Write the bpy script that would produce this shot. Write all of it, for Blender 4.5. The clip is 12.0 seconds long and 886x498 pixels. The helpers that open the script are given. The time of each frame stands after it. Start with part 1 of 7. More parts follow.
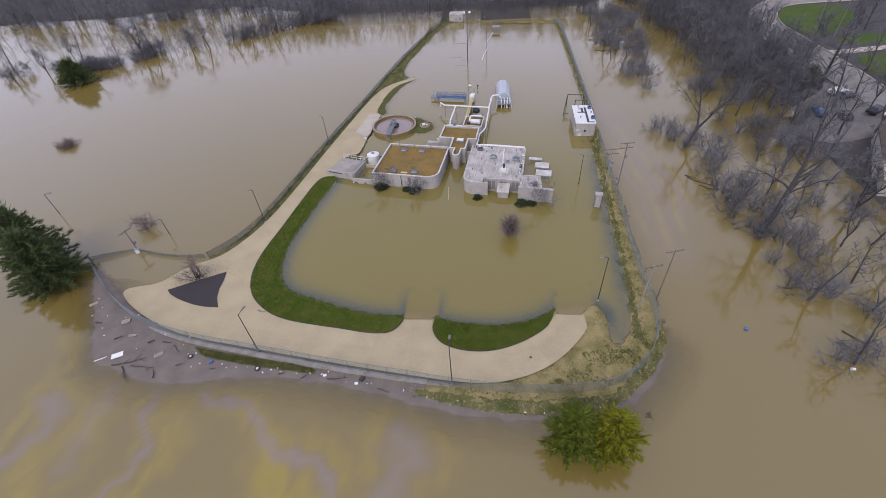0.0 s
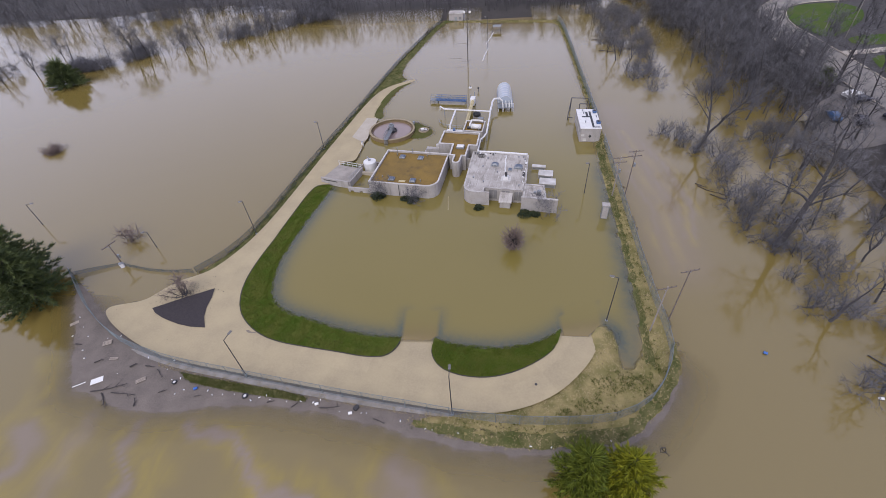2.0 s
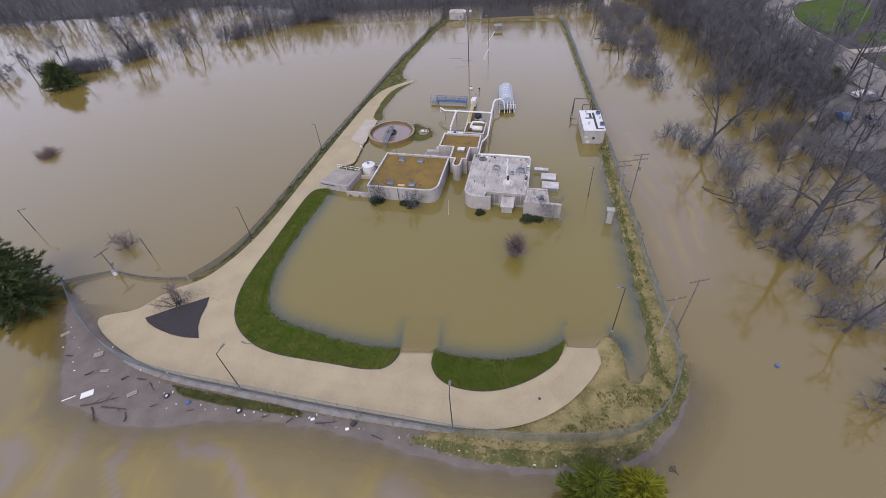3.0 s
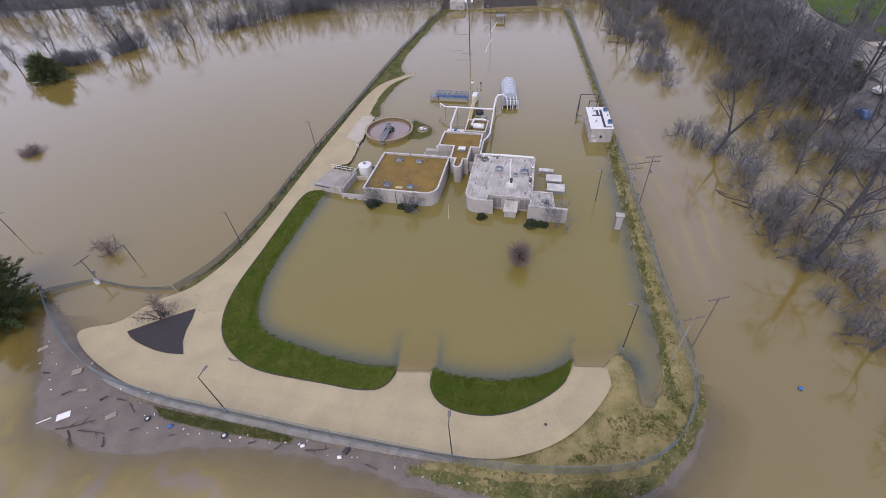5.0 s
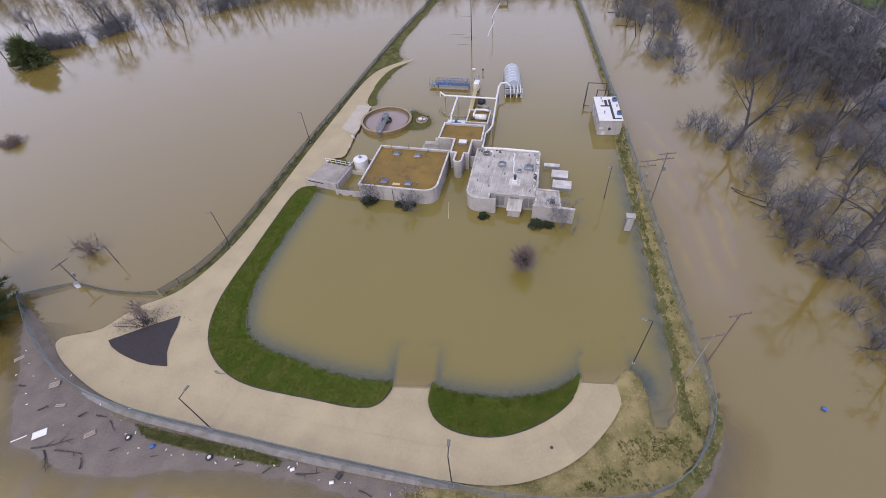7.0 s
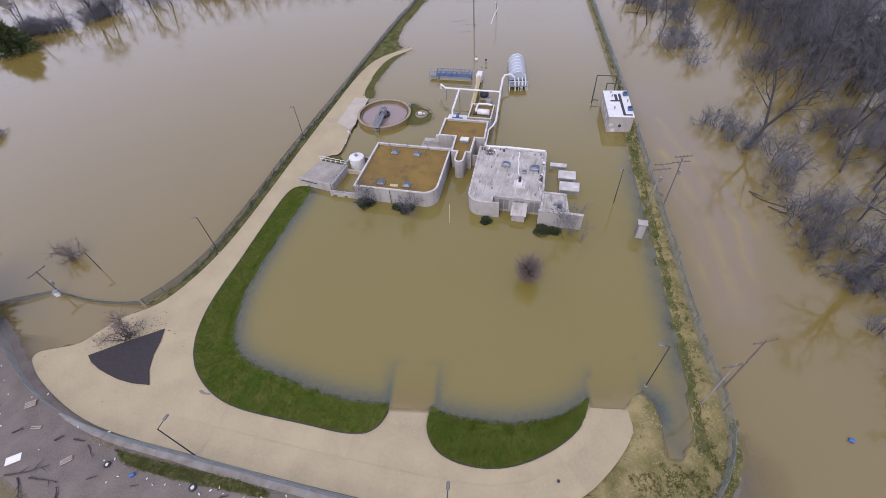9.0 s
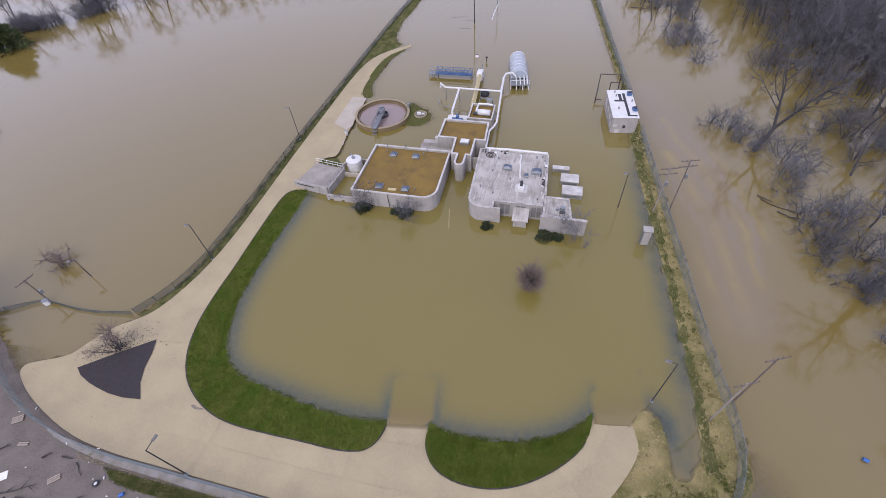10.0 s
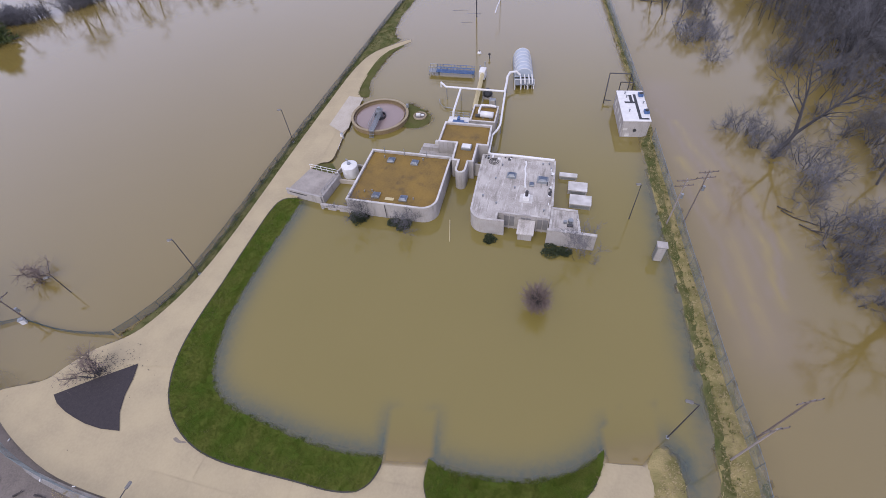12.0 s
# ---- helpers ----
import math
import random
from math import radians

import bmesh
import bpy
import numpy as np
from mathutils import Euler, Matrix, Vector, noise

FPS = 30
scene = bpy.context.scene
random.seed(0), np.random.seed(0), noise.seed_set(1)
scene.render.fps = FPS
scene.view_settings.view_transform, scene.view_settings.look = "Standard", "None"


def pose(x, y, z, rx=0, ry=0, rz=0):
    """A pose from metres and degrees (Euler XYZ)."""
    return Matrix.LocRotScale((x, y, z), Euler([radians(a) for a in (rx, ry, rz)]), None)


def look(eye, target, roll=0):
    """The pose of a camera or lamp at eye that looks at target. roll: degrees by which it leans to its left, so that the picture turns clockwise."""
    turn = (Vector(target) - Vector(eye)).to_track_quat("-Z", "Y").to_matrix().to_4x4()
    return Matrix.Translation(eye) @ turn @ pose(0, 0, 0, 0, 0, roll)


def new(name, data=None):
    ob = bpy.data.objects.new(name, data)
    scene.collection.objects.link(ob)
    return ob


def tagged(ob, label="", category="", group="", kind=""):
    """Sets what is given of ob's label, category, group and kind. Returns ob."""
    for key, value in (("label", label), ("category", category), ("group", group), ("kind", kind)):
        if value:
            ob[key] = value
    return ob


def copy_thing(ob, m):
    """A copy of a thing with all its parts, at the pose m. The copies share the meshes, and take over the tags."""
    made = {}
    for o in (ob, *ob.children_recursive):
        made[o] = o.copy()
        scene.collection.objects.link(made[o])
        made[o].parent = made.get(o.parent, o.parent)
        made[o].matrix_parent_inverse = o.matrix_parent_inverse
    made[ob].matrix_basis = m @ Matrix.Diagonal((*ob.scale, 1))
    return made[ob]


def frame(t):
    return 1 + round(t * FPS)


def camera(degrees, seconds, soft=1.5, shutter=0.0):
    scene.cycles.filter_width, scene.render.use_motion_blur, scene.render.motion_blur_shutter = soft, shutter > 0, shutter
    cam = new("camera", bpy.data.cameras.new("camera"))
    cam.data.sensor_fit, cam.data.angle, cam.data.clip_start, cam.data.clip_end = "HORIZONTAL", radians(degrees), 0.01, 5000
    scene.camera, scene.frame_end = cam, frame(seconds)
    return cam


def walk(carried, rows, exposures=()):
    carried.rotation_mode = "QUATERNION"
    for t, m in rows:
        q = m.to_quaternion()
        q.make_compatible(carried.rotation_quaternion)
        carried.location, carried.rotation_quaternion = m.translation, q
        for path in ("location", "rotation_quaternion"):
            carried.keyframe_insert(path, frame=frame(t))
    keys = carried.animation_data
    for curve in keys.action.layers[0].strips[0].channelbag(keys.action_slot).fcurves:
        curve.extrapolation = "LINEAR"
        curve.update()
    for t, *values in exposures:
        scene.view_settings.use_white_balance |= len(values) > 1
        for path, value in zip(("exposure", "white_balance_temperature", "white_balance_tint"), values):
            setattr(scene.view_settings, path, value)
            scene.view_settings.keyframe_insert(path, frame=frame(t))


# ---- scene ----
cam = camera(90.0, 12.0, 0.85)
PATH = [
    (0, (3.899, 10.513, 49.573), (3.714, 11.992, 48.24), -4.5),
    (0.5, (3.819, 11.628, 49.464), (3.635, 13.105, 48.128), -4.5),
    (1, (3.8, 12.789, 49.396), (3.615, 14.263, 48.058), -4.6),
    (1.5, (3.775, 13.907, 49.311), (3.589, 15.381, 47.972), -4.7),
    (2, (3.631, 15.014, 49.17), (3.446, 16.486, 47.829), -4.6),
    (2.5, (3.649, 16.138, 49.006), (3.461, 17.609, 47.664), -4.8),
    (3, (3.61, 17.288, 48.888), (3.419, 18.755, 47.542), -4.9),
    (5, (3.361, 21.921, 48.191), (3.168, 23.36, 46.815), -5.0),
    (5.5, (3.235, 23.083, 48.014), (3.044, 24.51, 46.625), -5.0),
    (6, (3.182, 24.303, 47.883), (2.989, 25.714, 46.48), -5.0),
    (6.5, (3.114, 25.493, 47.734), (2.921, 26.892, 46.318), -5.1),
    (7, (3.054, 26.643, 47.573), (2.861, 28.029, 46.144), -5.1),
    (9, (2.697, 31.567, 47.106), (2.503, 32.904, 45.631), -5.1),
    (9.5, (2.685, 32.78, 47.054), (2.49, 34.108, 45.571), -5.3),
    (10, (2.651, 34.061, 47.006), (2.455, 35.379, 45.513), -5.3),
    (10.5, (2.642, 35.332, 46.887), (2.443, 36.64, 45.387), -5.5),
    (11, (2.481, 36.553, 46.685), (2.283, 37.853, 45.179), -5.5),
    (11.5, (2.42, 37.783, 46.566), (2.221, 39.075, 45.052), -5.5),
    (12, (2.308, 38.982, 46.415), (2.109, 40.267, 44.895), -5.5),
]
walk(cam, [(t, look(eye, target, roll)) for t, eye, target, roll in PATH],
     [(0, 0.33, 6500, 10), (6, 0.39, 6500, 11), (9, 0.44, 6420, 12), (12, 0.43, 6320, 13)])

# ---- world, sun, exposure ----
SUN_EL, SUN_AZ = radians(48), radians(200)
world = bpy.data.worlds.new("overcast_sky")
scene.world = world
world.use_nodes = True
wn = world.node_tree.nodes
wl = world.node_tree.links
sky = wn.new("ShaderNodeTexSky")
sky.sky_type = "NISHITA"
sky.sun_disc = False
sky.sun_elevation, sky.sun_rotation = SUN_EL, SUN_AZ
sky.air_density, sky.dust_density, sky.ozone_density = 1.0, 2.5, 1.0
wn["Background"].inputs["Strength"].default_value = 0.15
deck = wn.new("ShaderNodeMix")  # an even cloud deck veils the blue
deck.data_type = "RGBA"
deck.inputs["Factor"].default_value = 0.65
# the deck thins towards the horizon, where it is brighter
where = wn.new("ShaderNodeTexCoord")
split = wn.new("ShaderNodeSeparateXYZ")
wl.new(where.outputs["Generated"], split.inputs["Vector"])
rise = wn.new("ShaderNodeMapRange")
rise.inputs["From Min"].default_value, rise.inputs["From Max"].default_value = 0.10, 0.66
wl.new(split.outputs["Z"], rise.inputs["Value"])
tone = wn.new("ShaderNodeMix")
tone.data_type = "RGBA"
tone.inputs["A"].default_value, tone.inputs["B"].default_value = (7.7, 7.45, 10.1, 1), (4.8, 4.75, 6.25, 1)
wl.new(rise.outputs["Result"], tone.inputs["Factor"])
wl.new(tone.outputs["Result"], deck.inputs["B"])
wl.new(sky.outputs["Color"], deck.inputs["A"])
wl.new(deck.outputs["Result"], wn["Background"].inputs["Color"])

sun = new("sun", bpy.data.lights.new("sun", "SUN"))
sun.data.energy, sun.data.angle, sun.data.color = 1.0, radians(25), (1.0, 0.96, 0.9)
sun.matrix_basis = look((0, 0, 100), (100 * -math.sin(SUN_AZ) / math.tan(SUN_EL), 100 * -math.cos(SUN_AZ) / math.tan(SUN_EL), 0))


# ---- materials ----
def material(name, color, rough=0.8, spots=None, scale=2.0, amount=0.5, fine=None, bump=0.0, bump_scale=20.0, metal=0.0,
             vary=0.0, spec=0.5):
    """A base colour, broken by stains of a second colour, a fine grain and some relief."""
    m = bpy.data.materials.new(name)
    m.use_nodes = True
    nt = m.node_tree
    b = nt.nodes["Principled BSDF"]
    b.inputs["Roughness"].default_value = rough
    b.inputs["Metallic"].default_value = metal
    b.inputs["Specular IOR Level"].default_value = spec
    coord = nt.nodes.new("ShaderNodeNewGeometry").outputs["Position"]

    def noise_of(s, detail=6.0, lo=0.35, hi=0.65):
        t = nt.nodes.new("ShaderNodeTexNoise")
        t.inputs["Scale"].default_value, t.inputs["Detail"].default_value = s, detail
        nt.links.new(coord, t.inputs["Vector"])
        r = nt.nodes.new("ShaderNodeMapRange")
        r.inputs["From Min"].default_value, r.inputs["From Max"].default_value = lo, hi
        nt.links.new(t.outputs["Fac"], r.inputs["Value"])
        return r.outputs["Result"], t.outputs["Fac"]

    def blend(fac, a, c, k):
        x = nt.nodes.new("ShaderNodeMix")
        x.data_type = "RGBA"
        mul = nt.nodes.new("ShaderNodeMath")
        mul.operation = "MULTIPLY"
        mul.inputs[1].default_value = k
        nt.links.new(fac, mul.inputs[0])
        nt.links.new(mul.outputs[0], x.inputs["Factor"])
        for sock, v in ((x.inputs["A"], a), (x.inputs["B"], c)):
            if isinstance(v, tuple):
                sock.default_value = (*v, 1)
            else:
                nt.links.new(v, sock)
        return x.outputs["Result"]

    col = tuple(color)
    if spots:
        f, _ = noise_of(scale)
        col = blend(f, col, tuple(spots), amount)
    if fine:
        f, _ = noise_of(scale * 14, 3.0, 0.3, 0.7)
        col = blend(f, col, tuple(fine), 0.45)
    if vary:
        info = nt.nodes.new("ShaderNodeObjectInfo")
        hsv = nt.nodes.new("ShaderNodeHueSaturation")
        r = nt.nodes.new("ShaderNodeMapRange")
        r.inputs["To Min"].default_value, r.inputs["To Max"].default_value = 1 - vary, 1 + vary
        nt.links.new(info.outputs["Random"], r.inputs["Value"])
        nt.links.new(r.outputs["Result"], hsv.inputs["Value"])
        if isinstance(col, tuple):
            hsv.inputs["Color"].default_value = (*col, 1)
        else:
            nt.links.new(col, hsv.inputs["Color"])
        col = hsv.outputs["Color"]
    if isinstance(col, tuple):
        b.inputs["Base Color"].default_value = (*col, 1)
    else:
        nt.links.new(col, b.inputs["Base Color"])
    if bump:
        _, raw = noise_of(bump_scale, 5.0)
        bp = nt.nodes.new("ShaderNodeBump")
        bp.inputs["Strength"].default_value, bp.inputs["Distance"].default_value = bump, 0.1
        nt.links.new(raw, bp.inputs["Height"])
        nt.links.new(bp.outputs["Normal"], b.inputs["Normal"])
    return m


CONCRETE = material("road_concrete", (0.380, 0.316, 0.196), 0.9, (0.315, 0.262, 0.168), 0.28, 0.9, (0.42, 0.352, 0.225), 0.15, 30, vary=0.035)
PAD = material("pale_concrete", (0.41, 0.365, 0.30), 0.9, (0.33, 0.285, 0.225), 0.5, 0.7, (0.49, 0.455, 0.415), 0.1, 30)
LAWN = material("lawn", (0.057, 0.093, 0.011), 0.95, (0.110, 0.115, 0.026), 0.40, 0.9, (0.026, 0.052, 0.004), 0.9, 9, spec=0.1)
DRY = material("dry_grass", (0.34, 0.278, 0.132), 0.95, (0.125, 0.122, 0.040), 0.55, 0.95, (0.19, 0.16, 0.072), 0.9, 7, spec=0.1)
SILT = material("pale_silt", (0.30, 0.285, 0.275), 0.9, (0.17, 0.155, 0.13), 0.9, 0.8, (0.38, 0.355, 0.33), 0.8, 8)
MUD = material("mud_flat", (0.150, 0.126, 0.108), 0.75, (0.098, 0.082, 0.070), 0.45, 0.95, (0.20, 0.17, 0.148), 0.6, 5)
BED = material("silt_bed", (0.19, 0.145, 0.075), 0.9, (0.16, 0.12, 0.06), 0.1, 0.7)
MULCH = material("dark_mulch", (0.040, 0.034, 0.038), 0.95, (0.06, 0.048, 0.05), 2.5, 0.6, (0.02, 0.018, 0.02), 0.8, 25)
WALL = material("painted_block_wall", (0.355, 0.335, 0.32), 0.85, (0.25, 0.235, 0.215), 0.7, 0.7, (0.42, 0.395, 0.38), 0.05, 40)
WORNWHITE = material("worn_parapet_paint", (0.48, 0.455, 0.43), 0.8, (0.17, 0.155, 0.14), 0.8, 0.95, (0.56, 0.54, 0.52))
DOCKTOP = material("stained_dock_concrete", (0.32, 0.29, 0.26), 0.9, (0.18, 0.16, 0.145), 0.6, 0.85, (0.40, 0.37, 0.34), 0.15, 25)
COPING = material("white_coping", (0.56, 0.545, 0.53), 0.6, (0.36, 0.345, 0.325), 0.9, 0.8)
GRAVEL = material("tan_roof_gravel", (0.198, 0.124, 0.026), 0.95, (0.120, 0.078, 0.024), 0.33, 0.85, (0.25, 0.165, 0.046), 0.3, 30)
MEMBRANE = material("weathered_roof_membrane", (0.42, 0.395, 0.37), 0.8, (0.20, 0.18, 0.155), 0.42, 0.9, (0.50, 0.47, 0.45), 0.1, 20)
WHITE = material("white_painted_metal", (0.66, 0.66, 0.66), 0.5, (0.52, 0.51, 0.50), 1.5, 0.5)
DARK = material("dark_metal", (0.035, 0.035, 0.04), 0.6, (0.06, 0.055, 0.05), 3, 0.5)
BLACK = material("black_membrane", (0.02, 0.022, 0.026), 0.6, (0.04, 0.04, 0.045), 2, 0.5)
STEEL = material("galvanised_steel", (0.30, 0.32, 0.34), 0.5, (0.22, 0.23, 0.24), 4, 0.6, metal=0.6)
BLUE = material("blue_painted_steel", (0.045, 0.10, 0.23), 0.5, (0.07, 0.12, 0.23), 3, 0.5)
GLASS = material("skylight_glass", (0.055, 0.075, 0.115), 0.3, (0.12, 0.15, 0.21), 2, 0.6)
WINDOW = material("dark_window", (0.03, 0.035, 0.045), 0.1)
BARK = material("grey_bark", (0.060, 0.057, 0.060), 0.9, (0.038, 0.036, 0.038), 1.5, 0.6, vary=0.3)
# grey twigs, paler and bluer: the air's haze over the woods is in this colour
TWIG = material("hazed_grey_twigs", (0.136, 0.134, 0.147), 0.9, (0.086, 0.085, 0.094), 0.6, 0.6, vary=0.25)
REDTWIG = material("reddish_twigs", (0.19, 0.145, 0.13), 0.9, (0.14, 0.105, 0.09), 0.9, 0.6)
POLEWOOD = material("weathered_pole_wood", (0.16, 0.13, 0.11), 0.9, (0.11, 0.09, 0.075), 1, 0.6)
RUST = material("stained_concrete", (0.20, 0.145, 0.075), 0.9, (0.13, 0.09, 0.045), 0.8, 0.7, (0.25, 0.19, 0.11))
TANKW = material("settled_water", (0.26, 0.20, 0.19), 0.1, (0.23, 0.18, 0.16), 0.3, 0.5)
TAN = material("tan_plank", (0.50, 0.43, 0.24), 0.8, (0.40, 0.33, 0.2), 2, 0.5)
ASPHALT = material("grey_asphalt", (0.24, 0.22, 0.20), 0.9, (0.17, 0.16, 0.15), 0.3, 0.7)
SOIL = material("leaf_litter", (0.046, 0.042, 0.042), 0.95, (0.034, 0.032, 0.032), 0.2, 0.8, (0.08, 0.072, 0.068), 0.5, 3)
VERGE = material("verge_grass", (0.165, 0.15, 0.068), 0.95, (0.055, 0.075, 0.02), 0.6, 0.9, (0.09, 0.09, 0.035), 0.8, 12, spec=0.1)
MOSS = material("olive_grass", (0.080, 0.090, 0.026), 0.95, (0.13, 0.115, 0.05), 0.5, 0.8, (0.05, 0.06, 0.015), 0.8, 14, spec=0.1)
GRASS2 = material("bright_lawn", (0.050, 0.090, 0.016), 0.95, (0.085, 0.10, 0.03), 0.15, 0.7, spec=0.1)


def leaf_material(name, a, c):
    return material(name, a, 0.7, c, 1.3, 0.8, spec=0.2, vary=0.1)


PINE_DARK = leaf_material("dark_pine_needles", (0.070, 0.098, 0.046), (0.120, 0.145, 0.042))
PINE_LIGHT = leaf_material("yellow_green_needles", (0.24, 0.24, 0.014), (0.09, 0.115, 0.012))
PINE_MID = leaf_material("olive_green_needles", (0.085, 0.115, 0.016), (0.14, 0.16, 0.014))
SHRUB = leaf_material("evergreen_shrub_leaves", (0.032, 0.045, 0.026), (0.05, 0.062, 0.03))


def water_material():
    m = bpy.data.materials.new("flood_water")
    m.use_nodes = True
    nt = m.node_tree
    n, k = nt.nodes, nt.links
    b = n["Principled BSDF"]
    pos = n.new("ShaderNodeNewGeometry").outputs["Position"]

    def noise_tex(scale, detail=3.0, distortion=0.0, stretch=None):
        t = n.new("ShaderNodeTexNoise")
        t.inputs["Scale"].default_value, t.inputs["Detail"].default_value = scale, detail
        t.inputs["Distortion"].default_value = distortion
        if stretch:
            mp = n.new("ShaderNodeMapping")
            mp.inputs["Rotation"].default_value, mp.inputs["Scale"].default_value = stretch
            k.new(pos, mp.inputs["Vector"])
            k.new(mp.outputs["Vector"], t.inputs["Vector"])
        else:
            k.new(pos, t.inputs["Vector"])
        return t.outputs["Fac"]

    def attr(name):
        a = n.new("ShaderNodeAttribute")
        a.attribute_name = name
        return a.outputs["Fac"]

    def mixc(f, a, c):
        x = n.new("ShaderNodeMix")
        x.data_type = "RGBA"
        k.new(f, x.inputs["Factor"])
        for s, v in ((x.inputs["A"], a), (x.inputs["B"], c)):
            if isinstance(v, tuple):
                s.default_value = (*v, 1)
            else:
                k.new(v, s)
        return x.outputs["Result"]

    def maths(op, a, c):
        x = n.new("ShaderNodeMath")
        x.operation = op
        for s, v in ((x.inputs[0], a), (x.inputs[1], c)):
            if isinstance(v, float):
                s.default_value = v
            else:
                k.new(v, s)
        return x.outputs[0]

    # silt colours of the river and of the enclosed basin, with slow drifts
    river = mixc(noise_tex(0.03, 4, 1.0), (0.182, 0.136, 0.040), (0.165, 0.123, 0.033))
    basin = mixc(noise_tex(0.06, 3), (0.172, 0.140, 0.036), (0.186, 0.149, 0.043))
    col = mixc(attr("basin"), river, basin)
    # thin oil film: golden sheets with lilac bands, broken by the current
    broken = n.new("ShaderNodeMapRange")
    broken.inputs["From Min"].default_value, broken.inputs["From Max"].default_value = 0.28, 0.62
    k.new(noise_tex(0.16, 4.0, 1.2, ((0, 0, radians(20)), (1.3, 0.5, 1))), broken.inputs["Value"])
    col = mixc(maths("MULTIPLY", attr("gold"), broken.outputs["Result"]), col, (0.262, 0.196, 0.020))
    col = mixc(attr("lilac"), col, (0.212, 0.162, 0.138))
    # pale silt on the drowned aprons
    col = mixc(attr("silt"), col, (0.205, 0.150, 0.052))
    # clear shallows over drowned grass
    col = mixc(maths("MULTIPLY", attr("clear"), maths("ADD", noise_tex(1.6, 4.0, 0.6), 0.5)), col, (0.013, 0.052, 0.074))
    k.new(col, b.inputs["Base Color"])
    b.inputs["Roughness"].default_value = 0.07
    # a thin film makes the river glossier than the sheltered basin
    k.new(maths("ADD", maths("SUBTRACT", 1.84, maths("MULTIPLY", attr("basin"), 0.26)), maths("MULTIPLY", attr("calm"), 0.40)), b.inputs["IOR"])
    k.new(attr("murk"), b.inputs["Alpha"])
    bp = n.new("ShaderNodeBump")
    bp.inputs["Strength"].default_value, bp.inputs["Distance"].default_value = 0.10, 0.05
    k.new(noise_tex(1.4, 3, 0.5, ((0, 0, 0.4), (1, 2.2, 1))), bp.inputs["Height"])
    k.new(bp.outputs["Normal"], b.inputs["Normal"])
    return m


def add_seams(m):
    """Worn pale seams between the roof sheets, broken by dirt."""
    nt = m.node_tree
    b = nt.nodes["Principled BSDF"]
    old = b.inputs["Base Color"].links[0].from_socket
    tc = nt.nodes.new("ShaderNodeTexCoord")
    br = nt.nodes.new("ShaderNodeTexBrick")
    br.inputs["Scale"].default_value = 1.0
    br.inputs["Brick Width"].default_value, br.inputs["Row Height"].default_value = 5.5, 1.15
    br.inputs["Mortar Size"].default_value, br.inputs["Mortar Smooth"].default_value = 0.06, 1.0
    turned = nt.nodes.new("ShaderNodeMapping")
    turned.inputs["Rotation"].default_value = (0, 0, radians(91.5))
    nt.links.new(tc.outputs["Object"], turned.inputs["Vector"])
    nt.links.new(turned.outputs["Vector"], br.inputs["Vector"])
    ns = nt.nodes.new("ShaderNodeTexNoise")
    ns.inputs["Scale"].default_value, ns.inputs["Detail"].default_value = 0.9, 4
    nt.links.new(tc.outputs["Object"], ns.inputs["Vector"])
    rg = nt.nodes.new("ShaderNodeMapRange")
    rg.inputs["From Min"].default_value, rg.inputs["From Max"].default_value = 0.44, 0.74
    nt.links.new(ns.outputs["Fac"], rg.inputs["Value"])
    mu = nt.nodes.new("ShaderNodeMath")
    mu.operation = "MULTIPLY"
    nt.links.new(br.outputs["Fac"], mu.inputs[0])
    nt.links.new(rg.outputs["Result"], mu.inputs[1])
    mx = nt.nodes.new("ShaderNodeMix")
    mx.data_type = "RGBA"
    nt.links.new(mu.outputs[0], mx.inputs["Factor"])
    nt.links.new(old, mx.inputs["A"])
    mx.inputs["B"].default_value = (0.60, 0.58, 0.57, 1)
    nt.links.new(mx.outputs["Result"], b.inputs["Base Color"])


def add_streaks(m, colour, stretch, lo, hi, amount, coords="Object"):
    """Dirt drawn out along one direction, with ragged ends."""
    nt = m.node_tree
    b = nt.nodes["Principled BSDF"]
    old = b.inputs["Base Color"].links[0].from_socket
    tc = nt.nodes.new("ShaderNodeTexCoord")
    mp = nt.nodes.new("ShaderNodeMapping")
    mp.inputs["Scale"].default_value = stretch
    nt.links.new(tc.outputs[coords], mp.inputs["Vector"])
    ns = nt.nodes.new("ShaderNodeTexNoise")
    ns.inputs["Scale"].default_value, ns.inputs["Detail"].default_value, ns.inputs["Roughness"].default_value = 1.0, 7, 0.65
    nt.links.new(mp.outputs["Vector"], ns.inputs["Vector"])
    rg = nt.nodes.new("ShaderNodeMapRange")
    rg.inputs["From Min"].default_value, rg.inputs["From Max"].default_value, rg.inputs["To Max"].default_value = lo, hi, amount
    nt.links.new(ns.outputs["Fac"], rg.inputs["Value"])
    mx = nt.nodes.new("ShaderNodeMix")
    mx.data_type = "RGBA"
    nt.links.new(rg.outputs["Result"], mx.inputs["Factor"])
    nt.links.new(old, mx.inputs["A"])
    mx.inputs["B"].default_value = (*colour, 1)
    nt.links.new(mx.outputs["Result"], b.inputs["Base Color"])


add_seams(MEMBRANE)
add_streaks(MEMBRANE, (0.12, 0.105, 0.088), (2.2, 0.28, 1), 0.53, 0.70, 0.62)
add_streaks(MEMBRANE, (0.60, 0.58, 0.56), (3.4, 0.5, 1), 0.58, 0.70, 0.6)
add_streaks(GRAVEL, (0.07, 0.052, 0.028), (0.35, 0.35, 1), 0.54, 0.72, 0.7)
add_streaks(WALL, (0.19, 0.175, 0.155), (2.4, 2.4, 0.25), 0.52, 0.72, 0.7)
WATER = water_material()


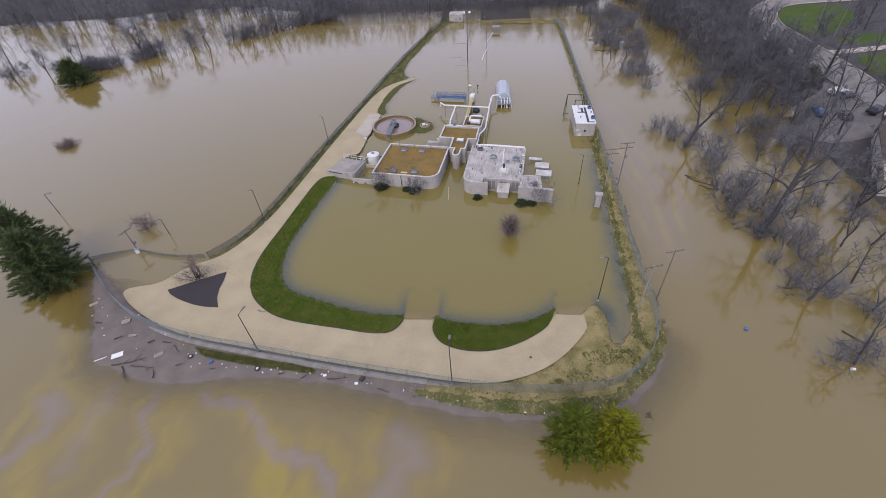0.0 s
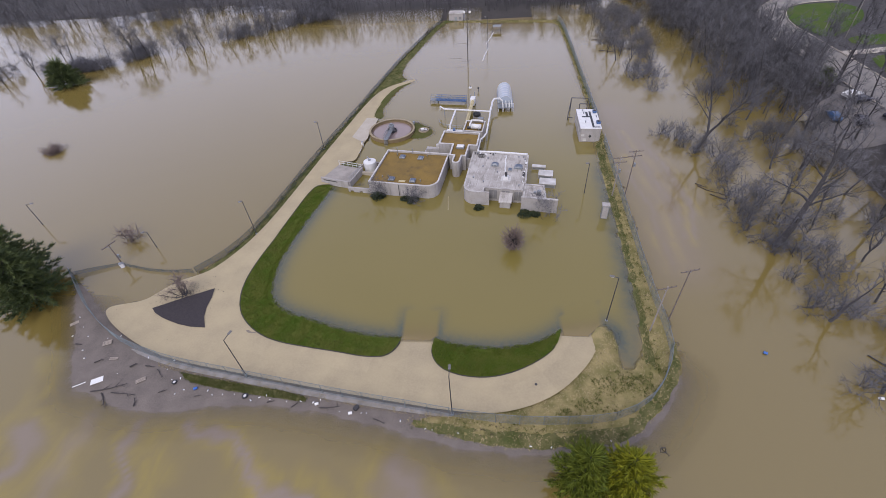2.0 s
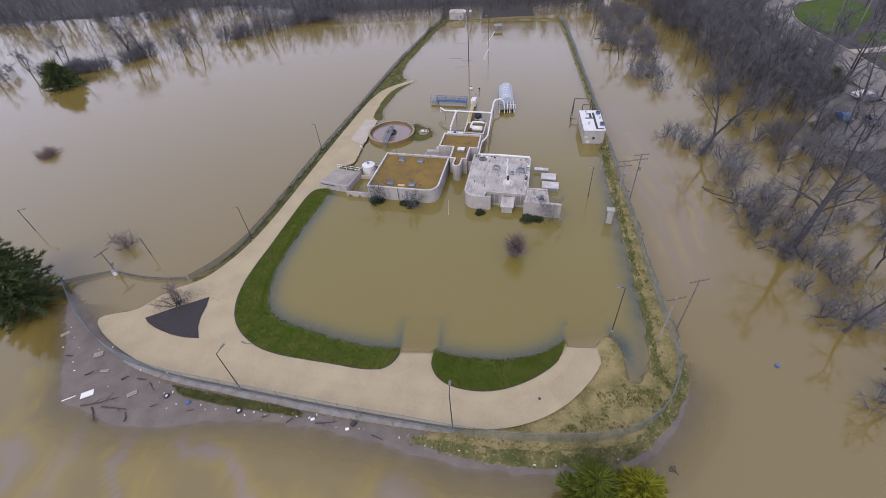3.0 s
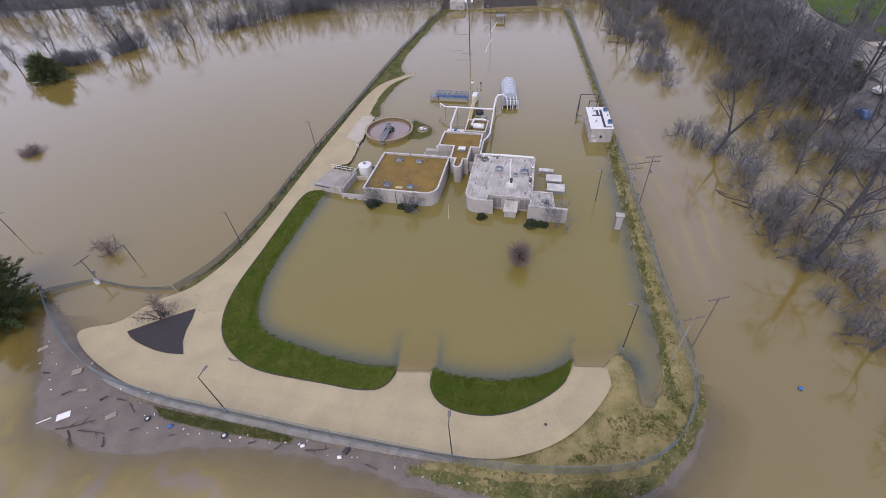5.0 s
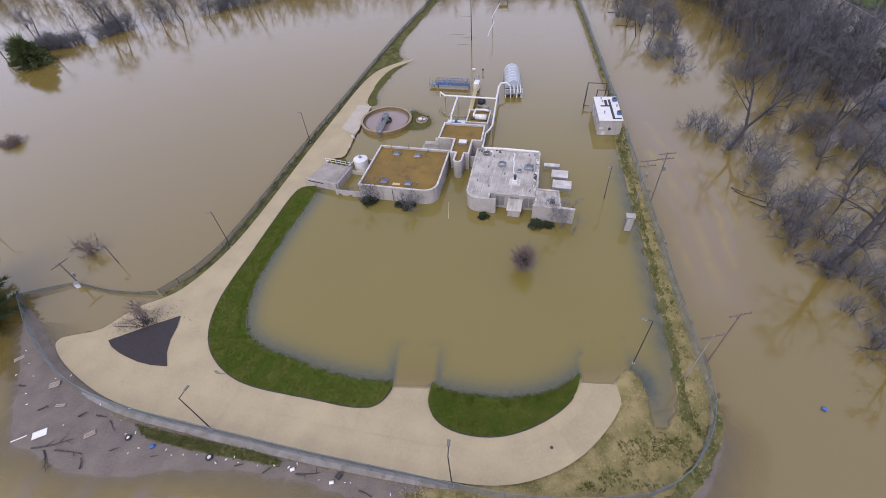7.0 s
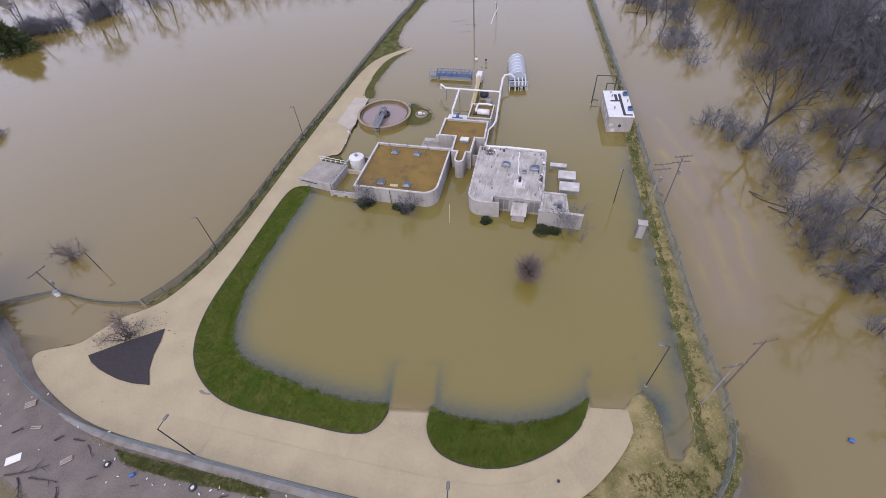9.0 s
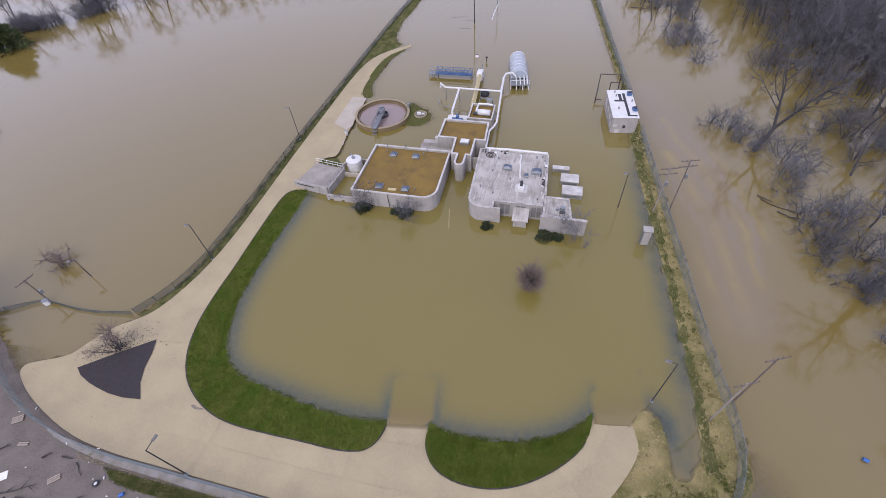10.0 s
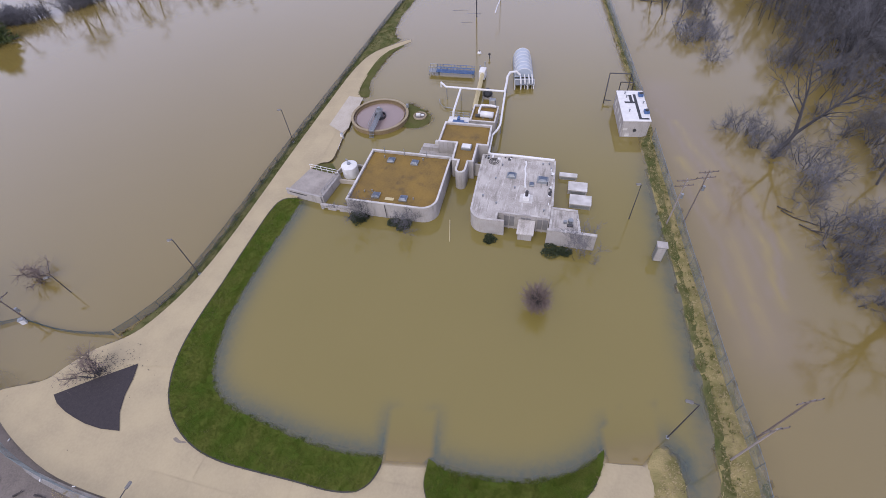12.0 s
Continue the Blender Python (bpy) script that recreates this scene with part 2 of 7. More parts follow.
# ---- mesh helpers ----
def part(name, bm, mat, parent=None, label=""):
    """Links a bmesh, or vertices and faces, as one mesh object under a thing or a part."""
    me = bpy.data.meshes.new(name)
    if isinstance(bm, tuple):
        me.from_pydata(bm[0], [], bm[1])
    else:
        bm.normal_update()
        bm.to_mesh(me)
        bm.free()
    me.materials.append(mat)
    ob = new(name, me)
    if parent:
        ob.parent = parent
    return tagged(ob, label)


def shared(name, me, parent, m):
    """One more object on an existing mesh."""
    ob = new(name, me)
    ob.parent = parent
    ob.matrix_basis = m
    return ob


def thing(name, m, label, category, group="", kind=""):
    e = new(name)
    e.empty_display_size = 0.3
    e.matrix_basis = m
    return tagged(e, label, category, group, kind)


def box(bm, x0, y0, z0, x1, y1, z1, bevel=0.0):
    r = bmesh.ops.create_cube(bm, size=1)
    vs = r["verts"]
    bmesh.ops.scale(bm, vec=(x1 - x0, y1 - y0, z1 - z0), verts=vs)
    bmesh.ops.translate(bm, vec=((x0 + x1) / 2, (y0 + y1) / 2, (z0 + z1) / 2), verts=vs)
    if bevel:
        es = list({e for v in vs for e in v.link_edges})
        bmesh.ops.bevel(bm, geom=es, offset=bevel, segments=1, affect="EDGES")
    return bm


def boxes(*rows, bevel=0.0):
    bm = bmesh.new()
    for r in rows:
        box(bm, *r, bevel=bevel)
    return bm


def tube(bm, p, q, r0, r1=None, n=8, caps=True):
    """A round bar from p to q."""
    p, q = Vector(p), Vector(q)
    r1 = r0 if r1 is None else r1
    turn = (q - p).to_track_quat("Z", "Y").to_matrix()
    rings = []
    for c, r in ((p, r0), (q, r1)):
        rings.append([bm.verts.new(c + turn @ Vector((math.cos(a) * r, math.sin(a) * r, 0))) for a in np.arange(n) * 2 * math.pi / n])
    for i in range(n):
        bm.faces.new((rings[0][i], rings[0][(i + 1) % n], rings[1][(i + 1) % n], rings[1][i]))
    if caps:
        bm.faces.new(rings[0][::-1])
        bm.faces.new(rings[1])
    return bm


def pipe(bm, pts, r, n=10):
    """A bent pipe through the points, with mitred joints."""
    pts = [Vector(p) for p in pts]
    rings = []
    for i, p in enumerate(pts):
        d = ((pts[min(i + 1, len(pts) - 1)] - p).normalized() + (p - pts[max(i - 1, 0)]).normalized()).normalized()
        side = d.cross(Vector((0, 0, 1)))
        side = side.normalized() if side.length > 0.05 else Vector((1, 0, 0))
        up = side.cross(d)
        rings.append([bm.verts.new(p + (side * math.cos(a) + up * math.sin(a)) * r) for a in np.arange(n) * 2 * math.pi / n])
    for a, c in zip(rings, rings[1:]):
        for i in range(n):
            bm.faces.new((a[i], a[(i + 1) % n], c[(i + 1) % n], c[i]))
    bm.faces.new(rings[0][::-1])
    bm.faces.new(rings[-1])
    return bm


def prism(bm, outline, z0, z1):
    lo = [bm.verts.new((x, y, z0)) for x, y in outline]
    hi = [bm.verts.new((x, y, z1)) for x, y in outline]
    n = len(outline)
    for i in range(n):
        bm.faces.new((lo[i], lo[(i + 1) % n], hi[(i + 1) % n], hi[i]))
    caps = [bm.faces.new(hi), bm.faces.new(lo[::-1])]
    bm.normal_update()
    bmesh.ops.triangulate(bm, faces=caps)
    bmesh.ops.recalc_face_normals(bm, faces=bm.faces)
    return bm


def inset(outline, d):
    """The outline moved inward by d (the outline runs counter-clockwise)."""
    out, n = [], len(outline)
    for i in range(n):
        a, b, c = (Vector(outline[j % n]) for j in (i - 1, i, i + 1))
        u, v = (b - a).normalized(), (c - b).normalized()
        nu, nv = Vector((-u.y, u.x)), Vector((-v.y, v.x))
        m = (nu + nv) / max(0.3, 1 + nu.dot(nv))
        out.append(tuple(b + m * d))
    return out


def ring_wall(bm, outline, thick, z0, z1):
    """A wall of that thickness all along the inside of a closed outline."""
    inner = inset(outline, thick)
    n = len(outline)
    rows = [[bm.verts.new((x, y, z)) for x, y in line] for line, z in ((outline, z0), (outline, z1), (inner, z1), (inner, z0))]
    for i in range(n):
        j = (i + 1) % n
        for a, b in zip(rows, rows[1:] + rows[:1]):
            bm.faces.new((a[i], a[j], b[j], b[i]))
    bmesh.ops.recalc_face_normals(bm, faces=bm.faces)
    return bm


def arc(cx, cy, r, a0, a1, n=8):
    return [(cx + r * math.cos(radians(a0 + (a1 - a0) * i / n)), cy + r * math.sin(radians(a0 + (a1 - a0) * i / n))) for i in range(n + 1)]


def smooth_line(pts, times=2, closed=False):
    p = [Vector(q) for q in pts]
    for _ in range(times):
        out = [] if closed else [p[0]]
        pairs = list(zip(p, p[1:] + p[:1])) if closed else list(zip(p, p[1:]))
        for a, b in pairs:
            out += [a * 0.75 + b * 0.25, a * 0.25 + b * 0.75]
        if not closed:
            out.append(p[-1])
        p = out
    return [(v.x, v.y) for v in p]


def distance(P, line, closed=False):
    """The distance of many points from a polyline."""
    L = np.array(line, float)
    if closed:
        L = np.vstack([L, L[:1]])
    best = np.full(len(P), 1e9)
    for a, b in zip(L, L[1:]):
        d = b - a
        t = np.clip(((P - a) @ d) / max(d @ d, 1e-9), 0, 1)
        best = np.minimum(best, np.hypot(*(P - a - t[:, None] * d).T))
    return best


def inside(P, poly):
    L = np.array(poly, float)
    res = np.zeros(len(P), bool)
    x, y = P.T
    for (x0, y0), (x1, y1) in zip(L, np.roll(L, -1, 0)):
        if y0 == y1:
            continue
        hit = ((y0 > y) != (y1 > y)) & (x < (x1 - x0) * (y - y0) / (y1 - y0) + x0)
        res ^= hit
    return res


def signed(P, poly):
    return distance(P, poly, True) * np.where(inside(P, poly), 1, -1)


# ---- the lie of the land ----
# The flood stands at z = 0. The access road and the banks rise just above it.
LAWN_W_OUT = smooth_line([(-27.6, 87.7), (-29.5, 87.6), (-30.4, 86.4), (-31.0, 84.1), (-31.7, 79.3), (-32.3, 75.1), (-32.8, 71.0), (-33.5, 67.0), (-33.9, 63.5), (-33.9, 61.0), (-33.6, 58.4), (-32.6, 55.6), (-30.9, 53.2), (-27.8, 50.8), (-24.3, 49.5),
                          (-19.9, 48.8), (-15.6, 48.2), (-12.3, 47.6), (-9.9, 47.6), (-8.6, 48.3), (-7.9, 49.4), (-7.5, 50.7), (-7.6, 56)])
LAWN_W_IN = smooth_line([(-26.9, 87.0), (-28.0, 80.9), (-28.9, 76.8), (-29.5, 72.7), (-30.0, 68.5), (-30.2, 65.0), (-29.5, 60.0), (-28.3, 57.3), (-25.8, 55.1), (-21.4, 53.7), (-17.6, 52.4), (-13.9, 51.4), (-10.5, 50.9), (-7.5, 50.9)])
LAWN_E_OUT = smooth_line([(-2.8, 56), (-3.0, 50.6), (-3.3, 48.8), (-2.5, 46.9), (-1.1, 45.8), (1.2, 45.1), (4.2, 45.0), (7.2, 45.8), (10.2, 47.4), (12.3, 49.1), (13.8, 51.4), (14.6, 57)])
LAWN_E_IN = smooth_line([(-3.0, 50.7), (-2.2, 50.3), (0.2, 49.8), (3.4, 49.4), (6.5, 49.5), (9.7, 50.2), (12.1, 51.2), (14.2, 52.7)])
ROAD_OUTER = smooth_line([(-16.5, 142), (-18.0, 141.2), (-24.4, 136.2), (-27.0, 128.6), (-29.0, 116.4), (-30.8, 105.9), (-32.3, 96.6), (-33.8, 86.6), (-35.2, 78.0), (-36.5, 72.3), (-38.3, 67.5), (-40.3, 63.9), (-42.3, 62.2), (-45.0, 60.9), (-47.0, 58.6),
                          (-48.3, 56.6), (-52, 55.7), (-53.4, 55.2), (-53.3, 54.0), (-49.5, 51.1), (-42.3, 47.5), (-36.1, 45.9), (-28.8, 44.75), (-21.2, 43.5), (-14.9, 42.5), (-7.2, 41.4), (0, 40.45), (4.9, 40.3),
                          (9.1, 41.4), (12.8, 43.4), (16, 46.5), (18.2, 49.6), (19.1, 52), (19.8, 58)])
ROAD_NORTH_IN = smooth_line([(-27.4, 88), (-27.6, 93.5), (-27.1, 94.7), (-26.2, 96.5), (-24.1, 96.6), (-23.9, 100.5), (-23.8, 104.5), (-23.3, 107), (-23.3, 112), (-22.8, 116.4), (-24.3, 118.7), (-23.2, 128.3), (-21.3, 136.1), (-17.0, 140), (-16.2, 141)])
ROAD = ROAD_OUTER + LAWN_E_OUT[::-1] + LAWN_W_OUT[::-1] + ROAD_NORTH_IN
BANK_E = smooth_line([(-4, 40.2), (4.9, 40.9), (9.1, 42), (12.8, 44), (15.8, 47), (17.5, 50), (18.5, 53.3), (19.6, 53.9), (21.1, 51.7), (20.5, 47.8), (21.5, 46.5), (23.2, 47.9), (24.5, 51.7), (25.1, 58.2), (25.8, 68.7), (26.3, 81.8),
                      (27.0, 96.6), (27.7, 106), (29.0, 112), (29.2, 125), (29.7, 150), (30.0, 180), (29.2, 190), (24, 192), (-8, 196), (-8, 198), (25, 194.5), (30, 193), (31.4, 188), (31, 154), (30.5, 128), (29.9, 112), (29.4, 94),
                      (29, 83), (28.6, 71), (28.1, 61), (28.2, 55.7), (28.3, 51), (27.6, 46.5), (25.1, 42.8), (19.9, 37.6), (10.1, 36.4), (4.2, 36.5), (-2.6, 37.8), (-6, 38.8)], 1, True)
MUD_FLAT = smooth_line([(-63, 61), (-60.6, 57.0), (-55.1, 49.9), (-50.3, 42.0), (-46.2, 40.8), (-39.3, 38.9), (-34.7, 39.1), (-28.3, 40.3), (-20.7, 40.5), (-14.4, 39.6), (-7.0, 38.2), (-2.6, 36.9), (4.2, 36.0), (10, 35.9), (20.2, 37.1), (25.6, 42.6), (28.0, 46.6),
                        (26, 45), (21, 40), (10, 40), (0, 41), (-14.9, 42.3), (-28.8, 44.3), (-42.3, 48), (-50, 51.6), (-53.5, 53.6), (-58.5, 57.8)], 1, True)
BANK_W = smooth_line([(-42.9, 63.2), (-41.6, 64.6), (-39.6, 67.9), (-37.8, 73.5), (-36.0, 84.3), (-33.4, 101.3), (-29.8, 119.8), (-24.6, 149.9), (-19.9, 170.9), (-13.0, 198.4), (-8, 198.5), (-8, 196.3), (-11.6, 195.5),
                      (-17.2, 170.9), (-21.4, 149.9), (-20.2, 143), (-18.4, 141.5), (-24.6, 136.3), (-27.3, 128.6), (-29.3, 116.4), (-31.1, 105.9), (-32.6, 96.6), (-34.1, 86.6), (-35.5, 78.0), (-36.8, 72.3), (-38.6, 67.5), (-40.6, 64.1), (-42.2, 62.8)], 1, True)
GRASS_N = smooth_line([(-24.5, 118.0), (-23.5, 128.3), (-21.6, 135.6), (-17.6, 139.5), (-16.9, 139.5), (-20.2, 135.2), (-21.8, 127.6), (-22.6, 121.5), (-21.4, 117.9), (-22.5, 117.0)], 1, True)
ISLE = smooth_line([(-14.0, 115.3), (-10.7, 112.9), (-8.2, 110.6), (-9.0, 107.6), (-11.1, 106.4), (-14.2, 107.4)], 1, True)
FAR_LAND = [(-900, 195), (-224, 222), (-167, 227), (-148, 238), (-110, 237), (-85, 223), (-58, 215), (40, 214), (92, 236), (100, 420), (-900, 420)]
EAST_LAND = [(70, 20), (72, 70), (72, 95), (78, 125), (82, 150), (88, 190), (95, 240), (100, 400), (700, 400), (700, 20)]


def road_top(P):
    """The level of the concrete, with its two aprons that dip into the basin."""
    x, y = P.T
    top = np.full(len(P), 0.35)
    top = np.where(y > 120, np.minimum(top, 0.35 - (y - 120) * 0.0145), top)
    ramp = np.where((x > -10) & (x < 0), 50.6, np.where(x >= 10, 51.9, 1e3))
    near = np.where((x > -10) & (x < 0), 46.5, np.where(x >= 10, 48.0, 1e3))
    dip = np.where(y > ramp, -(y - ramp) * 0.11, 0.35 * (ramp - y) / np.maximum(ramp - near, 1e-3))
    top = np.where((y > near) & (y < 62), dip, top)
    return top


def lawn_top(P):
    """The lawns, which run from the road's edge down into the basin."""
    h = np.full(len(P), -3.0)
    for out, water in ((LAWN_W_OUT, LAWN_W_IN), (LAWN_E_OUT, LAWN_E_IN)):
        de, dw = distance(P, out), distance(P, water)
        edge = [q for q in out if q[1] <= 51.2 or q[0] < -20]
        land = inside(P, edge + list(water)[::-1]) | ((de < 0.06) & (P[:, 1] < 50.4)) | ((de < 0.06) & (P[:, 0] < -20))
        lawn = np.where(land, 0.35 * dw / np.maximum(de + dw, 1e-6), -0.30 * dw)
        h = np.maximum(h, lawn)
    # the lawns end at the sides of the aprons
    x, y = P.T
    end = np.where((x > -7.55) & (x < -2.85), 50.8, np.where(x > 14.1, 52.6, 1e3))
    h = np.where(y > end, np.minimum(h, -0.30 * (y - end)), h)
    return h


def bank_top(P, poly, cap, slope, rag=1.0):
    """A low bank with a ragged shore."""
    x, y = P.T
    wob = 0.05 * np.sin(x * 1.7 + 0.6 * y) * np.cos(y * 1.3 - 0.4 * x) + 0.03 * np.sin(x * 0.83 + 1.9 * np.sin(y * 0.6)) + 0.025 * np.sin(x * 4.1 - y * 2.3) * np.cos(y * 3.7 + x)
    wob = wob * rag
    return np.minimum(cap + wob, slope * signed(P, poly) + wob)


def height(P):
    """Ground height at many points (x, y)."""
    x, y = P.T
    h = np.full(len(P), -1.4) + 0.12 * np.sin(x * 0.21 + 1.3) * np.cos(y * 0.17)
    h = np.maximum(h, lawn_top(P))
    # road
    top = road_top(P)
    d = signed(P, ROAD)
    h = np.maximum(h, np.where(d >= 0, top, top + np.where((y > 51) & (np.abs(x) < 15), 2.0, 3.0) * d))
    for poly, cap, slope, rag in ((BANK_E, 0.42, 0.30, 1), (MUD_FLAT, 0.22, 0.10, 0.35), (BANK_W, 0.32, 0.35, 1), (GRASS_N, 0.30, 0.3, 1), (ISLE, 0.25, 0.3, 1)):
        h = np.maximum(h, bank_top(P, poly, cap, slope, rag))
    h = np.maximum(h, bank_top(P, FAR_LAND, 0.6, 0.6))
    d = signed(P, EAST_LAND)
    h = np.maximum(h, np.clip(0.22 * d, -1.4, 3.0))
    return h


def drape(name, outline, mat, step, lift=0.0, parent=None, label="", zfun=None, grow=0.0):
    """A sheet over the inside of an outline, laid on the ground."""
    if grow:
        turn = sum(p[0] * q[1] - p[1] * q[0] for p, q in zip(outline, outline[1:] + outline[:1]))
        outline = inset(outline, -grow if turn > 0 else grow)
    from_edge = np.array(outline, float)
    lo, hi = from_edge.min(0), from_edge.max(0)
    gx, gy = np.meshgrid(np.arange(lo[0] + step / 2, hi[0], step), np.arange(lo[1] + step / 2, hi[1], step))
    G = np.c_[gx.ravel(), gy.ravel()]
    G = G + np.random.RandomState(3).uniform(-0.2, 0.2, G.shape) * step
    G = G[inside(G, outline)]
    if len(G):
        G = G[distance(G, outline, True) > step * 0.3]
    n = len(outline)
    from mathutils.geometry import delaunay_2d_cdt
    pts = [Vector(p) for p in outline] + [Vector(p) for p in G]
    vs, _, fs, *_ = delaunay_2d_cdt(pts, [(i, (i + 1) % n) for i in range(n)], [], 1, 1e-4)
    V = np.array([(v.x, v.y) for v in vs])
    z = (zfun or height)(V) + lift
    verts = [(float(a), float(b), float(c)) for (a, b), c in zip(V, z)]
    ob = part(name, (verts, [tuple(f) for f in fs]), mat, parent, label)
    for p in ob.data.polygons:
        p.use_smooth = True
    return ob


def axis(lo, hi, fine, far, grow=1.5):
    a = list(np.arange(lo, hi + fine, fine))
    s = fine
    while a[-1] < far:
        s *= grow
        a.append(a[-1] + s)
    s = fine
    while a[0] > -far:
        s *= grow
        a.insert(0, a[0] - s)
    return np.array(a)


def sheet(name, xs, ys, z, mat):
    X, Y = np.meshgrid(xs, ys)
    P = np.c_[X.ravel(), Y.ravel()]
    Z = z(P)
    w = len(xs)
    faces = [(j * w + i, j * w + i + 1, (j + 1) * w + i + 1, (j + 1) * w + i) for j in range(len(ys) - 1) for i in range(w - 1)]
    ob = part(name, ([(float(a), float(b), float(c)) for (a, b), c in zip(P, Z)], faces), mat)
    for p in ob.data.polygons:
        p.use_smooth = True
    return ob, P


ground, _ = sheet("ground", axis(-70, 110, 2.0, 2600), axis(26, 215, 2.0, 2600), lambda P: height(P) - 0.35 - 1.2 * (P[:, 1] > 203), BED)
tagged(ground, "flooded river plain with silt and leaf litter", "ground", kind="structure")

water, WP = sheet("water", axis(-66, 46, 0.6, 2600), axis(19, 150, 0.6, 2600), lambda P: np.zeros(len(P)), WATER)
tagged(water, "murky brown flood water with faint oil film", "water", kind="structure")
COMPOUND = LAWN_W_IN + LAWN_E_IN + [(19.5, 54), (22, 48), (25, 58), (26, 82), (27, 97), (28.7, 112), (29, 150), (29.3, 180), (28, 191), (-8, 196), (-16.8, 171), (-21, 150), (-18, 141), (-22, 136), (-24, 118), (-26, 105), (-26.5, 90)]
depth = np.maximum(0, -height(WP))
murk = np.where(depth > 0.002, 0.62 + 0.38 * (1 - np.exp(-6.0 * depth)), 0.0)
murk[depth > 1.0] = 1.0
murk = np.where((depth > 0.002) & (signed(WP, MUD_FLAT) > -4) & (WP[:, 1] < 58), 0.30 + 0.70 * (1 - np.exp(-5.0 * depth)), murk)
murk = np.where((depth > 0.002) & ~inside(WP, COMPOUND) & ~((signed(WP, MUD_FLAT) > -4) & (WP[:, 1] < 58)), np.maximum(murk, 0.93), murk)
murk = np.where(inside(WP, ROAD) & (depth > 0.002), np.maximum(murk, 0.85), murk)
basin = np.clip(signed(WP, COMPOUND) / 3 + 0.5, 0, 1) * np.clip(1 - (WP[:, 1] - 86) / 60, 0.0, 1)
# oil film on the river: lilac bands between golden sheets, south of the mud flat and along the east fence
WARP = WP + np.c_[1.0 * np.sin(WP[:, 1] * 0.55 + 1.3 * np.sin(WP[:, 0] * 0.3)) + 0.4 * np.sin(WP[:, 1] * 1.7 + WP[:, 0]), 0.8 * np.sin(WP[:, 0] * 0.6 + 1.1) + 0.35 * np.sin(WP[:, 0] * 1.9 - WP[:, 1] * 0.8)]
lilac, gold = np.zeros(len(WP)), np.zeros(len(WP))
for line, wide, much in (([(-37.4, 21), (-36.7, 25.3), (-35.9, 30.9), (-37.4, 37.0)], 0.6, 0.65), ([(-30.4, 38.0), (-25.4, 35.5), (-21.3, 32.2), (-17.8, 30.1), (-14.1, 28.5), (-9, 25), (-6, 21)], 0.75, 0.75), ([(-6.8, 33.0), (-3.8, 30.5), (-5.2, 27.0), (-6, 22)], 1.7, 0.6),
                         ([(-56, 22), (-51.2, 27.6), (-50.1, 32.3), (-51.0, 36.8)], 1.3, 0.6), ([(-43, 37.5), (-45.5, 33.0), (-43, 28)], 1.2, 0.35)):
    away = distance(WARP, line)
    lilac = np.maximum(lilac, much * np.exp(-(away / wide) ** 2))
    gold = np.maximum(gold, 0.75 * much * np.exp(-((away - 1.9 * wide) / (0.7 * wide)) ** 2))
for line, wide, much in (([(-46.5, 24), (-47.0, 30.0), (-45.5, 34.0)], 2.6, 0.75), ([(-34.0, 22), (-33.6, 26.1), (-32.8, 30.3), (-33.4, 36.4)], 2.2, 0.8), ([(-24, 34.5), (-20.5, 30.0), (-18.0, 27.0), (-13, 24)], 2.0, 0.9), ([(-19.5, 33.0), (-12.5, 30.6), (-8.0, 27.0)], 1.4, 0.5), ([(-53.5, 30), (-54, 38), (-55, 45)], 1.8, 0.6), ([(-28, 20), (-20, 18), (-10, 19)], 4.0, 0.6)):
    gold = np.maximum(gold, much * np.exp(-(distance(WARP, line) / wide) ** 2))
SLICK = WP + np.c_[0.22 * np.sin(WP[:, 1] * 0.45) + 0.12 * np.sin(WP[:, 1] * 1.3 + WP[:, 0] * 2), np.zeros(len(WP))]
for line, wide, much in (([(33.5, 118), (35.5, 100), (36.0, 84), (33.5, 66)], 5.0, 0.34), ([(32.0, 112), (34.8, 96), (36.6, 84), (36.4, 72)], 0.7, 0.45), ([(37.0, 104), (39.2, 92), (39.8, 82), (38.0, 72)], 0.6, 0.45), ([(31.5, 92), (32.8, 80), (32.0, 66)], 0.7, 0.4)):
    lilac = np.maximum(lilac, much * np.exp(-(distance(SLICK, line) / wide) ** 2))
for line, wide, much in (([(34.0, 108), (37.0, 92), (38.3, 80), (37.0, 70)], 0.55, 0.8), ([(32.4, 98), (34.3, 86), (34.5, 74), (33.2, 64)], 0.7, 0.75), ([(39.5, 98), (41.0, 88), (40.4, 78)], 0.5, 0.5), ([(30.6, 80), (31.3, 72), (30.9, 64)], 0.5, 0.5)):
    gold = np.maximum(gold, much * np.exp(-(distance(SLICK, line) / wide) ** 2))
on_apron = inside(WP, ROAD)
clear = np.where(on_apron, 0, np.exp(-(depth / 0.42) ** 1.5)) * basin * np.clip((100 - WP[:, 1]) / 10, 0, 1)
# drowned grass beside the two aprons
for side in (LAWN_W_OUT, LAWN_E_OUT):
    beside = np.exp(-(distance(WP, [q for q in side if q[1] > 49.5]) / 1.1) ** 2) if side is LAWN_W_OUT else np.exp(-(np.minimum(distance(WP, [q for q in side if q[1] > 49.5 and q[0] < 0]), distance(WP, [q for q in side if q[1] > 49.5 and q[0] > 0])) / 1.1) ** 2)
    clear = np.maximum(clear, np.where(on_apron | (depth <= 0), 0, beside * np.clip((57.5 - WP[:, 1]) / 6, 0, 1)) * 0.8)
silted = np.where(on_apron, np.exp(-2.2 * depth), 0) * np.clip((54.8 - WP[:, 1]) / 4.0, 0, 1)
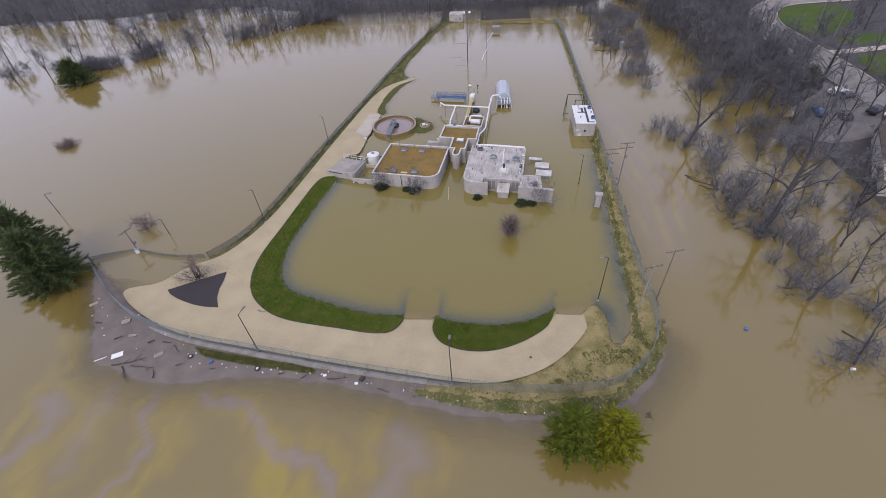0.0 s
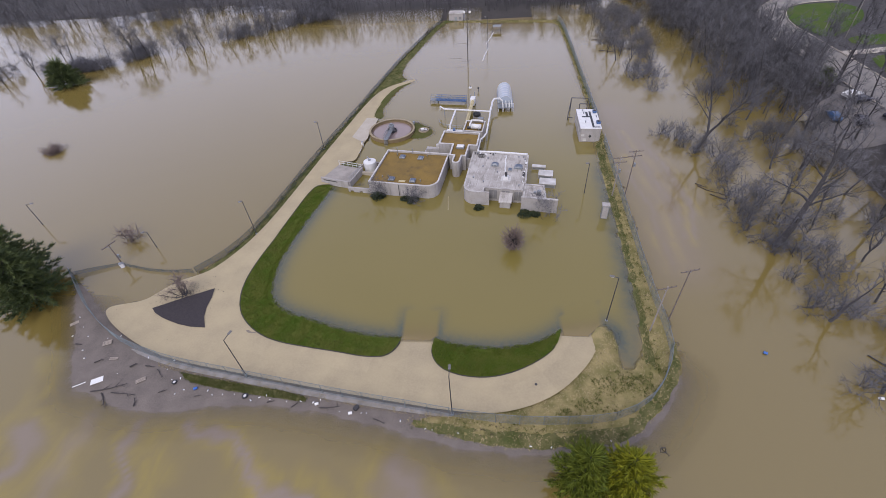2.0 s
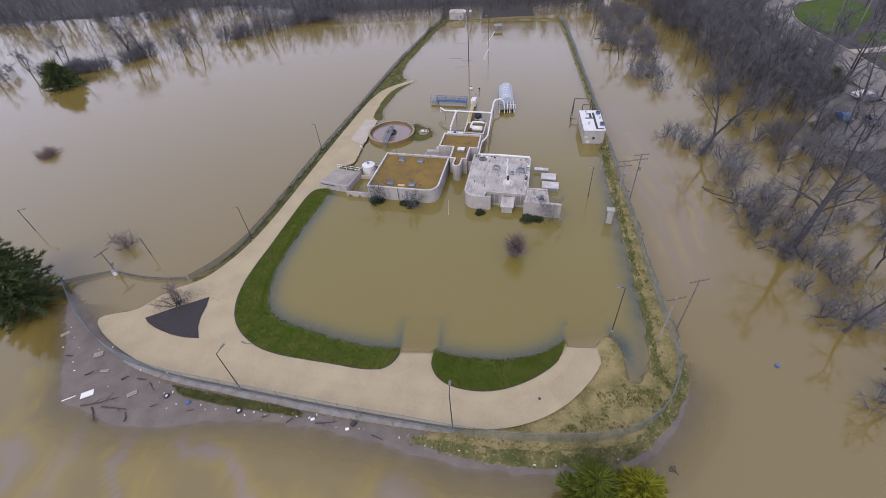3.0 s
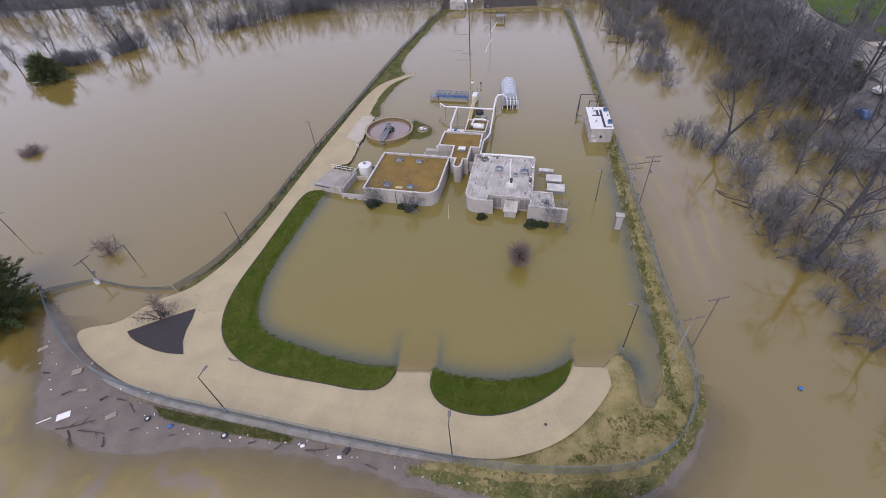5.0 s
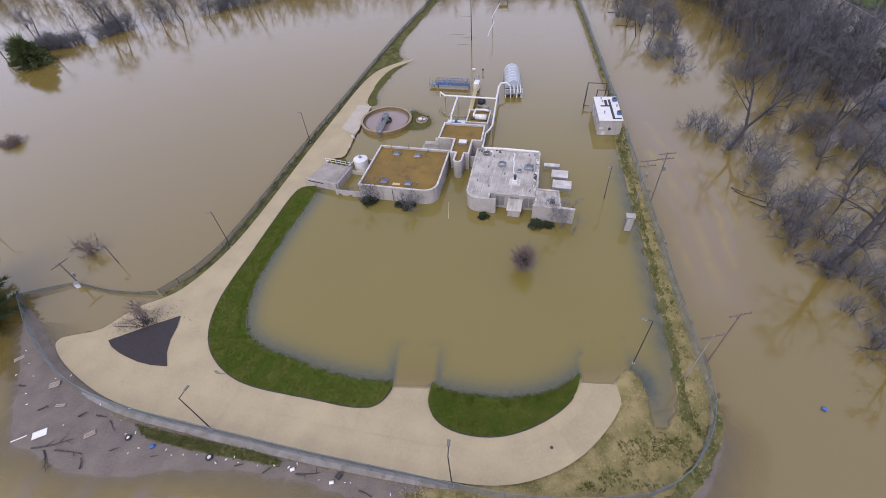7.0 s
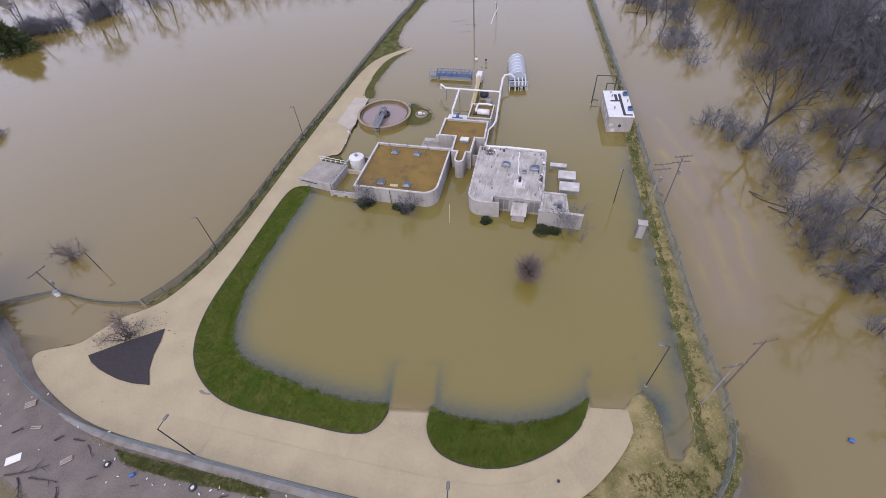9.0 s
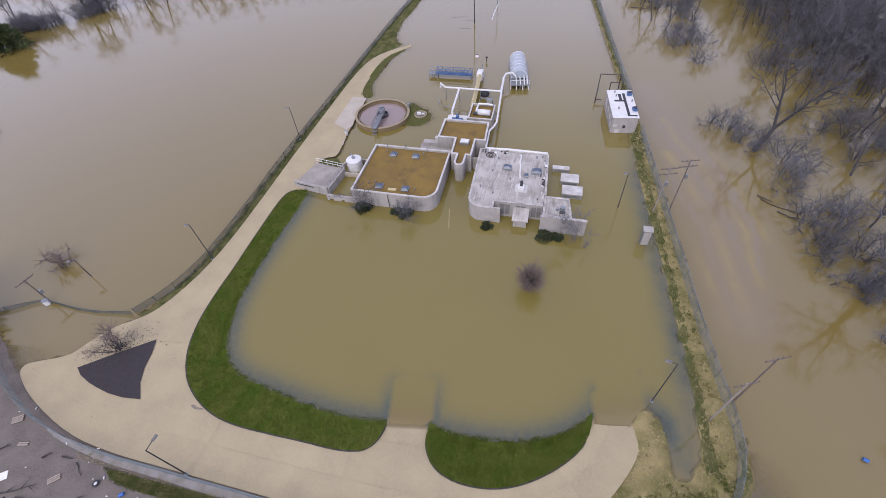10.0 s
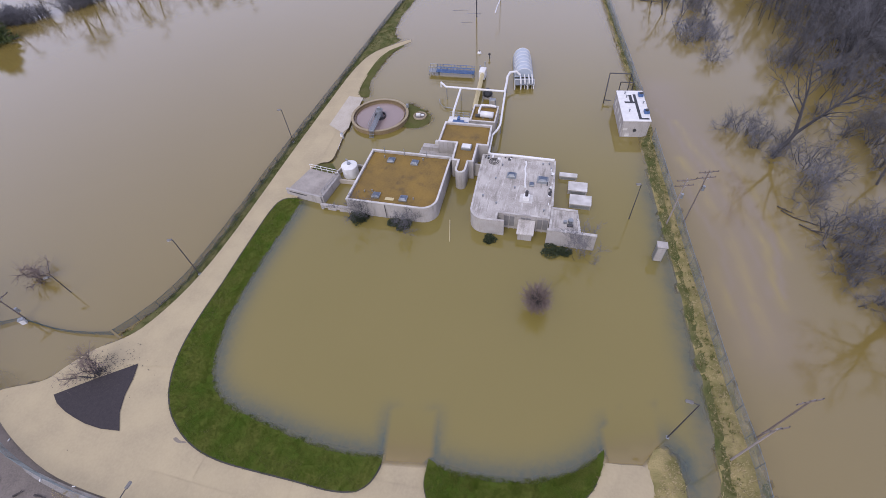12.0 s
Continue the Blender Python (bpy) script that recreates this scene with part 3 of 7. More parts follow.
puddle = np.exp(-(distance(WP, BANK_E, True) / 1.9) ** 2) * np.clip((60 - WP[:, 1]) / 8, 0, 1) * (WP[:, 0] > 19.8) * (WP[:, 0] < 26.5) * (depth > 0) * basin
clear = np.maximum(clear, 0.95 * puddle)
for key, values in (("silt", silted), ("clear", clear), ("murk", murk), ("basin", basin), ("calm", inside(WP, COMPOUND) * np.clip((WP[:, 1] - 92) / 60, 0, 1)), ("lilac", lilac * (1 - basin)), ("gold", gold * (1 - basin))):
    water.data.attributes.new(key, "FLOAT", "POINT").data.foreach_set("value", values.astype(np.float32))

road = thing("road", Matrix(), "pale tan concrete access road just above the flood", "road", kind="structure")
drape("road_surface", ROAD, CONCRETE, 1.2, -0.03, road, zfun=road_top)
lawn_w = drape("lawn", list(LAWN_W_OUT) + [(-8, 58), (-14, 57), (-20, 59), (-24, 63), (-26, 70), (-25, 80), (-24, 87)], LAWN, 0.8, 0.02, zfun=lawn_top)
tagged(lawn_w, "mown green lawn sloping into the flood water", "lawn", kind="structure")
lawn_e = drape("lawn", list(LAWN_E_OUT) + [(10, 57), (3, 55), (-2, 56)], LAWN, 0.8, 0.02, zfun=lawn_top)
tagged(lawn_e, "mown green lawn sloping into the flood water", "lawn", kind="structure")
bank_e = drape("grass_bank", BANK_E, DRY, 0.8, 0.0, zfun=lambda P: bank_top(P, BANK_E, 0.42, 0.30), grow=0.3)
tagged(bank_e, "narrow bank of dry and green grass", "bank", kind="structure")


def ragged(outline, step=0.8, amount=0.22, seed=5):
    """An outline broken up as grass grows."""
    r = random.Random(seed)
    out = []
    for p, q in zip(outline, outline[1:] + outline[:1]):
        n = max(1, int(math.dist(p, q) / step))
        out += [(p[0] + (q[0] - p[0]) * i / n + r.uniform(-amount, amount), p[1] + (q[1] - p[1]) * i / n + r.uniform(-0.2, 0.2)) for i in range(n)]
    return out


green_e = drape("grass_verge", ragged([(23.6, 47.6), (24.2, 51.7), (24.8, 58), (25.5, 68.7), (26.0, 81.8), (26.7, 96.6), (27.5, 105), (29.1, 112), (29.4, 125), (29.9, 150), (30.2, 180), (29.5, 190), (30.9, 190), (31.2, 180), (30.8, 154), (30.3, 128), (29.7, 112), (28.9, 104), (28.1, 94), (27.3, 83), (26.6, 71), (25.9, 60), (25.4, 54), (25.0, 50), (24.4, 46.6)]), VERGE, 0.8, 0.02, zfun=lambda P: bank_top(P, BANK_E, 0.42, 0.30))
tagged(green_e, "dark green grass on the far narrow bank", "bank", kind="structure")
green_s = drape("grass_verge", ragged([(-4.5, 38.5), (-1.5, 37.8), (4.2, 36.5), (10, 36.4), (19.7, 37.6), (25.2, 42.9), (27.7, 46.7), (28.3, 51), (27.7, 51), (26.7, 47.6), (24.1, 44.0), (19.1, 39.3), (10, 38.1), (4.2, 38.2), (-1.5, 38.9), (-4.5, 39.4)], 0.6, 0.3, 8), VERGE, 0.6, 0.02, zfun=lambda P: bank_top(P, BANK_E, 0.42, 0.30))
tagged(green_s, "green grass on the outer slope of the bank", "bank", kind="structure")
bank_w = drape("grass_bank", BANK_W, VERGE, 0.8, 0.0, zfun=lambda P: bank_top(P, BANK_W, 0.32, 0.35))
tagged(bank_w, "narrow grassy verge along the fence", "bank", kind="structure")
mud = drape("mud_flat", MUD_FLAT, MUD, 0.7, 0.0, zfun=lambda P: bank_top(P, MUD_FLAT, 0.22, 0.10, 0.35), grow=2.0)
tagged(mud, "wet grey mud flat strewn with debris", "mud", kind="structure")
silt = drape("silt_strip", smooth_line([(-46, 48.3), (-42, 47.1), (-36, 45.75), (-28.8, 44.6), (-21.2, 43.35), (-14.9, 42.35), (-7.2, 41.25), (0, 40.35), (0, 39.7), (-6.2, 40.3), (-12.6, 41.1), (-19.3, 42.1), (-25, 43.0), (-31, 44.1), (-37, 45.1), (-43, 46.8)], 1, True), SILT, 0.6, 0.025)
tagged(silt, "strip of pale grey silt under the fence", "mud", kind="structure")
verge_n = drape("grass_verge", GRASS_N, MOSS, 1.0, 0.01)
tagged(verge_n, "green grass verge beside the road end", "lawn", kind="structure")
isle = drape("grass_islet", ISLE, MOSS, 0.8, 0.01)
tagged(isle, "small green grass islet beside the clarifier", "lawn", kind="structure")
mulch = drape("mulch_bed", smooth_line([(-46.2, 55.1), (-42.3, 57.25), (-38.2, 59.3), (-37.8, 57.3), (-37.7, 55.5), (-37.2, 53.6), (-36.1, 51.7), (-38.4, 51.8), (-40.4, 52.2), (-42.2, 52.8), (-43.6, 53.35), (-45.2, 54.2)], 0, True), MULCH, 0.8, 0.03)
tagged(mulch, "triangular bed of dark mulch in the concrete road", "planting bed", kind="structure")

floor = drape("woodland_floor", [(70, 20), (72, 70), (72, 95), (78, 125), (82, 150), (88, 190), (95, 240), (100, 330), (330, 330), (330, 20)], SOIL, 7.0, 0.03)
tagged(floor, "brown leaf litter on the wooded rise", "ground", kind="structure")
floor = drape("woodland_floor", FAR_LAND, SOIL, 9.0, 0.0, zfun=lambda P: bank_top(P, FAR_LAND, 0.6, 0.6), grow=5.0)
tagged(floor, "brown leaf litter on the far bank", "ground", kind="structure")
patch_n = drape("grass_verge", [(-27.4, 94.3), (-26.2, 96.4), (-24.0, 96.5), (-22.9, 94.8), (-24.0, 93.8)], MOSS, 0.8, 0.0, zfun=lambda P: np.full(len(P), 0.16))
tagged(patch_n, "small green grass patch behind the dock", "lawn", kind="structure")


# ---- buildings ----
BL = pose(0, 84, 0, 0, 0, -9)


def at(u, v, z=0, rz=0):
    """A pose in the axes of the main buildings."""
    return BL @ pose(u, v, z, 0, 0, rz)


def house(name, label, category, outline, top, roof_z, roof_mat, thick=0.24, coping=0.12, cap=COPING, note="white metal coping"):
    t = thing(name, BL, label, category)
    part("wall", ring_wall(bmesh.new(), outline, thick, -1.4, top), WALL, t)
    part("coping", ring_wall(bmesh.new(), inset(outline, -0.03), thick + 0.05, top, top + coping), cap, t, note)
    part("roof", prism(bmesh.new(), inset(outline, thick - 0.02), roof_z - 0.25, roof_z), roof_mat, t)
    return t


def skylight(parent, x, y, z, w=1.15, d=1.15, rz=0.0):
    """A domed roof light on a curb."""
    bm = boxes((x - w / 2, y - d / 2, z - 0.02, x + w / 2, y + d / 2, z + 0.3), bevel=0.03)
    s = part("skylight", bm, STEEL, parent, "blue-grey domed skylight")
    g = bmesh.new()
    base = [(x - w / 2 + 0.06, y - d / 2 + 0.06), (x + w / 2 - 0.06, y - d / 2 + 0.06), (x + w / 2 - 0.06, y + d / 2 - 0.06), (x - w / 2 + 0.06, y + d / 2 - 0.06)]
    lo = [g.verts.new((*p, z + 0.302)) for p in base]
    hi = [g.verts.new((x + (p[0] - x) * 0.6, y + (p[1] - y) * 0.6, z + 0.5)) for p in base]
    for i in range(4):
        g.faces.new((lo[i], lo[(i + 1) % 4], hi[(i + 1) % 4], hi[i]))
    g.faces.new(hi)
    part("dome", g, GLASS, s)
    return s


def vent_pipe(parent, x, y, z, h=0.5, r=0.07):
    bm = tube(bmesh.new(), (x, y, z - 0.02), (x, y, z + h), r)
    tube(bm, (x, y, z + h), (x, y, z + h + 0.1), r * 1.5)
    return part("vent_pipe", bm, STEEL, parent)


# office with the tan gravel roof
brown = house("office_building", "low white block building with tan gravel roof", "building",
              [(-18.4, -1.9), (-7.2, -1.9)] + arc(-7.2, 0.3, 2.2, -90, 0)[1:] + [(-5.2, 10.1), (-18.4, 10.1)], 2.75, 2.45, GRAVEL)
for x, y in ((-14.3, -0.1), (-10.1, -0.1), (-14.6, 8.1), (-10.7, 8.1)):
    skylight(brown, x, y, 2.45)
for x in (-16.2, -12.9, -9.2):
    part("lightning_rod", tube(bmesh.new(), (x, 9.75, 2.4), (x, 9.75, 3.7), 0.05), STEEL, brown)
for x, y in ((-16.3, 0.4), (-15.2, 0.7), (-8.6, 0.0), (-15.9, 8.7), (-9.6, 9.0)):
    vent_pipe(brown, x, y, 2.45, 0.3)
part("roof_board", boxes((-12.8, -0.7, 2.46, -11.5, -0.15, 2.52)), TAN, brown, "pale plywood board lying on gravel")
part("downpipe", tube(bmesh.new(), (-12.4, -1.97, -1.2), (-12.4, -1.97, 2.6), 0.05), DARK, brown)
for x in (-16.2, -14.0, -10.0, -8.4):
    part("wall_joint", boxes((x - 0.015, -1.912, -1.0, x + 0.015, -1.88, 2.7)), STEEL, brown)

PANEL = material("grey_infill_panel", (0.20, 0.195, 0.20), 0.5, (0.13, 0.13, 0.135), 1.5, 0.6)
# laboratory with the pale stained roof
white = house("laboratory_building", "low white block building with stained pale roof", "building",
              [(3.8, -2.3), (3.8, -0.7), (10.8, -0.7), (10.8, 1.8), (11.1, 1.8), (10.7, 11.7), (-0.5, 11.7), (-0.1, 0.0)] + arc(2.0, -0.2, 2.1, 180, 270)[1:], 2.75, 2.70, MEMBRANE, coping=0.04, cap=WORNWHITE, note="worn stained parapet edge")
part("front_wall", boxes((3.8, -2.3, -1.4, 4.9, -2.02, 2.82)), WALL, white)
for i in range(9):
    x = 3.95 + i * 0.76
    part("window", boxes((x, -0.76, 0.5, x + 0.66, -0.7, 2.35)), PANEL if i % 3 else WALL, white)
    part("mullion", boxes((x + 0.66, -0.85, -1.0, x + 0.76, -0.7, 2.7)), WALL, white)
porch = part("porch", boxes((6.9, -2.7, -1.2, 8.8, -0.9, 1.2)), WALL, white, "projecting entrance porch")
bm = bmesh.new()
vs = [bm.verts.new(p) for p in ((6.7, -2.9, 1.25), (9.0, -2.9, 1.25), (9.0, -0.85, 2.0), (6.7, -0.85, 2.0), (6.7, -2.9, 1.4), (9.0, -2.9, 1.4), (9.0, -0.85, 2.15), (6.7, -0.85, 2.15))]
for f in ((0, 3, 2, 1), (4, 5, 6, 7), (0, 1, 5, 4), (1, 2, 6, 5), (2, 3, 7, 6), (3, 0, 4, 7)):
    bm.faces.new([vs[i] for i in f])
part("canopy", bm, MEMBRANE, porch)
for x, y, w in ((4.6, 7.3, 1.15), (9.2, 7.0, 1.35)):
    s = skylight(white, x, y, 2.70, w, w * 0.9)
    part("curb", boxes((x - w * 0.62, y - w * 0.55, 2.69, x + w * 0.62, y + w * 0.55, 2.80)), STEEL, s)
skylight(white, 7.7, 5.7, 2.70, 0.7, 0.7)
# chimney with its cap and flashing
bm = boxes((6.85, 2.3, 2.69, 7.75, 3.2, 3.3), bevel=0.04)
chim = part("chimney", bm, WHITE, white, "white square roof vent with dark cap")
part("flue", tube(bmesh.new(), (7.3, 2.75, 3.3), (7.3, 2.75, 4.1), 0.22, n=12), DARK, chim)
part("flashing", boxes((6.4, 1.9, 2.70, 8.2, 3.6, 2.74)), COPING, chim)
bm = bmesh.new()
pipe(bm, [(6.3, 10.9, 2.76), (6.45, 10.2, 2.76), (6.35, 9.2, 2.76), (6.6, 8.0, 2.76), (6.7, 6.2, 2.76), (6.9, 5.0, 2.76)], 0.13, 6)
part("roof_hose", bm, WHITE, white, "white hose lying across roof")
bm = bmesh.new()
for r in (0.75, 0.5, 0.28):
    n = 14
    pipe(bm, [(1.5 + r * math.cos(a), 10.2 + r * math.sin(a), 2.76) for a in np.arange(n + 1) * 2 * math.pi / n], 0.05, 5)
part("cable_coil", bm, DARK, white)
for x, y in ((0.6, 10.9), (2.9, 9.4), (9.8, 10.7), (10.2, 9.6), (8.9, 10.5), (3.3, 1.0), (1.2, 2.2), (9.9, 0.6), (5.4, 4.6), (2.4, 6.2)):
    vent_pipe(white, x, y, 2.70, 0.25, 0.09)
part("roof_curb", boxes((10.0, 0.0, 2.69, 10.18, 11.2, 2.86)), WALL, white)
# loose scraps and lifted flashing along the roof's edges
rr = np.random.RandomState(77)
for mat, count, note in ((DARK, 14, "dark scraps along the roof edge"), (WHITE, 12, "torn white flashing along the roof edge")):
    bm = bmesh.new()
    for i in range(count):
        along = rr.rand()
        x, y = (10.35 + rr.normal(0, 0.22), 0.3 + 11.0 * along) if i % 3 else (-0.1 + 4.5 * along, 11.2 + rr.normal(0, 0.2))
        w, d = rr.uniform(0.06, 0.22), rr.uniform(0.05, 0.45)
        box(bm, x - w, y - d, 2.69, x + w, y + d, 2.78 + 0.12 * rr.rand())
    tagged(part("roof_scraps", bm, mat, white, note), kind="stuff")
annex = thing("annex_building", BL, "small white block annex with stained flat roof", "building")
ANNEX = [(10.9, -2.5), (15.0, -2.5), (14.4, 1.75), (10.9, 1.75)]
part("wall", ring_wall(bmesh.new(), ANNEX, 0.25, -1.4, 2.55), WALL, annex)
part("roof", prism(bmesh.new(), inset(ANNEX, 0.23), 2.2, 2.45), MEMBRANE, annex)
part("coping", ring_wall(bmesh.new(), inset(ANNEX, -0.04), 0.33, 2.55, 2.62), WORNWHITE, annex)
part("screen_wall", boxes((10.7, -2.9, -1.4, 17.0, -2.56, 2.75)), WALL, annex, "long white free-standing screen wall")
part("wall_cap", boxes((10.66, -2.94, 2.75, 17.04, -2.52, 2.85)), WORNWHITE, annex)
bm = tube(bmesh.new(), (13.6, -0.6, 2.44), (13.6, -0.6, 2.95), 0.35, n=12)
tube(bm, (12.9, -0.8, 2.44), (12.9, -0.8, 2.8), 0.25, n=10)
part("roof_fan", bm, STEEL, annex)
part("roof_hatch", boxes((13.2, -1.5, 2.44, 14.0, -1.1, 2.7), bevel=0.03), DARK, annex)


def air_unit(m, w, d, h, label):
    t = thing("air_handling_unit", m, label, "air unit", "air units beside the building")
    part("casing", boxes((-w / 2, -d / 2, -1.4, w / 2, d / 2, h), bevel=0.03), WALL, t)
    part("lid", boxes((-w / 2 - 0.05, -d / 2 - 0.05, h, w / 2 + 0.05, d / 2 + 0.05, h + 0.12), bevel=0.02), COPING, t)
    part("grille", boxes((-w / 2 + 0.2, -d / 2 - 0.02, 0.1, w / 2 - 0.2, -d / 2, h - 0.15)), STEEL, t)
    return t


air_unit(at(14.4, 8.7), 2.7, 1.9, 0.75, "white metal air unit standing in the flood")
air_unit(at(14.9, 5.75), 3.0, 2.0, 0.8, "white metal air unit standing in the flood")
air_unit(at(12.9, 11.3), 2.6, 0.8, 0.6, "narrow grey metal duct unit beside the wall")

# control building
central = house("control_building", "T-shaped white block building with tan gravel roof", "building",
                [(-4.9, 8.8), (-3.9, 8.8), (-3.9, 6.8)] + arc(-3.1, 6.8, 0.8, 180, 360)[1:] + [(-2.3, 8.8), (-1.5, 8.8), (-1.6, 13.1), (0.1, 13.1), (-0.2, 18.6), (-8.2, 18.6), (-8.1, 13.1), (-5.1, 13.1)], 3.3, 3.0, GRAVEL)
hatch = part("roof_hatch", boxes((-4.1, 11.8, 2.99, -2.5, 13.0, 3.45), bevel=0.04), STEEL, central, "white roof unit on steel curb")
part("lid", boxes((-4.0, 11.9, 3.45, -2.6, 12.9, 3.55), bevel=0.03), WHITE, hatch)
part("link_wall", boxes((-1.5, 9.6, -1.4, 0.0, 9.9, 2.2)), WALL, central)
low = thing("service_block", BL, "low grey stepped concrete service block", "block")
part("lower_step", boxes((-11.4, 12.6, -1.4, -5.4, 14.3, 1.0)), WALL, low)
part("upper_step", boxes((-11.0, 13.4, 1.0, -8.2, 14.4, 1.7)), WALL, low)
part("pier", boxes((-9.0, 14.2, -1.4, -8.2, 14.8, 2.3)), COPING, low)
part("louvre", boxes((-8.0, 12.54, 0.2, -5.8, 12.6, 0.9)), DARK, low)

# headworks: a small roof, a scrubber and elevated white ducts
head = house("headworks_building", "small block building with tan gravel roof", "building",
             [(-4.5, 20.8), (-0.1, 20.8), (-0.2, 25.8), (-4.6, 25.8)], 2.4, 2.15, GRAVEL, 0.2)
scrub = thing("odour_scrubber", BL, "pale horizontal tank on the gravel roof", "tank")
bm = tube(bmesh.new(), (-2.9, 22.6, 2.75), (-0.7, 22.5, 2.75), 0.55, n=16)
for f in [f for f in bm.faces if len(f.verts) == 4]:
    f.smooth = True
part("vessel", bm, WHITE, scrub)
part("saddle", boxes((-2.6, 22.2, 2.14, -2.3, 23.0, 2.5)), STEEL, scrub)
part("saddle", boxes((-1.3, 22.1, 2.14, -1.0, 22.9, 2.5)), STEEL, scrub)
part("inlet_pipe", pipe(bmesh.new(), [(-3.2, 22.6, 2.7), (-3.3, 23.4, 2.9), (-3.2, 24.9, 3.0), (-1.5, 25.0, 3.0), (-0.6, 24.9, 2.9)], 0.2), WHITE, scrub)
part("motor", tube(bmesh.new(), (-3.8, 22.5, 2.4), (-3.0, 22.5, 2.4), 0.28, n=10), DARK, scrub)
screen = thing("screen_platform", BL, "white platform carrying a blue screening machine", "platform")
part("deck", boxes((-8.6, 20.2, -1.4, -4.9, 23.2, 1.4)), WHITE, screen)
part("machine", boxes((-7.6, 20.6, 1.4, -5.6, 21.6, 1.9), (-6.9, 21.4, 1.4, -6.5, 22.4, 2.2), bevel=0.05), BLUE, screen, "blue screening machine")
part("motor", tube(bmesh.new(), (-5.5, 21.0, 1.7), (-4.9, 21.0, 1.7), 0.2), BLUE, screen)
bm = bmesh.new()
for x in (-8.5, -7.3, -6.1, -5.0):
    tube(bm, (x, 23.1, 1.38), (x, 23.1, 2.4), 0.035)
for z in (1.9, 2.4):
    tube(bm, (-8.5, 23.1, z), (-5.0, 23.1, z), 0.03)
part("railing", bm, STEEL, screen)
duct = thing("air_duct", BL, "long white round duct raised over the flood", "duct")
part("main_duct", pipe(bmesh.new(), [(-12.5, 32.7, 1.4), (-12.45, 32.6, 2.4), (-11.1, 31.0, 2.5), (-5, 30.9, 2.5), (0.0, 30.8, 2.5), (0.2, 30.4, 2.5), (0.9, 20.3, 2.5), (0.6, 18.6, 2.5), (0.05, 17.2, 2.5), (0.3, 12.4, 2.5), (0.9, 11.9, 2.75), (4.5, 11.85, 2.9), (10.5, 11.7, 2.9)], 0.18), WHITE, duct)
part("branch_duct", pipe(bmesh.new(), [(-8.2, 30.8, 2.5), (-7.9, 23.2, 2.4), (-7.9, 22.9, 1.3)], 0.2), WHITE, duct)
part("riser", pipe(bmesh.new(), [(0.1, 30.7, 2.5), (-0.1, 35.0, 2.3), (-0.2, 36.3, 2.4), (0.1, 37.6, 2.6), (1.2, 38.3, 2.5), (2.0, 38.4, 1.8)], 0.22), WHITE, duct)
for x, y in ((-11.0, 31.0), (-8.2, 30.8), (-4.0, 30.9), (-0.1, 30.7), (0.4, 26.0), (0.8, 21.4), (0.1, 15.2), (0.0, 34.6)):
    part("support_leg", tube(bmesh.new(), (x, y, -1.4), (x, y, 2.3), 0.07), STEEL, duct)
bm = bmesh.new()
pipe(bm, [(-12.3, 30.0, 0.45), (-11.7, 28.3, 0.45), (-10.6, 27.4, 0.45), (-8.4, 27.2, 0.45)], 0.05, 6)
for x, y in ((-12.0, 29.2), (-10.6, 27.4), (-8.8, 27.3)):
    tube(bm, (x, y, -1.2), (x, y, 0.45), 0.05)
hr = tagged(part("handrail", bm, STEEL), "thin steel handrail just above the flood", "handrail")
hr.matrix_basis = BL
conv = thing("conveyor", BL, "long narrow tan conveyor trough over the water", "conveyor")
part("trough", pipe(bmesh.new(), [(-4.7, 26.2, 1.5), (-5.5, 38.8, 1.4)], 0.42, 4), TAN, conv)
part("drive_head", boxes((-6.2, 38.4, 0.2, -5.0, 40.4, 1.9), bevel=0.05), WHITE, conv)
part("end_frame", boxes((-5.4, 40.3, -1.2, -5.2, 40.5, 3.0), (-6.4, 40.3, -1.2, -6.2, 40.5, 2.2)), STEEL, conv)
for y in (28.5, 32.0, 35.5):
    part("leg", boxes((-5.15 - (y - 28) * 0.06, y, -1.4, -4.95 - (y - 28) * 0.06, y + 0.15, 1.2)), STEEL, conv)
pump = thing("pump", at(-3.4, 32.6), "dark round pump beside white duct", "pump")
bm = bmesh.new()
bmesh.ops.create_uvsphere(bm, u_segments=16, v_segments=10, radius=0.95)
bmesh.ops.scale(bm, vec=(1, 1, 0.75), verts=bm.verts)
bmesh.ops.translate(bm, vec=(0, 0, 0.8), verts=bm.verts)
part("body", bm, BLACK, pump)
part("plinth", boxes((-0.8, -0.8, -1.4, 0.8, 0.8, 0.3)), WALL, pump)
part("flange", tube(bmesh.new(), (0, 0, 1.3), (0, 0, 1.75), 0.35), DARK, pump)
cab = thing("control_cabinet", at(-2.0, 30.0), "grey metal cabinet standing in flood water", "cabinet")
part("body", boxes((-0.6, -0.4, -1.2, 0.6, 0.4, 1.2), bevel=0.03), STEEL, cab)
part("door_panel", boxes((-0.5, -0.44, -0.2, 0.5, -0.4, 1.1)), WALL, cab)

# blue walkway bridge
bridge = thing("walkway_bridge", at(-11.8, 39.9), "blue steel truss walkway over the flood", "bridge")
part("deck", boxes((-3.4, -0.6, 0.75, 4.4, 0.6, 0.9)), BLUE, bridge)
for y in (-0.6, 0.6):
    bm = bmesh.new()
    for i in range(14):
        x = -3.4 + i * 0.6
        tube(bm, (x, y, 0.8), (x, y, 1.9), 0.035, n=5)
        if i < 13:
            tube(bm, (x, y, 0.85 if i % 2 else 1.85), (x + 0.6, y, 1.85 if i % 2 else 0.85), 0.025, n=5)
    for z in (1.35, 1.9):
        tube(bm, (-3.4, y, z), (4.4, y, z), 0.045, n=6)
    part("truss", bm, BLUE, bridge)
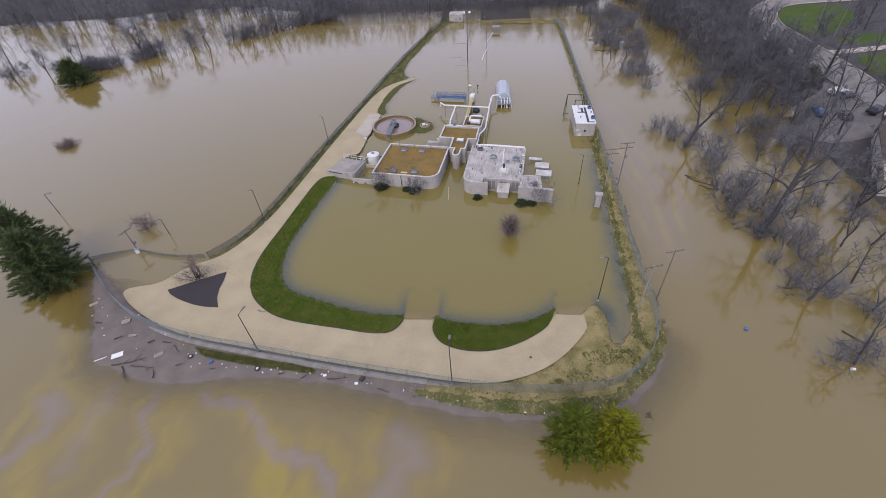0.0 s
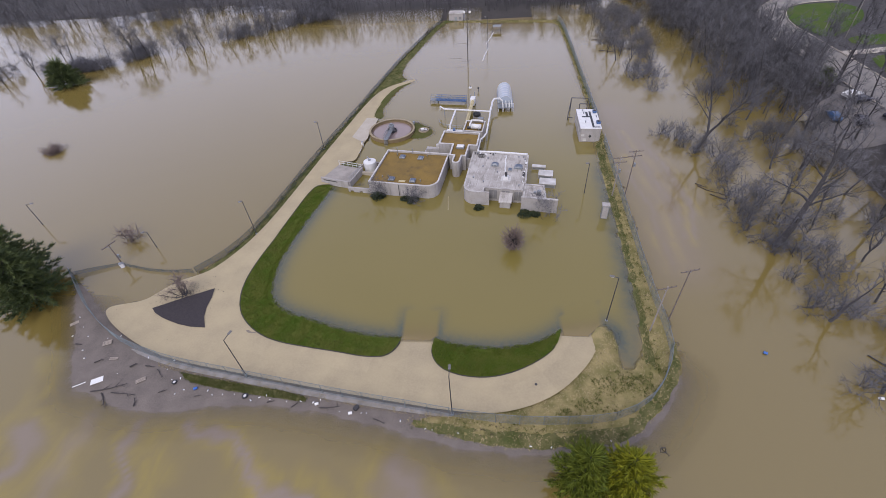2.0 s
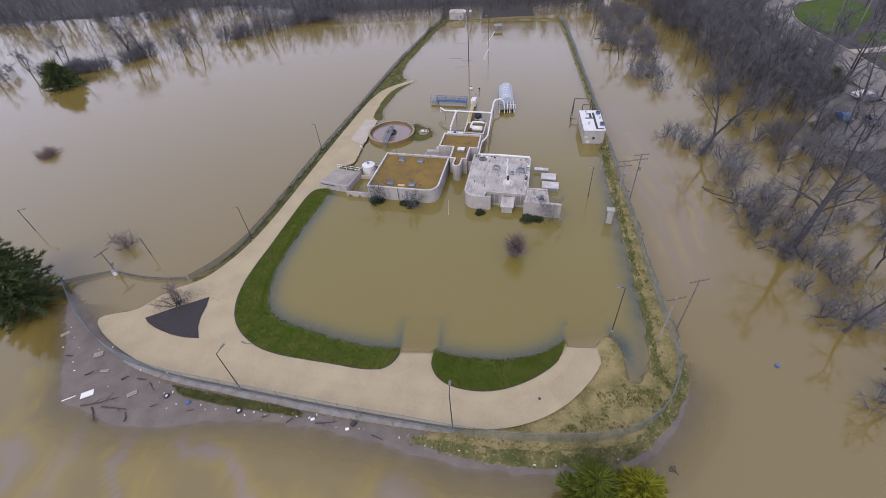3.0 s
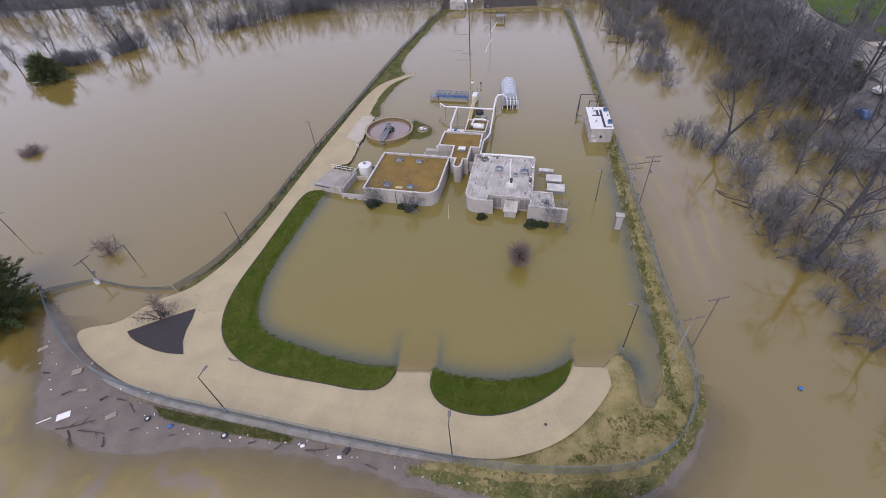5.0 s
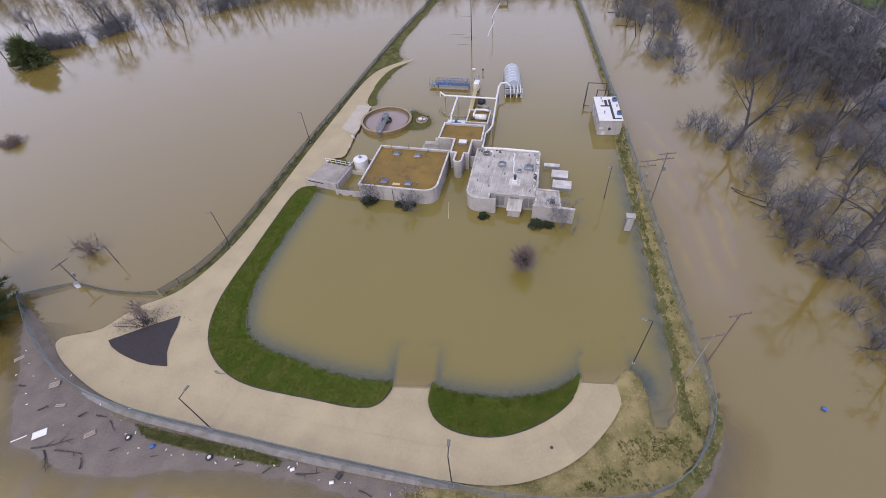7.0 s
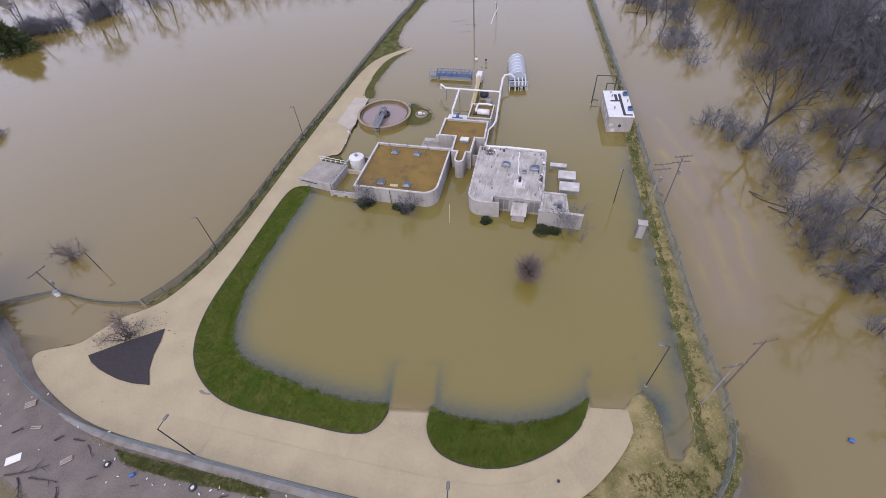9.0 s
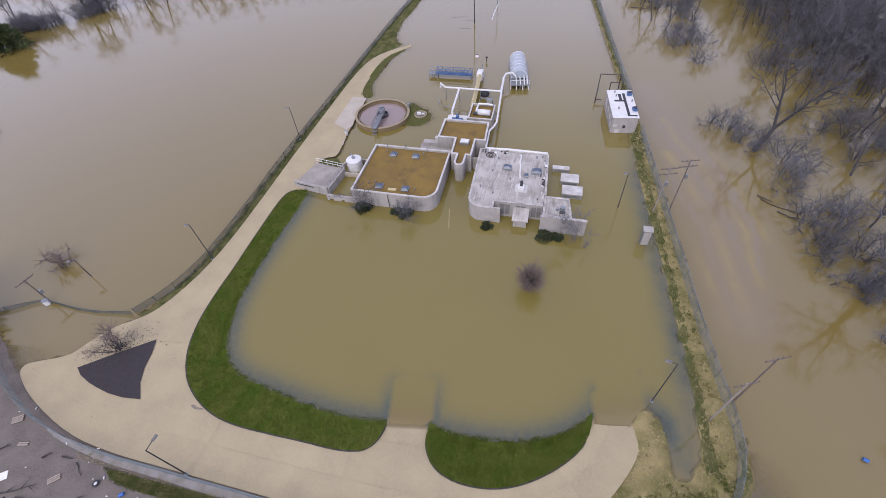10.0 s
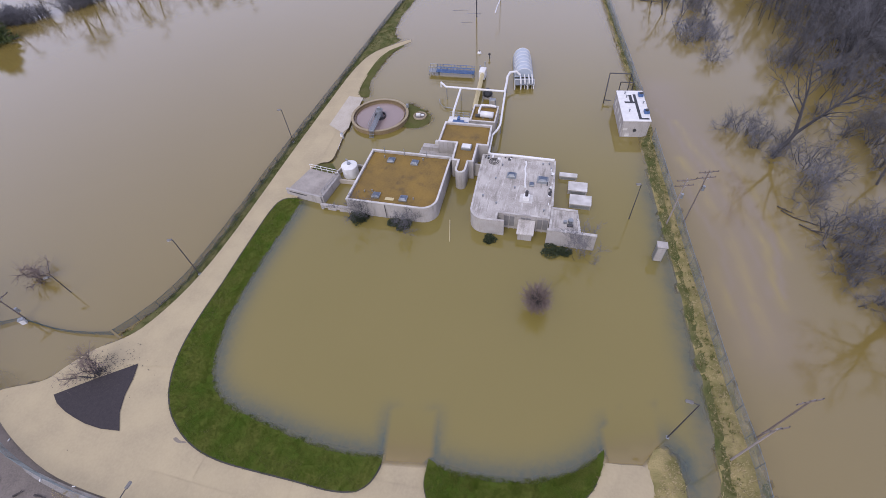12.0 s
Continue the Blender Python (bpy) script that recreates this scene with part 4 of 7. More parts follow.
part("end_platform", boxes((-5.0, -0.7, 0.72, -3.42, 0.7, 0.86)), STEEL, bridge)
bm = bmesh.new()
for x in (-4.95, -4.2, -3.5):
    for y in (-0.65, 0.65):
        tube(bm, (x, y, -1.2), (x, y, 1.9), 0.04, n=6)
for y in (-0.65, 0.65):
    tube(bm, (-4.95, y, 1.9), (-3.5, y, 1.9), 0.035, n=6)
part("platform_rail", bm, STEEL, bridge)
for x in (-3.2, 4.2):
    part("pier", boxes((x - 0.15, -0.5, -1.4, x + 0.15, 0.5, 0.75)), STEEL, bridge)

# covered sludge bed: a ribbed barrel cover on a steel frame
dome = thing("covered_tank", pose(8.7, 126.2, 0, 0, 0, 0.5), "pale ribbed barrel cover over a narrow tank", "tank")
bm = bmesh.new()
N_RIB, N_ARC = 25, 14
rows = []
for j in range(N_RIB):
    y = -4.2 + j * 8.4 / (N_RIB - 1)
    r = 1.62 + (0.05 if j % 4 == 0 else 0.0)
    rows.append([bm.verts.new((r * math.cos(math.pi * i / N_ARC), y, 1.1 + r * 1.05 * math.sin(math.pi * i / N_ARC))) for i in range(N_ARC + 1)])
for a, c in zip(rows, rows[1:]):
    for i in range(N_ARC):
        bm.faces.new((a[i], a[i + 1], c[i + 1], c[i])).smooth = True
bm.faces.new(rows[0])
bm.faces.new(rows[-1][::-1])
COVER = material("translucent_cover", (0.36, 0.40, 0.46), 0.35, (0.29, 0.33, 0.39), 0.8, 0.6)
part("barrel_cover", bm, COVER, dome)
for j in range(7):
    y = -4.2 + j * 8.4 / 6
    bm = pipe(bmesh.new(), [(1.70 * math.cos(math.pi * i / 12), y, 1.1 + 1.78 * math.sin(math.pi * i / 12)) for i in range(13)], 0.05, 5)
    part("hoop", bm, WHITE, dome)
for x in (-1.75, 1.75):
    part("side_wall", boxes((x - 0.12, -4.3, -1.4, x + 0.12, 4.3, 1.15)), STEEL, dome)
bm = boxes((-1.9, -6.9, 0.9, 1.9, -4.4, 1.05))
part("front_deck", bm, STEEL, dome)
for x in (-1.8, -0.6, 0.6, 1.8):
    for y in (-6.8, -5.6, -4.5):
        part("deck_leg", boxes((x - 0.08, y - 0.08, -1.4, x + 0.08, y + 0.08, 0.9)), WHITE, dome)
bm = bmesh.new()
for x in (-0.7, 0.1, 0.9, 1.5):
    pipe(bm, [(x, -4.2, 1.6), (x, -6.3, 1.6), (x, -6.7, 1.3), (x, -6.8, -0.8)], 0.13, 8)
part("manifold_pipe", bm, WHITE, dome)
bm = bmesh.new()
for x in (-1.9, -0.6, 0.6, 1.9):
    tube(bm, (x, -6.9, 1.0), (x, -6.9, 2.1), 0.04, n=6)
tube(bm, (-1.9, -6.9, 2.1), (1.9, -6.9, 2.1), 0.04, n=6)
part("guard_rail", bm, WHITE, dome)

# round clarifier
clar = thing("clarifier", pose(-18.05, 109.9, 0), "round concrete clarifier tank with a steel bridge", "tank")
R = 5.3
NC = 48


def annulus(r0, r1, z0, z1, n=NC):
    bm = bmesh.new()
    circ = [(math.cos(i * 2 * math.pi / n), math.sin(i * 2 * math.pi / n)) for i in range(n)]
    rows = [[bm.verts.new((x * r, y * r, z)) for x, y in circ] for r, z in ((r1, z0), (r1, z1), (r0, z1), (r0, z0))]
    for i in range(n):
        j = (i + 1) % n
        for a, b in zip(rows, rows[1:] + rows[:1]):
            bm.faces.new((a[i], a[j], b[j], b[i]))
    bmesh.ops.recalc_face_normals(bm, faces=bm.faces)
    return bm


RIM = material("olive_stained_rim", (0.30, 0.25, 0.17), 0.9, (0.22, 0.17, 0.10), 0.8, 0.7)
part("outer_wall", annulus(R - 0.3, R, -1.4, 0.78), RUST, clar, "brown-stained concrete wall")
part("rim", annulus(R - 0.38, R + 0.06, 0.78, 0.88), RIM, clar)
part("weir_trough", annulus(R - 0.75, R - 0.68, 0.0, 0.62), RUST, clar)
bm = bmesh.new()
bmesh.ops.create_circle(bm, cap_ends=True, segments=NC, radius=R - 0.31)
bmesh.ops.translate(bm, vec=(0, 0, 0.3), verts=bm.verts)
part("still_water", bm, TANKW, clar, "still pinkish brown water")
a0 = math.atan2(-6.1, -0.6)
ca, sa = math.cos(a0), math.sin(a0)
bm = bmesh.new()
for side in (-0.45, 0.45):
    ox, oy = -sa * side, ca * side
    for z in (1.15, 1.7, 2.2):
        tube(bm, (ox, oy, z), (ca * 5.6 + ox, sa * 5.6 + oy, z), 0.045, n=6)
    for i in range(9):
        d = i * 0.7
        tube(bm, (ca * d + ox, sa * d + oy, 1.1), (ca * d + ox, sa * d + oy, 2.2), 0.035, n=5)
part("bridge_rail", bm, STEEL, clar)
bm = boxes((-0.4, 0, 1.02, 0.4, 5.7, 1.12))
bmesh.ops.rotate(bm, verts=bm.verts, cent=(0, 0, 0), matrix=Matrix.Rotation(a0 - math.pi / 2, 3, "Z"))
part("bridge_deck", bm, STEEL, clar)
bm = tube(bmesh.new(), (0, 0, -0.5), (0, 0, 1.5), 0.55, n=16)
tube(bm, (0, 0, 1.5), (0, 0, 2.3), 0.3, n=12)
box(bm, -0.5, -0.7, 1.3, 0.5, 0.6, 1.8)
part("drive_unit", bm, STEEL, clar)
part("feed_well", annulus(1.0, 1.1, -0.2, 0.75, 24), DARK, clar)
bm = bmesh.new()
for i in range(6):
    z0 = -0.2 + i * 0.22
    box(bm, -0.45, R - 0.0 + 0.9 - i * 0.16, z0, 0.45, R + 1.06 - i * 0.16, z0 + 0.06)
bmesh.ops.rotate(bm, verts=bm.verts, cent=(0, 0, 0), matrix=Matrix.Rotation(a0 - math.pi / 2, 3, "Z"))
part("stair", bm, STEEL, clar)
part("rim_box", boxes((R * 0.92 - 0.2, R * 0.42 - 0.2, 0.9, R * 0.92 + 0.25, R * 0.42 + 0.2, 1.5)), STEEL, clar)
sump = thing("sump_chamber", pose(-10.6, 110.1, 0), "low round grey sump chamber on the islet", "chamber")
part("ring", annulus(1.0, 1.25, -1.0, 0.45, 24), RIM, sump)
part("slab", tube(bmesh.new(), (0, 0, -0.9), (0, 0, 0.35), 1.02, n=24), MUD, sump)
part("valve_box", boxes((-0.7, -0.2, 0.33, 0.1, 0.3, 0.75), (0.2, -0.1, 0.33, 0.8, 0.2, 0.6), bevel=0.03), WHITE, sump)

# pump shed
shed = thing("pump_shed", pose(26.4, 108.35, 0, 0, 0, -2.5), "white flat-roofed pump shed standing in the flood", "shed")
part("wall", boxes((-2.1, -4.55, -1.4, 2.1, 4.55, 3.0)), WALL, shed)
part("roof", boxes((-2.2, -4.65, 3.0, 2.2, 4.65, 3.15), bevel=0.03), WHITE, shed)
part("roof_strip", boxes((0.35, -4.2, 3.15, 0.8, 3.4, 3.17)), BLACK, shed, "black roofing strip")
part("roof_strip", boxes((0.8, -4.2, 3.15, 1.95, -3.8, 3.17)), BLACK, shed)
part("roof_strip", boxes((-1.3, 0.6, 3.15, 0.35, 1.1, 3.17)), BLACK, shed)
part("roof_strip", boxes((-0.4, 1.1, 3.15, 0.1, 3.2, 3.17)), BLACK, shed)
for x, y in ((1.6, 3.0), (1.75, -2.2)):
    u = part("roof_fan", boxes((x - 0.4, y - 0.5, 3.14, x + 0.4, y + 0.5, 3.6), bevel=0.05), BLUE, shed, "dark blue roof fan housing")
    part("cowl", tube(bmesh.new(), (x, y, 3.6), (x, y, 3.75), 0.3, n=12), DARK, u)
for x, y in ((-0.9, 3.6), (-0.8, 2.4), (1.7, 0.6), (-0.9, -1.9)):
    vent_pipe(shed, x, y, 3.15, 0.3, 0.1)
for y, z in ((-3.4, 1.1), (-2.0, 1.7), (0.2, 1.9), (3.3, 1.6), (2.2, 1.0)):
    part("shed_door", boxes((-2.14, y - 0.35, z - 0.6, -2.1, y + 0.35, z + 0.5)), COPING, shed)
part("wall_sign", boxes((-1.4, -4.6, 0.1, -0.7, -4.55, 0.8)), COPING, shed, "white square notice on wall")
part("wall_sign", boxes((-1.9, -4.6, 1.3, -1.2, -4.55, 1.7)), COPING, shed)
part("wall_fan", tube(bmesh.new(), (0.0, -4.55, 1.3), (0.0, -4.65, 1.3), 0.28, n=12), DARK, shed)
gantry = thing("lifting_gantry", pose(26.0, 114.6, 0, 0, 0, -2.5), "dark steel lifting frame behind the shed", "gantry")
for a, b in (((-3.0, -0.6, -1.2), (-3.0, -0.6, 1.5)), ((-3.0, -0.6, 1.5), (-2.0, 4.0, 3.4)), ((-2.0, 4.0, -1.2), (-2.0, 4.0, 3.4)), ((-2.0, 4.0, 3.4), (1.8, 3.7, 3.4)), ((1.8, 3.7, -1.2), (1.8, 3.7, 3.4)),
             ((-0.4, 1.2, 3.2), (1.8, 1.0, 3.2)), ((-0.4, 1.2, -1.2), (-0.4, 1.2, 3.2)), ((1.8, 1.0, -1.2), (1.8, 1.0, 3.2)), ((1.8, 1.0, 3.2), (1.8, 3.7, 3.4)), ((-3.0, -0.6, 0.7), (-1.9, -0.8, 0.7))):
    part("beam", tube(bmesh.new(), a, b, 0.09, n=6), DARK, gantry)

# loading dock with its tank
dock = thing("loading_dock", BL, "grey concrete loading dock with railings", "dock")
DK = [(-29.4, 0.3), (-23.3, -0.6), (-22.6, 4.8), (-28.0, 5.6)]
part("platform", prism(bmesh.new(), DK, -1.4, 1.15), DOCKTOP, dock)
part("front_wall", prism(bmesh.new(), [(-29.6, 0.05), (-23.3, -0.9), (-23.25, -0.62), (-29.5, 0.33)], -1.4, 1.5), WALL, dock)
part("side_wall", prism(bmesh.new(), [(-23.28, -0.62), (-23.0, -0.66), (-22.35, 4.8), (-22.62, 4.84)], -1.4, 1.4), WALL, dock)
bars = boxes((-29.0, -0.06, 0.95, -25.8, -0.02, 1.15))
bmesh.ops.rotate(bars, verts=bars.verts, cent=(-29.0, 0, 1), matrix=Matrix.Rotation(radians(-8.6), 3, "Z"))
part("sign_bar", bars, DARK, dock, "dark lettering too small to read")
bm = bmesh.new()
for i in range(7):
    p = (-23.1 + 0.65 * i / 6, -0.5 + 5.2 * i / 6)
    tube(bm, (*p, 1.35), (*p, 2.3), 0.035, n=6)
for z in (1.85, 2.3):
    tube(bm, (-23.1, -0.5, z), (-22.45, 4.7, z), 0.035, n=6)
part("railing", bm, STEEL, dock)
bm = bmesh.new()
for i in range(6):
    p = (-22.7 - 5.2 * i / 5, 4.85 + 0.75 * i / 5)
    tube(bm, (*p, 1.1), (*p, 2.1), 0.04, n=6)
for z in (1.6, 2.1):
    tube(bm, (-22.7, 4.85, z), (-27.9, 5.6, z), 0.04, n=6)
part("railing", bm, WHITE, dock)
part("low_wall", boxes((-23.0, -1.9, 0.35, -18.4, -1.55, 1.0), (-23.0, -1.9, -1.4, -22.6, -1.55, 0.35), (-21.9, -1.9, -1.4, -20.6, -1.55, 0.35), (-20.0, -1.9, -1.4, -18.4, -1.55, 0.35)), WALL, dock, "low grey wall with openings")
tank = thing("storage_tank", at(-21.4, 6.6), "white upright cylindrical tank in a concrete curb", "tank")
bm = tube(bmesh.new(), (0, 0, -0.4), (0, 0, 1.9), 1.3, n=32)
tube(bm, (0, 0, 1.9), (0, 0, 2.15), 1.3, 0.35, n=32)
part("shell", bm, WHITE, tank)
part("top_hatch", tube(bmesh.new(), (0, 0, 2.12), (0, 0, 2.35), 0.3, n=14), STEEL, tank)
part("fill_pipe", pipe(bmesh.new(), [(-0.9, 1.0, -0.3), (-0.95, 1.05, 2.2), (-0.6, 0.8, 2.4), (-0.3, 0.4, 2.3)], 0.07, 6), STEEL, tank)
part("curb", ring_wall(bmesh.new(), [(-2.6, -2.4), (2.2, -2.4), (2.2, 1.8), (-1.8, 1.8)], 0.25, -1.4, 0.75), PAD, tank)
pad = drape("concrete_pad", [(-27.2, 107.3), (-24.1, 104.8), (-23.3, 106.5), (-23.5, 110), (-22.8, 113.5), (-22.6, 116.5), (-25.6, 117.1)], PAD, 1.0, 0.0, zfun=lambda P: np.full(len(P), 0.39))
tagged(pad, "pale new concrete pad beside the clarifier", "pad", kind="structure")
hyd = thing("bollard", pose(-24.0, 103.9, 0.2), "short white round bollard at the pad corner", "bollard")
part("post", tube(bmesh.new(), (0, 0, -0.4), (0, 0, 0.7), 0.28, n=14), WHITE, hyd)
part("cap", tube(bmesh.new(), (0, 0, 0.7), (0, 0, 0.85), 0.3, 0.12, n=14), STEEL, hyd)
fbox = thing("utility_cabinet", pose(24.25, 77.4, 0, 0, 0, -9), "grey metal utility cabinet standing in the flood", "cabinet")
part("body", boxes((-0.55, -0.45, -1.2, 0.55, 0.45, 2.6), bevel=0.04), STEEL, fbox)
part("roof_cap", boxes((-0.65, -0.55, 2.6, 0.65, 0.55, 2.75), bevel=0.03), WALL, fbox)
part("door_panel", boxes((-0.45, -0.5, 0.1, 0.45, -0.45, 2.4)), WALL, fbox)
farb = thing("gate_house", pose(-7.2, 199.4, 0, 0, 0, -4), "small grey flat-roofed block house", "building")
part("wall", boxes((-2.6, -1.9, -1.4, 2.6, 1.9, 2.5)), WALL, farb)
part("roof", boxes((-2.8, -2.1, 2.5, 2.8, 2.1, 2.75), bevel=0.05), MEMBRANE, farb)
part("house_door", boxes((-0.5, -1.95, -0.8, 0.5, -1.9, 1.5)), STEEL, farb)
part("house_window", boxes((1.2, -1.95, 0.6, 2.0, -1.9, 1.5)), PANEL, farb)
plat = thing("valve_platform", pose(7.8, 184, 0), "raised steel valve platform in the basin", "platform")
part("deck", boxes((-1.5, -1.2, 1.5, 1.5, 1.2, 1.65)), STEEL, plat)
for x in (-1.4, 1.4):
    for y in (-1.1, 1.1):
        part("leg", boxes((x - 0.08, y - 0.08, -1.4, x + 0.08, y + 0.08, 1.5)), DARK, plat)
part("rail", boxes((-1.5, 1.15, 2.4, 2.4, 1.25, 2.5), (-1.5, -1.25, 2.4, 2.4, -1.15, 2.5), (-1.5, -1.2, 1.6, -1.4, -1.1, 2.4), (1.4, -1.2, 1.6, 1.5, -1.1, 2.4)), DARK, plat)
for x, y, w in ((-4.0, 171.5, 2.3), (-5.6, 157.5, 1.9), (-2.2, 155.2, 1.6), (-3.7, 150.3, 1.4)):
    t = thing("weir_beam", pose(x, y, 0), "dark top edge of a drowned weir", "weir beam", "drowned weir edges")
    part("edge", boxes((-w, -0.08, -1.4, w, 0.08, 0.05), bevel=0.02), PANEL, t)
rope = part("floating_hose", pipe(bmesh.new(), [(3.0, 155, 0.03), (3.5, 159, 0.03), (4.6, 165, 0.03), (4.3, 171, 0.03), (5.6, 177, 0.03), (6.6, 182, 0.03)], 0.14, 6), WHITE)
tagged(rope, "pale hose floating on the basin water", "hose")
buoy = thing("buoy", pose(-0.3, 134.5, 0), "small white float on the basin water", "float")
bm = bmesh.new()
bmesh.ops.create_uvsphere(bm, u_segments=12, v_segments=8, radius=0.45)
part("ball", bm, WHITE, buoy)
part("collar", tube(bmesh.new(), (0, 0, 0.3), (0, 0, 0.6), 0.15), DARK, buoy)
stake = thing("gauge_post", pose(1.9, 132, 0), "thin dark gauge post in the basin", "post")
part("post", boxes((-0.08, -0.08, -1.4, 0.08, 0.08, 1.2), (-0.25, -0.05, 0.8, 0.25, 0.05, 1.1)), DARK, stake)
path_rail = part("marker_pole", tube(bmesh.new(), (-3.2, 83.8, 0.03), (-2.95, 79.6, 0.03), 0.06, n=6), TAN)
tagged(path_rail, "long pale pole floating by the office", "pole")


# ---- lamps and utility poles ----
LAMPGREY = material("weathered_grey_paint", (0.15, 0.145, 0.14), 0.6, (0.10, 0.095, 0.09), 3, 0.6)


def street_lamp(x, y, z, h, turn, arm=0.9, label="dark steel street lamp with one arm"):
    t = thing("street_lamp", pose(x, y, z, 0, 0, turn), label, "street lamp", "street lamps along the road")
    part("pole", tube(bmesh.new(), (0, 0, -0.5), (0, 0, h), 0.075, 0.05, 8), DARK, t)
    part("base", boxes((-0.16, -0.16, -0.6, 0.16, 0.16, 0.08), bevel=0.03), STEEL, t)
    part("arm", tube(bmesh.new(), (0, 0, h - 0.06), (arm, 0, h + 0.05), 0.045, n=6), DARK, t)
    head = part("lamp_head", boxes((arm - 0.1, -0.15, h - 0.02, arm + 0.52, 0.15, h + 0.14), bevel=0.05), LAMPGREY, t, "grey lamp head")
    part("lens", boxes((arm, -0.11, h - 0.05, arm + 0.45, 0.11, h - 0.015)), WHITE, head)
    return t


street_lamp(0.0, 40.15, 0.35, 7.9, 90)
street_lamp(-27.0, 44.45, 0.35, 7.3, 75)
street_lamp(20.3, 54.6, 0.0, 8.4, 165, 0.6)
street_lamp(-36.75, 72.6, 0.3, 7.0, 195, 0.15)
street_lamp(-32.5, 102.2, 0.3, 6.5, 190, 0.15)
street_lamp(22.1, 84.5, -0.6, 7.0, 180, 0.15)
street_lamp(-81.0, 75.5, -0.9, 5.7, 15, 0.8)
street_lamp(-53.8, 69.1, -0.6, 4.2, 200, 0.5)
street_lamp(4.4, 165.5, -0.9, 10.4, 180, 0.5)
tall = thing("flood_light_mast", pose(-1.5, 153.2, 0), "tall thin dark mast with two floodlights", "mast")
part("pole", tube(bmesh.new(), (0, 0, -1.4), (0, 0, 14.2), 0.14, 0.08, 8), DARK, tall)
part("cross_bar", tube(bmesh.new(), (-0.9, 0, 14.1), (0.9, 0, 14.1), 0.05, n=6), DARK, tall)
for x in (-0.8, 0.8):
    part("floodlight", boxes((x - 0.3, -0.35, 14.0, x + 0.3, 0.1, 14.5), bevel=0.05), WHITE, tall)


PALEWOOD = material("pale_pole_wood", (0.27, 0.24, 0.22), 0.9, (0.20, 0.175, 0.16), 1, 0.6)


def utility_pole(x, y, z, h, turn, arms=1, transformer=False, pale=False):
    t = thing("utility_pole", pose(x, y, z, 0, 0, turn), "weathered wooden utility pole with crossarms" if not pale else "pale wooden utility pole with crossarms", "utility pole", "utility poles by the fence")
    part("pole", tube(bmesh.new(), (0, 0, -1.2), (0, 0, h), 0.105, 0.07, 10), PALEWOOD if pale else POLEWOOD, t)
    for i in range(arms):
        zz = h - 0.25 - i * 0.9
        a = part("crossarm", boxes((-1.2, -0.05, zz - 0.055, 1.2, 0.05, zz + 0.055)), POLEWOOD, t)
        for u in (-1.15, -0.5, 0.5, 1.15):
            part("insulator", tube(bmesh.new(), (u, 0, zz + 0.07), (u, 0, zz + 0.2), 0.035, 0.025, 6), DARK, a)
        part("brace", tube(bmesh.new(), (-0.6, 0.09, zz), (0, 0.12, zz - 0.6), 0.03, n=5), STEEL, a)
        part("brace", tube(bmesh.new(), (0.6, 0.09, zz), (0, 0.12, zz - 0.6), 0.03, n=5), STEEL, a)
    if transformer:
        part("transformer", tube(bmesh.new(), (0.24, -0.1, h - 3.2), (0.24, -0.1, h - 2.5), 0.19, n=12), STEEL, t)
    return t


utility_pole(25.5, 52.8, 0.3, 8.5, 15, 1, pale=True)
utility_pole(28.6, 55.0, 0.0, 9.5, 15, 1)
utility_pole(26.9, 83.5, 0.2, 8.1, 8, 2, True, pale=True)
utility_pole(29.35, 84.0, 0.2, 9.0, 8, 2, True)
utility_pole(-57.6, 64.9, 0.0, 4.5, 70, 1, True)
trans = thing("junction_box", pose(-57.0, 64.2, 0, 0, 0, 30), "pale metal junction box beside the pole", "box")
part("body", boxes((-0.3, -0.25, -1.0, 0.3, 0.25, 0.8), bevel=0.04), WHITE, trans)
part("lid", boxes((-0.34, -0.29, 0.8, 0.34, 0.29, 0.88)), STEEL, trans)


utility_pole(103.6, 163.0, 3.0, 9.5, 60, 1, pale=True)
utility_pole(103.8, 153.8, 3.0, 9.5, 60, 1, pale=True)


# ---- chain-link fence ----
def chain_link(r=0.0048):
    """One bay, a metre long and 1.85 m high, to be stretched to its length."""
    bm = bmesh.new()
    hgt, gap = 1.85, 0.15
    w = 2.6
    k = -hgt
    while k < w:
        for s in (1, -1):
            x0, x1 = max(0.0, k), min(w, k + hgt)
            z0, z1 = x0 - k, x1 - k
            if s < 0:
                x0, x1 = w - x0, w - x1
            tube(bm, (x0 / w, 0, z0 + 0.05), (x1 / w, 0, z1 + 0.05), r, n=3, caps=False)
        k += gap
    return bm


FENCE_STEEL = material("weathered_galvanised_wire", (0.18, 0.215, 0.23), 0.6, (0.12, 0.145, 0.16), 1.0, 0.6, metal=0.3)


DARK_WIRE = material("green_grey_wire", (0.055, 0.076, 0.078), 0.9, (0.038, 0.052, 0.054), 1.0, 0.6, spec=0.2)


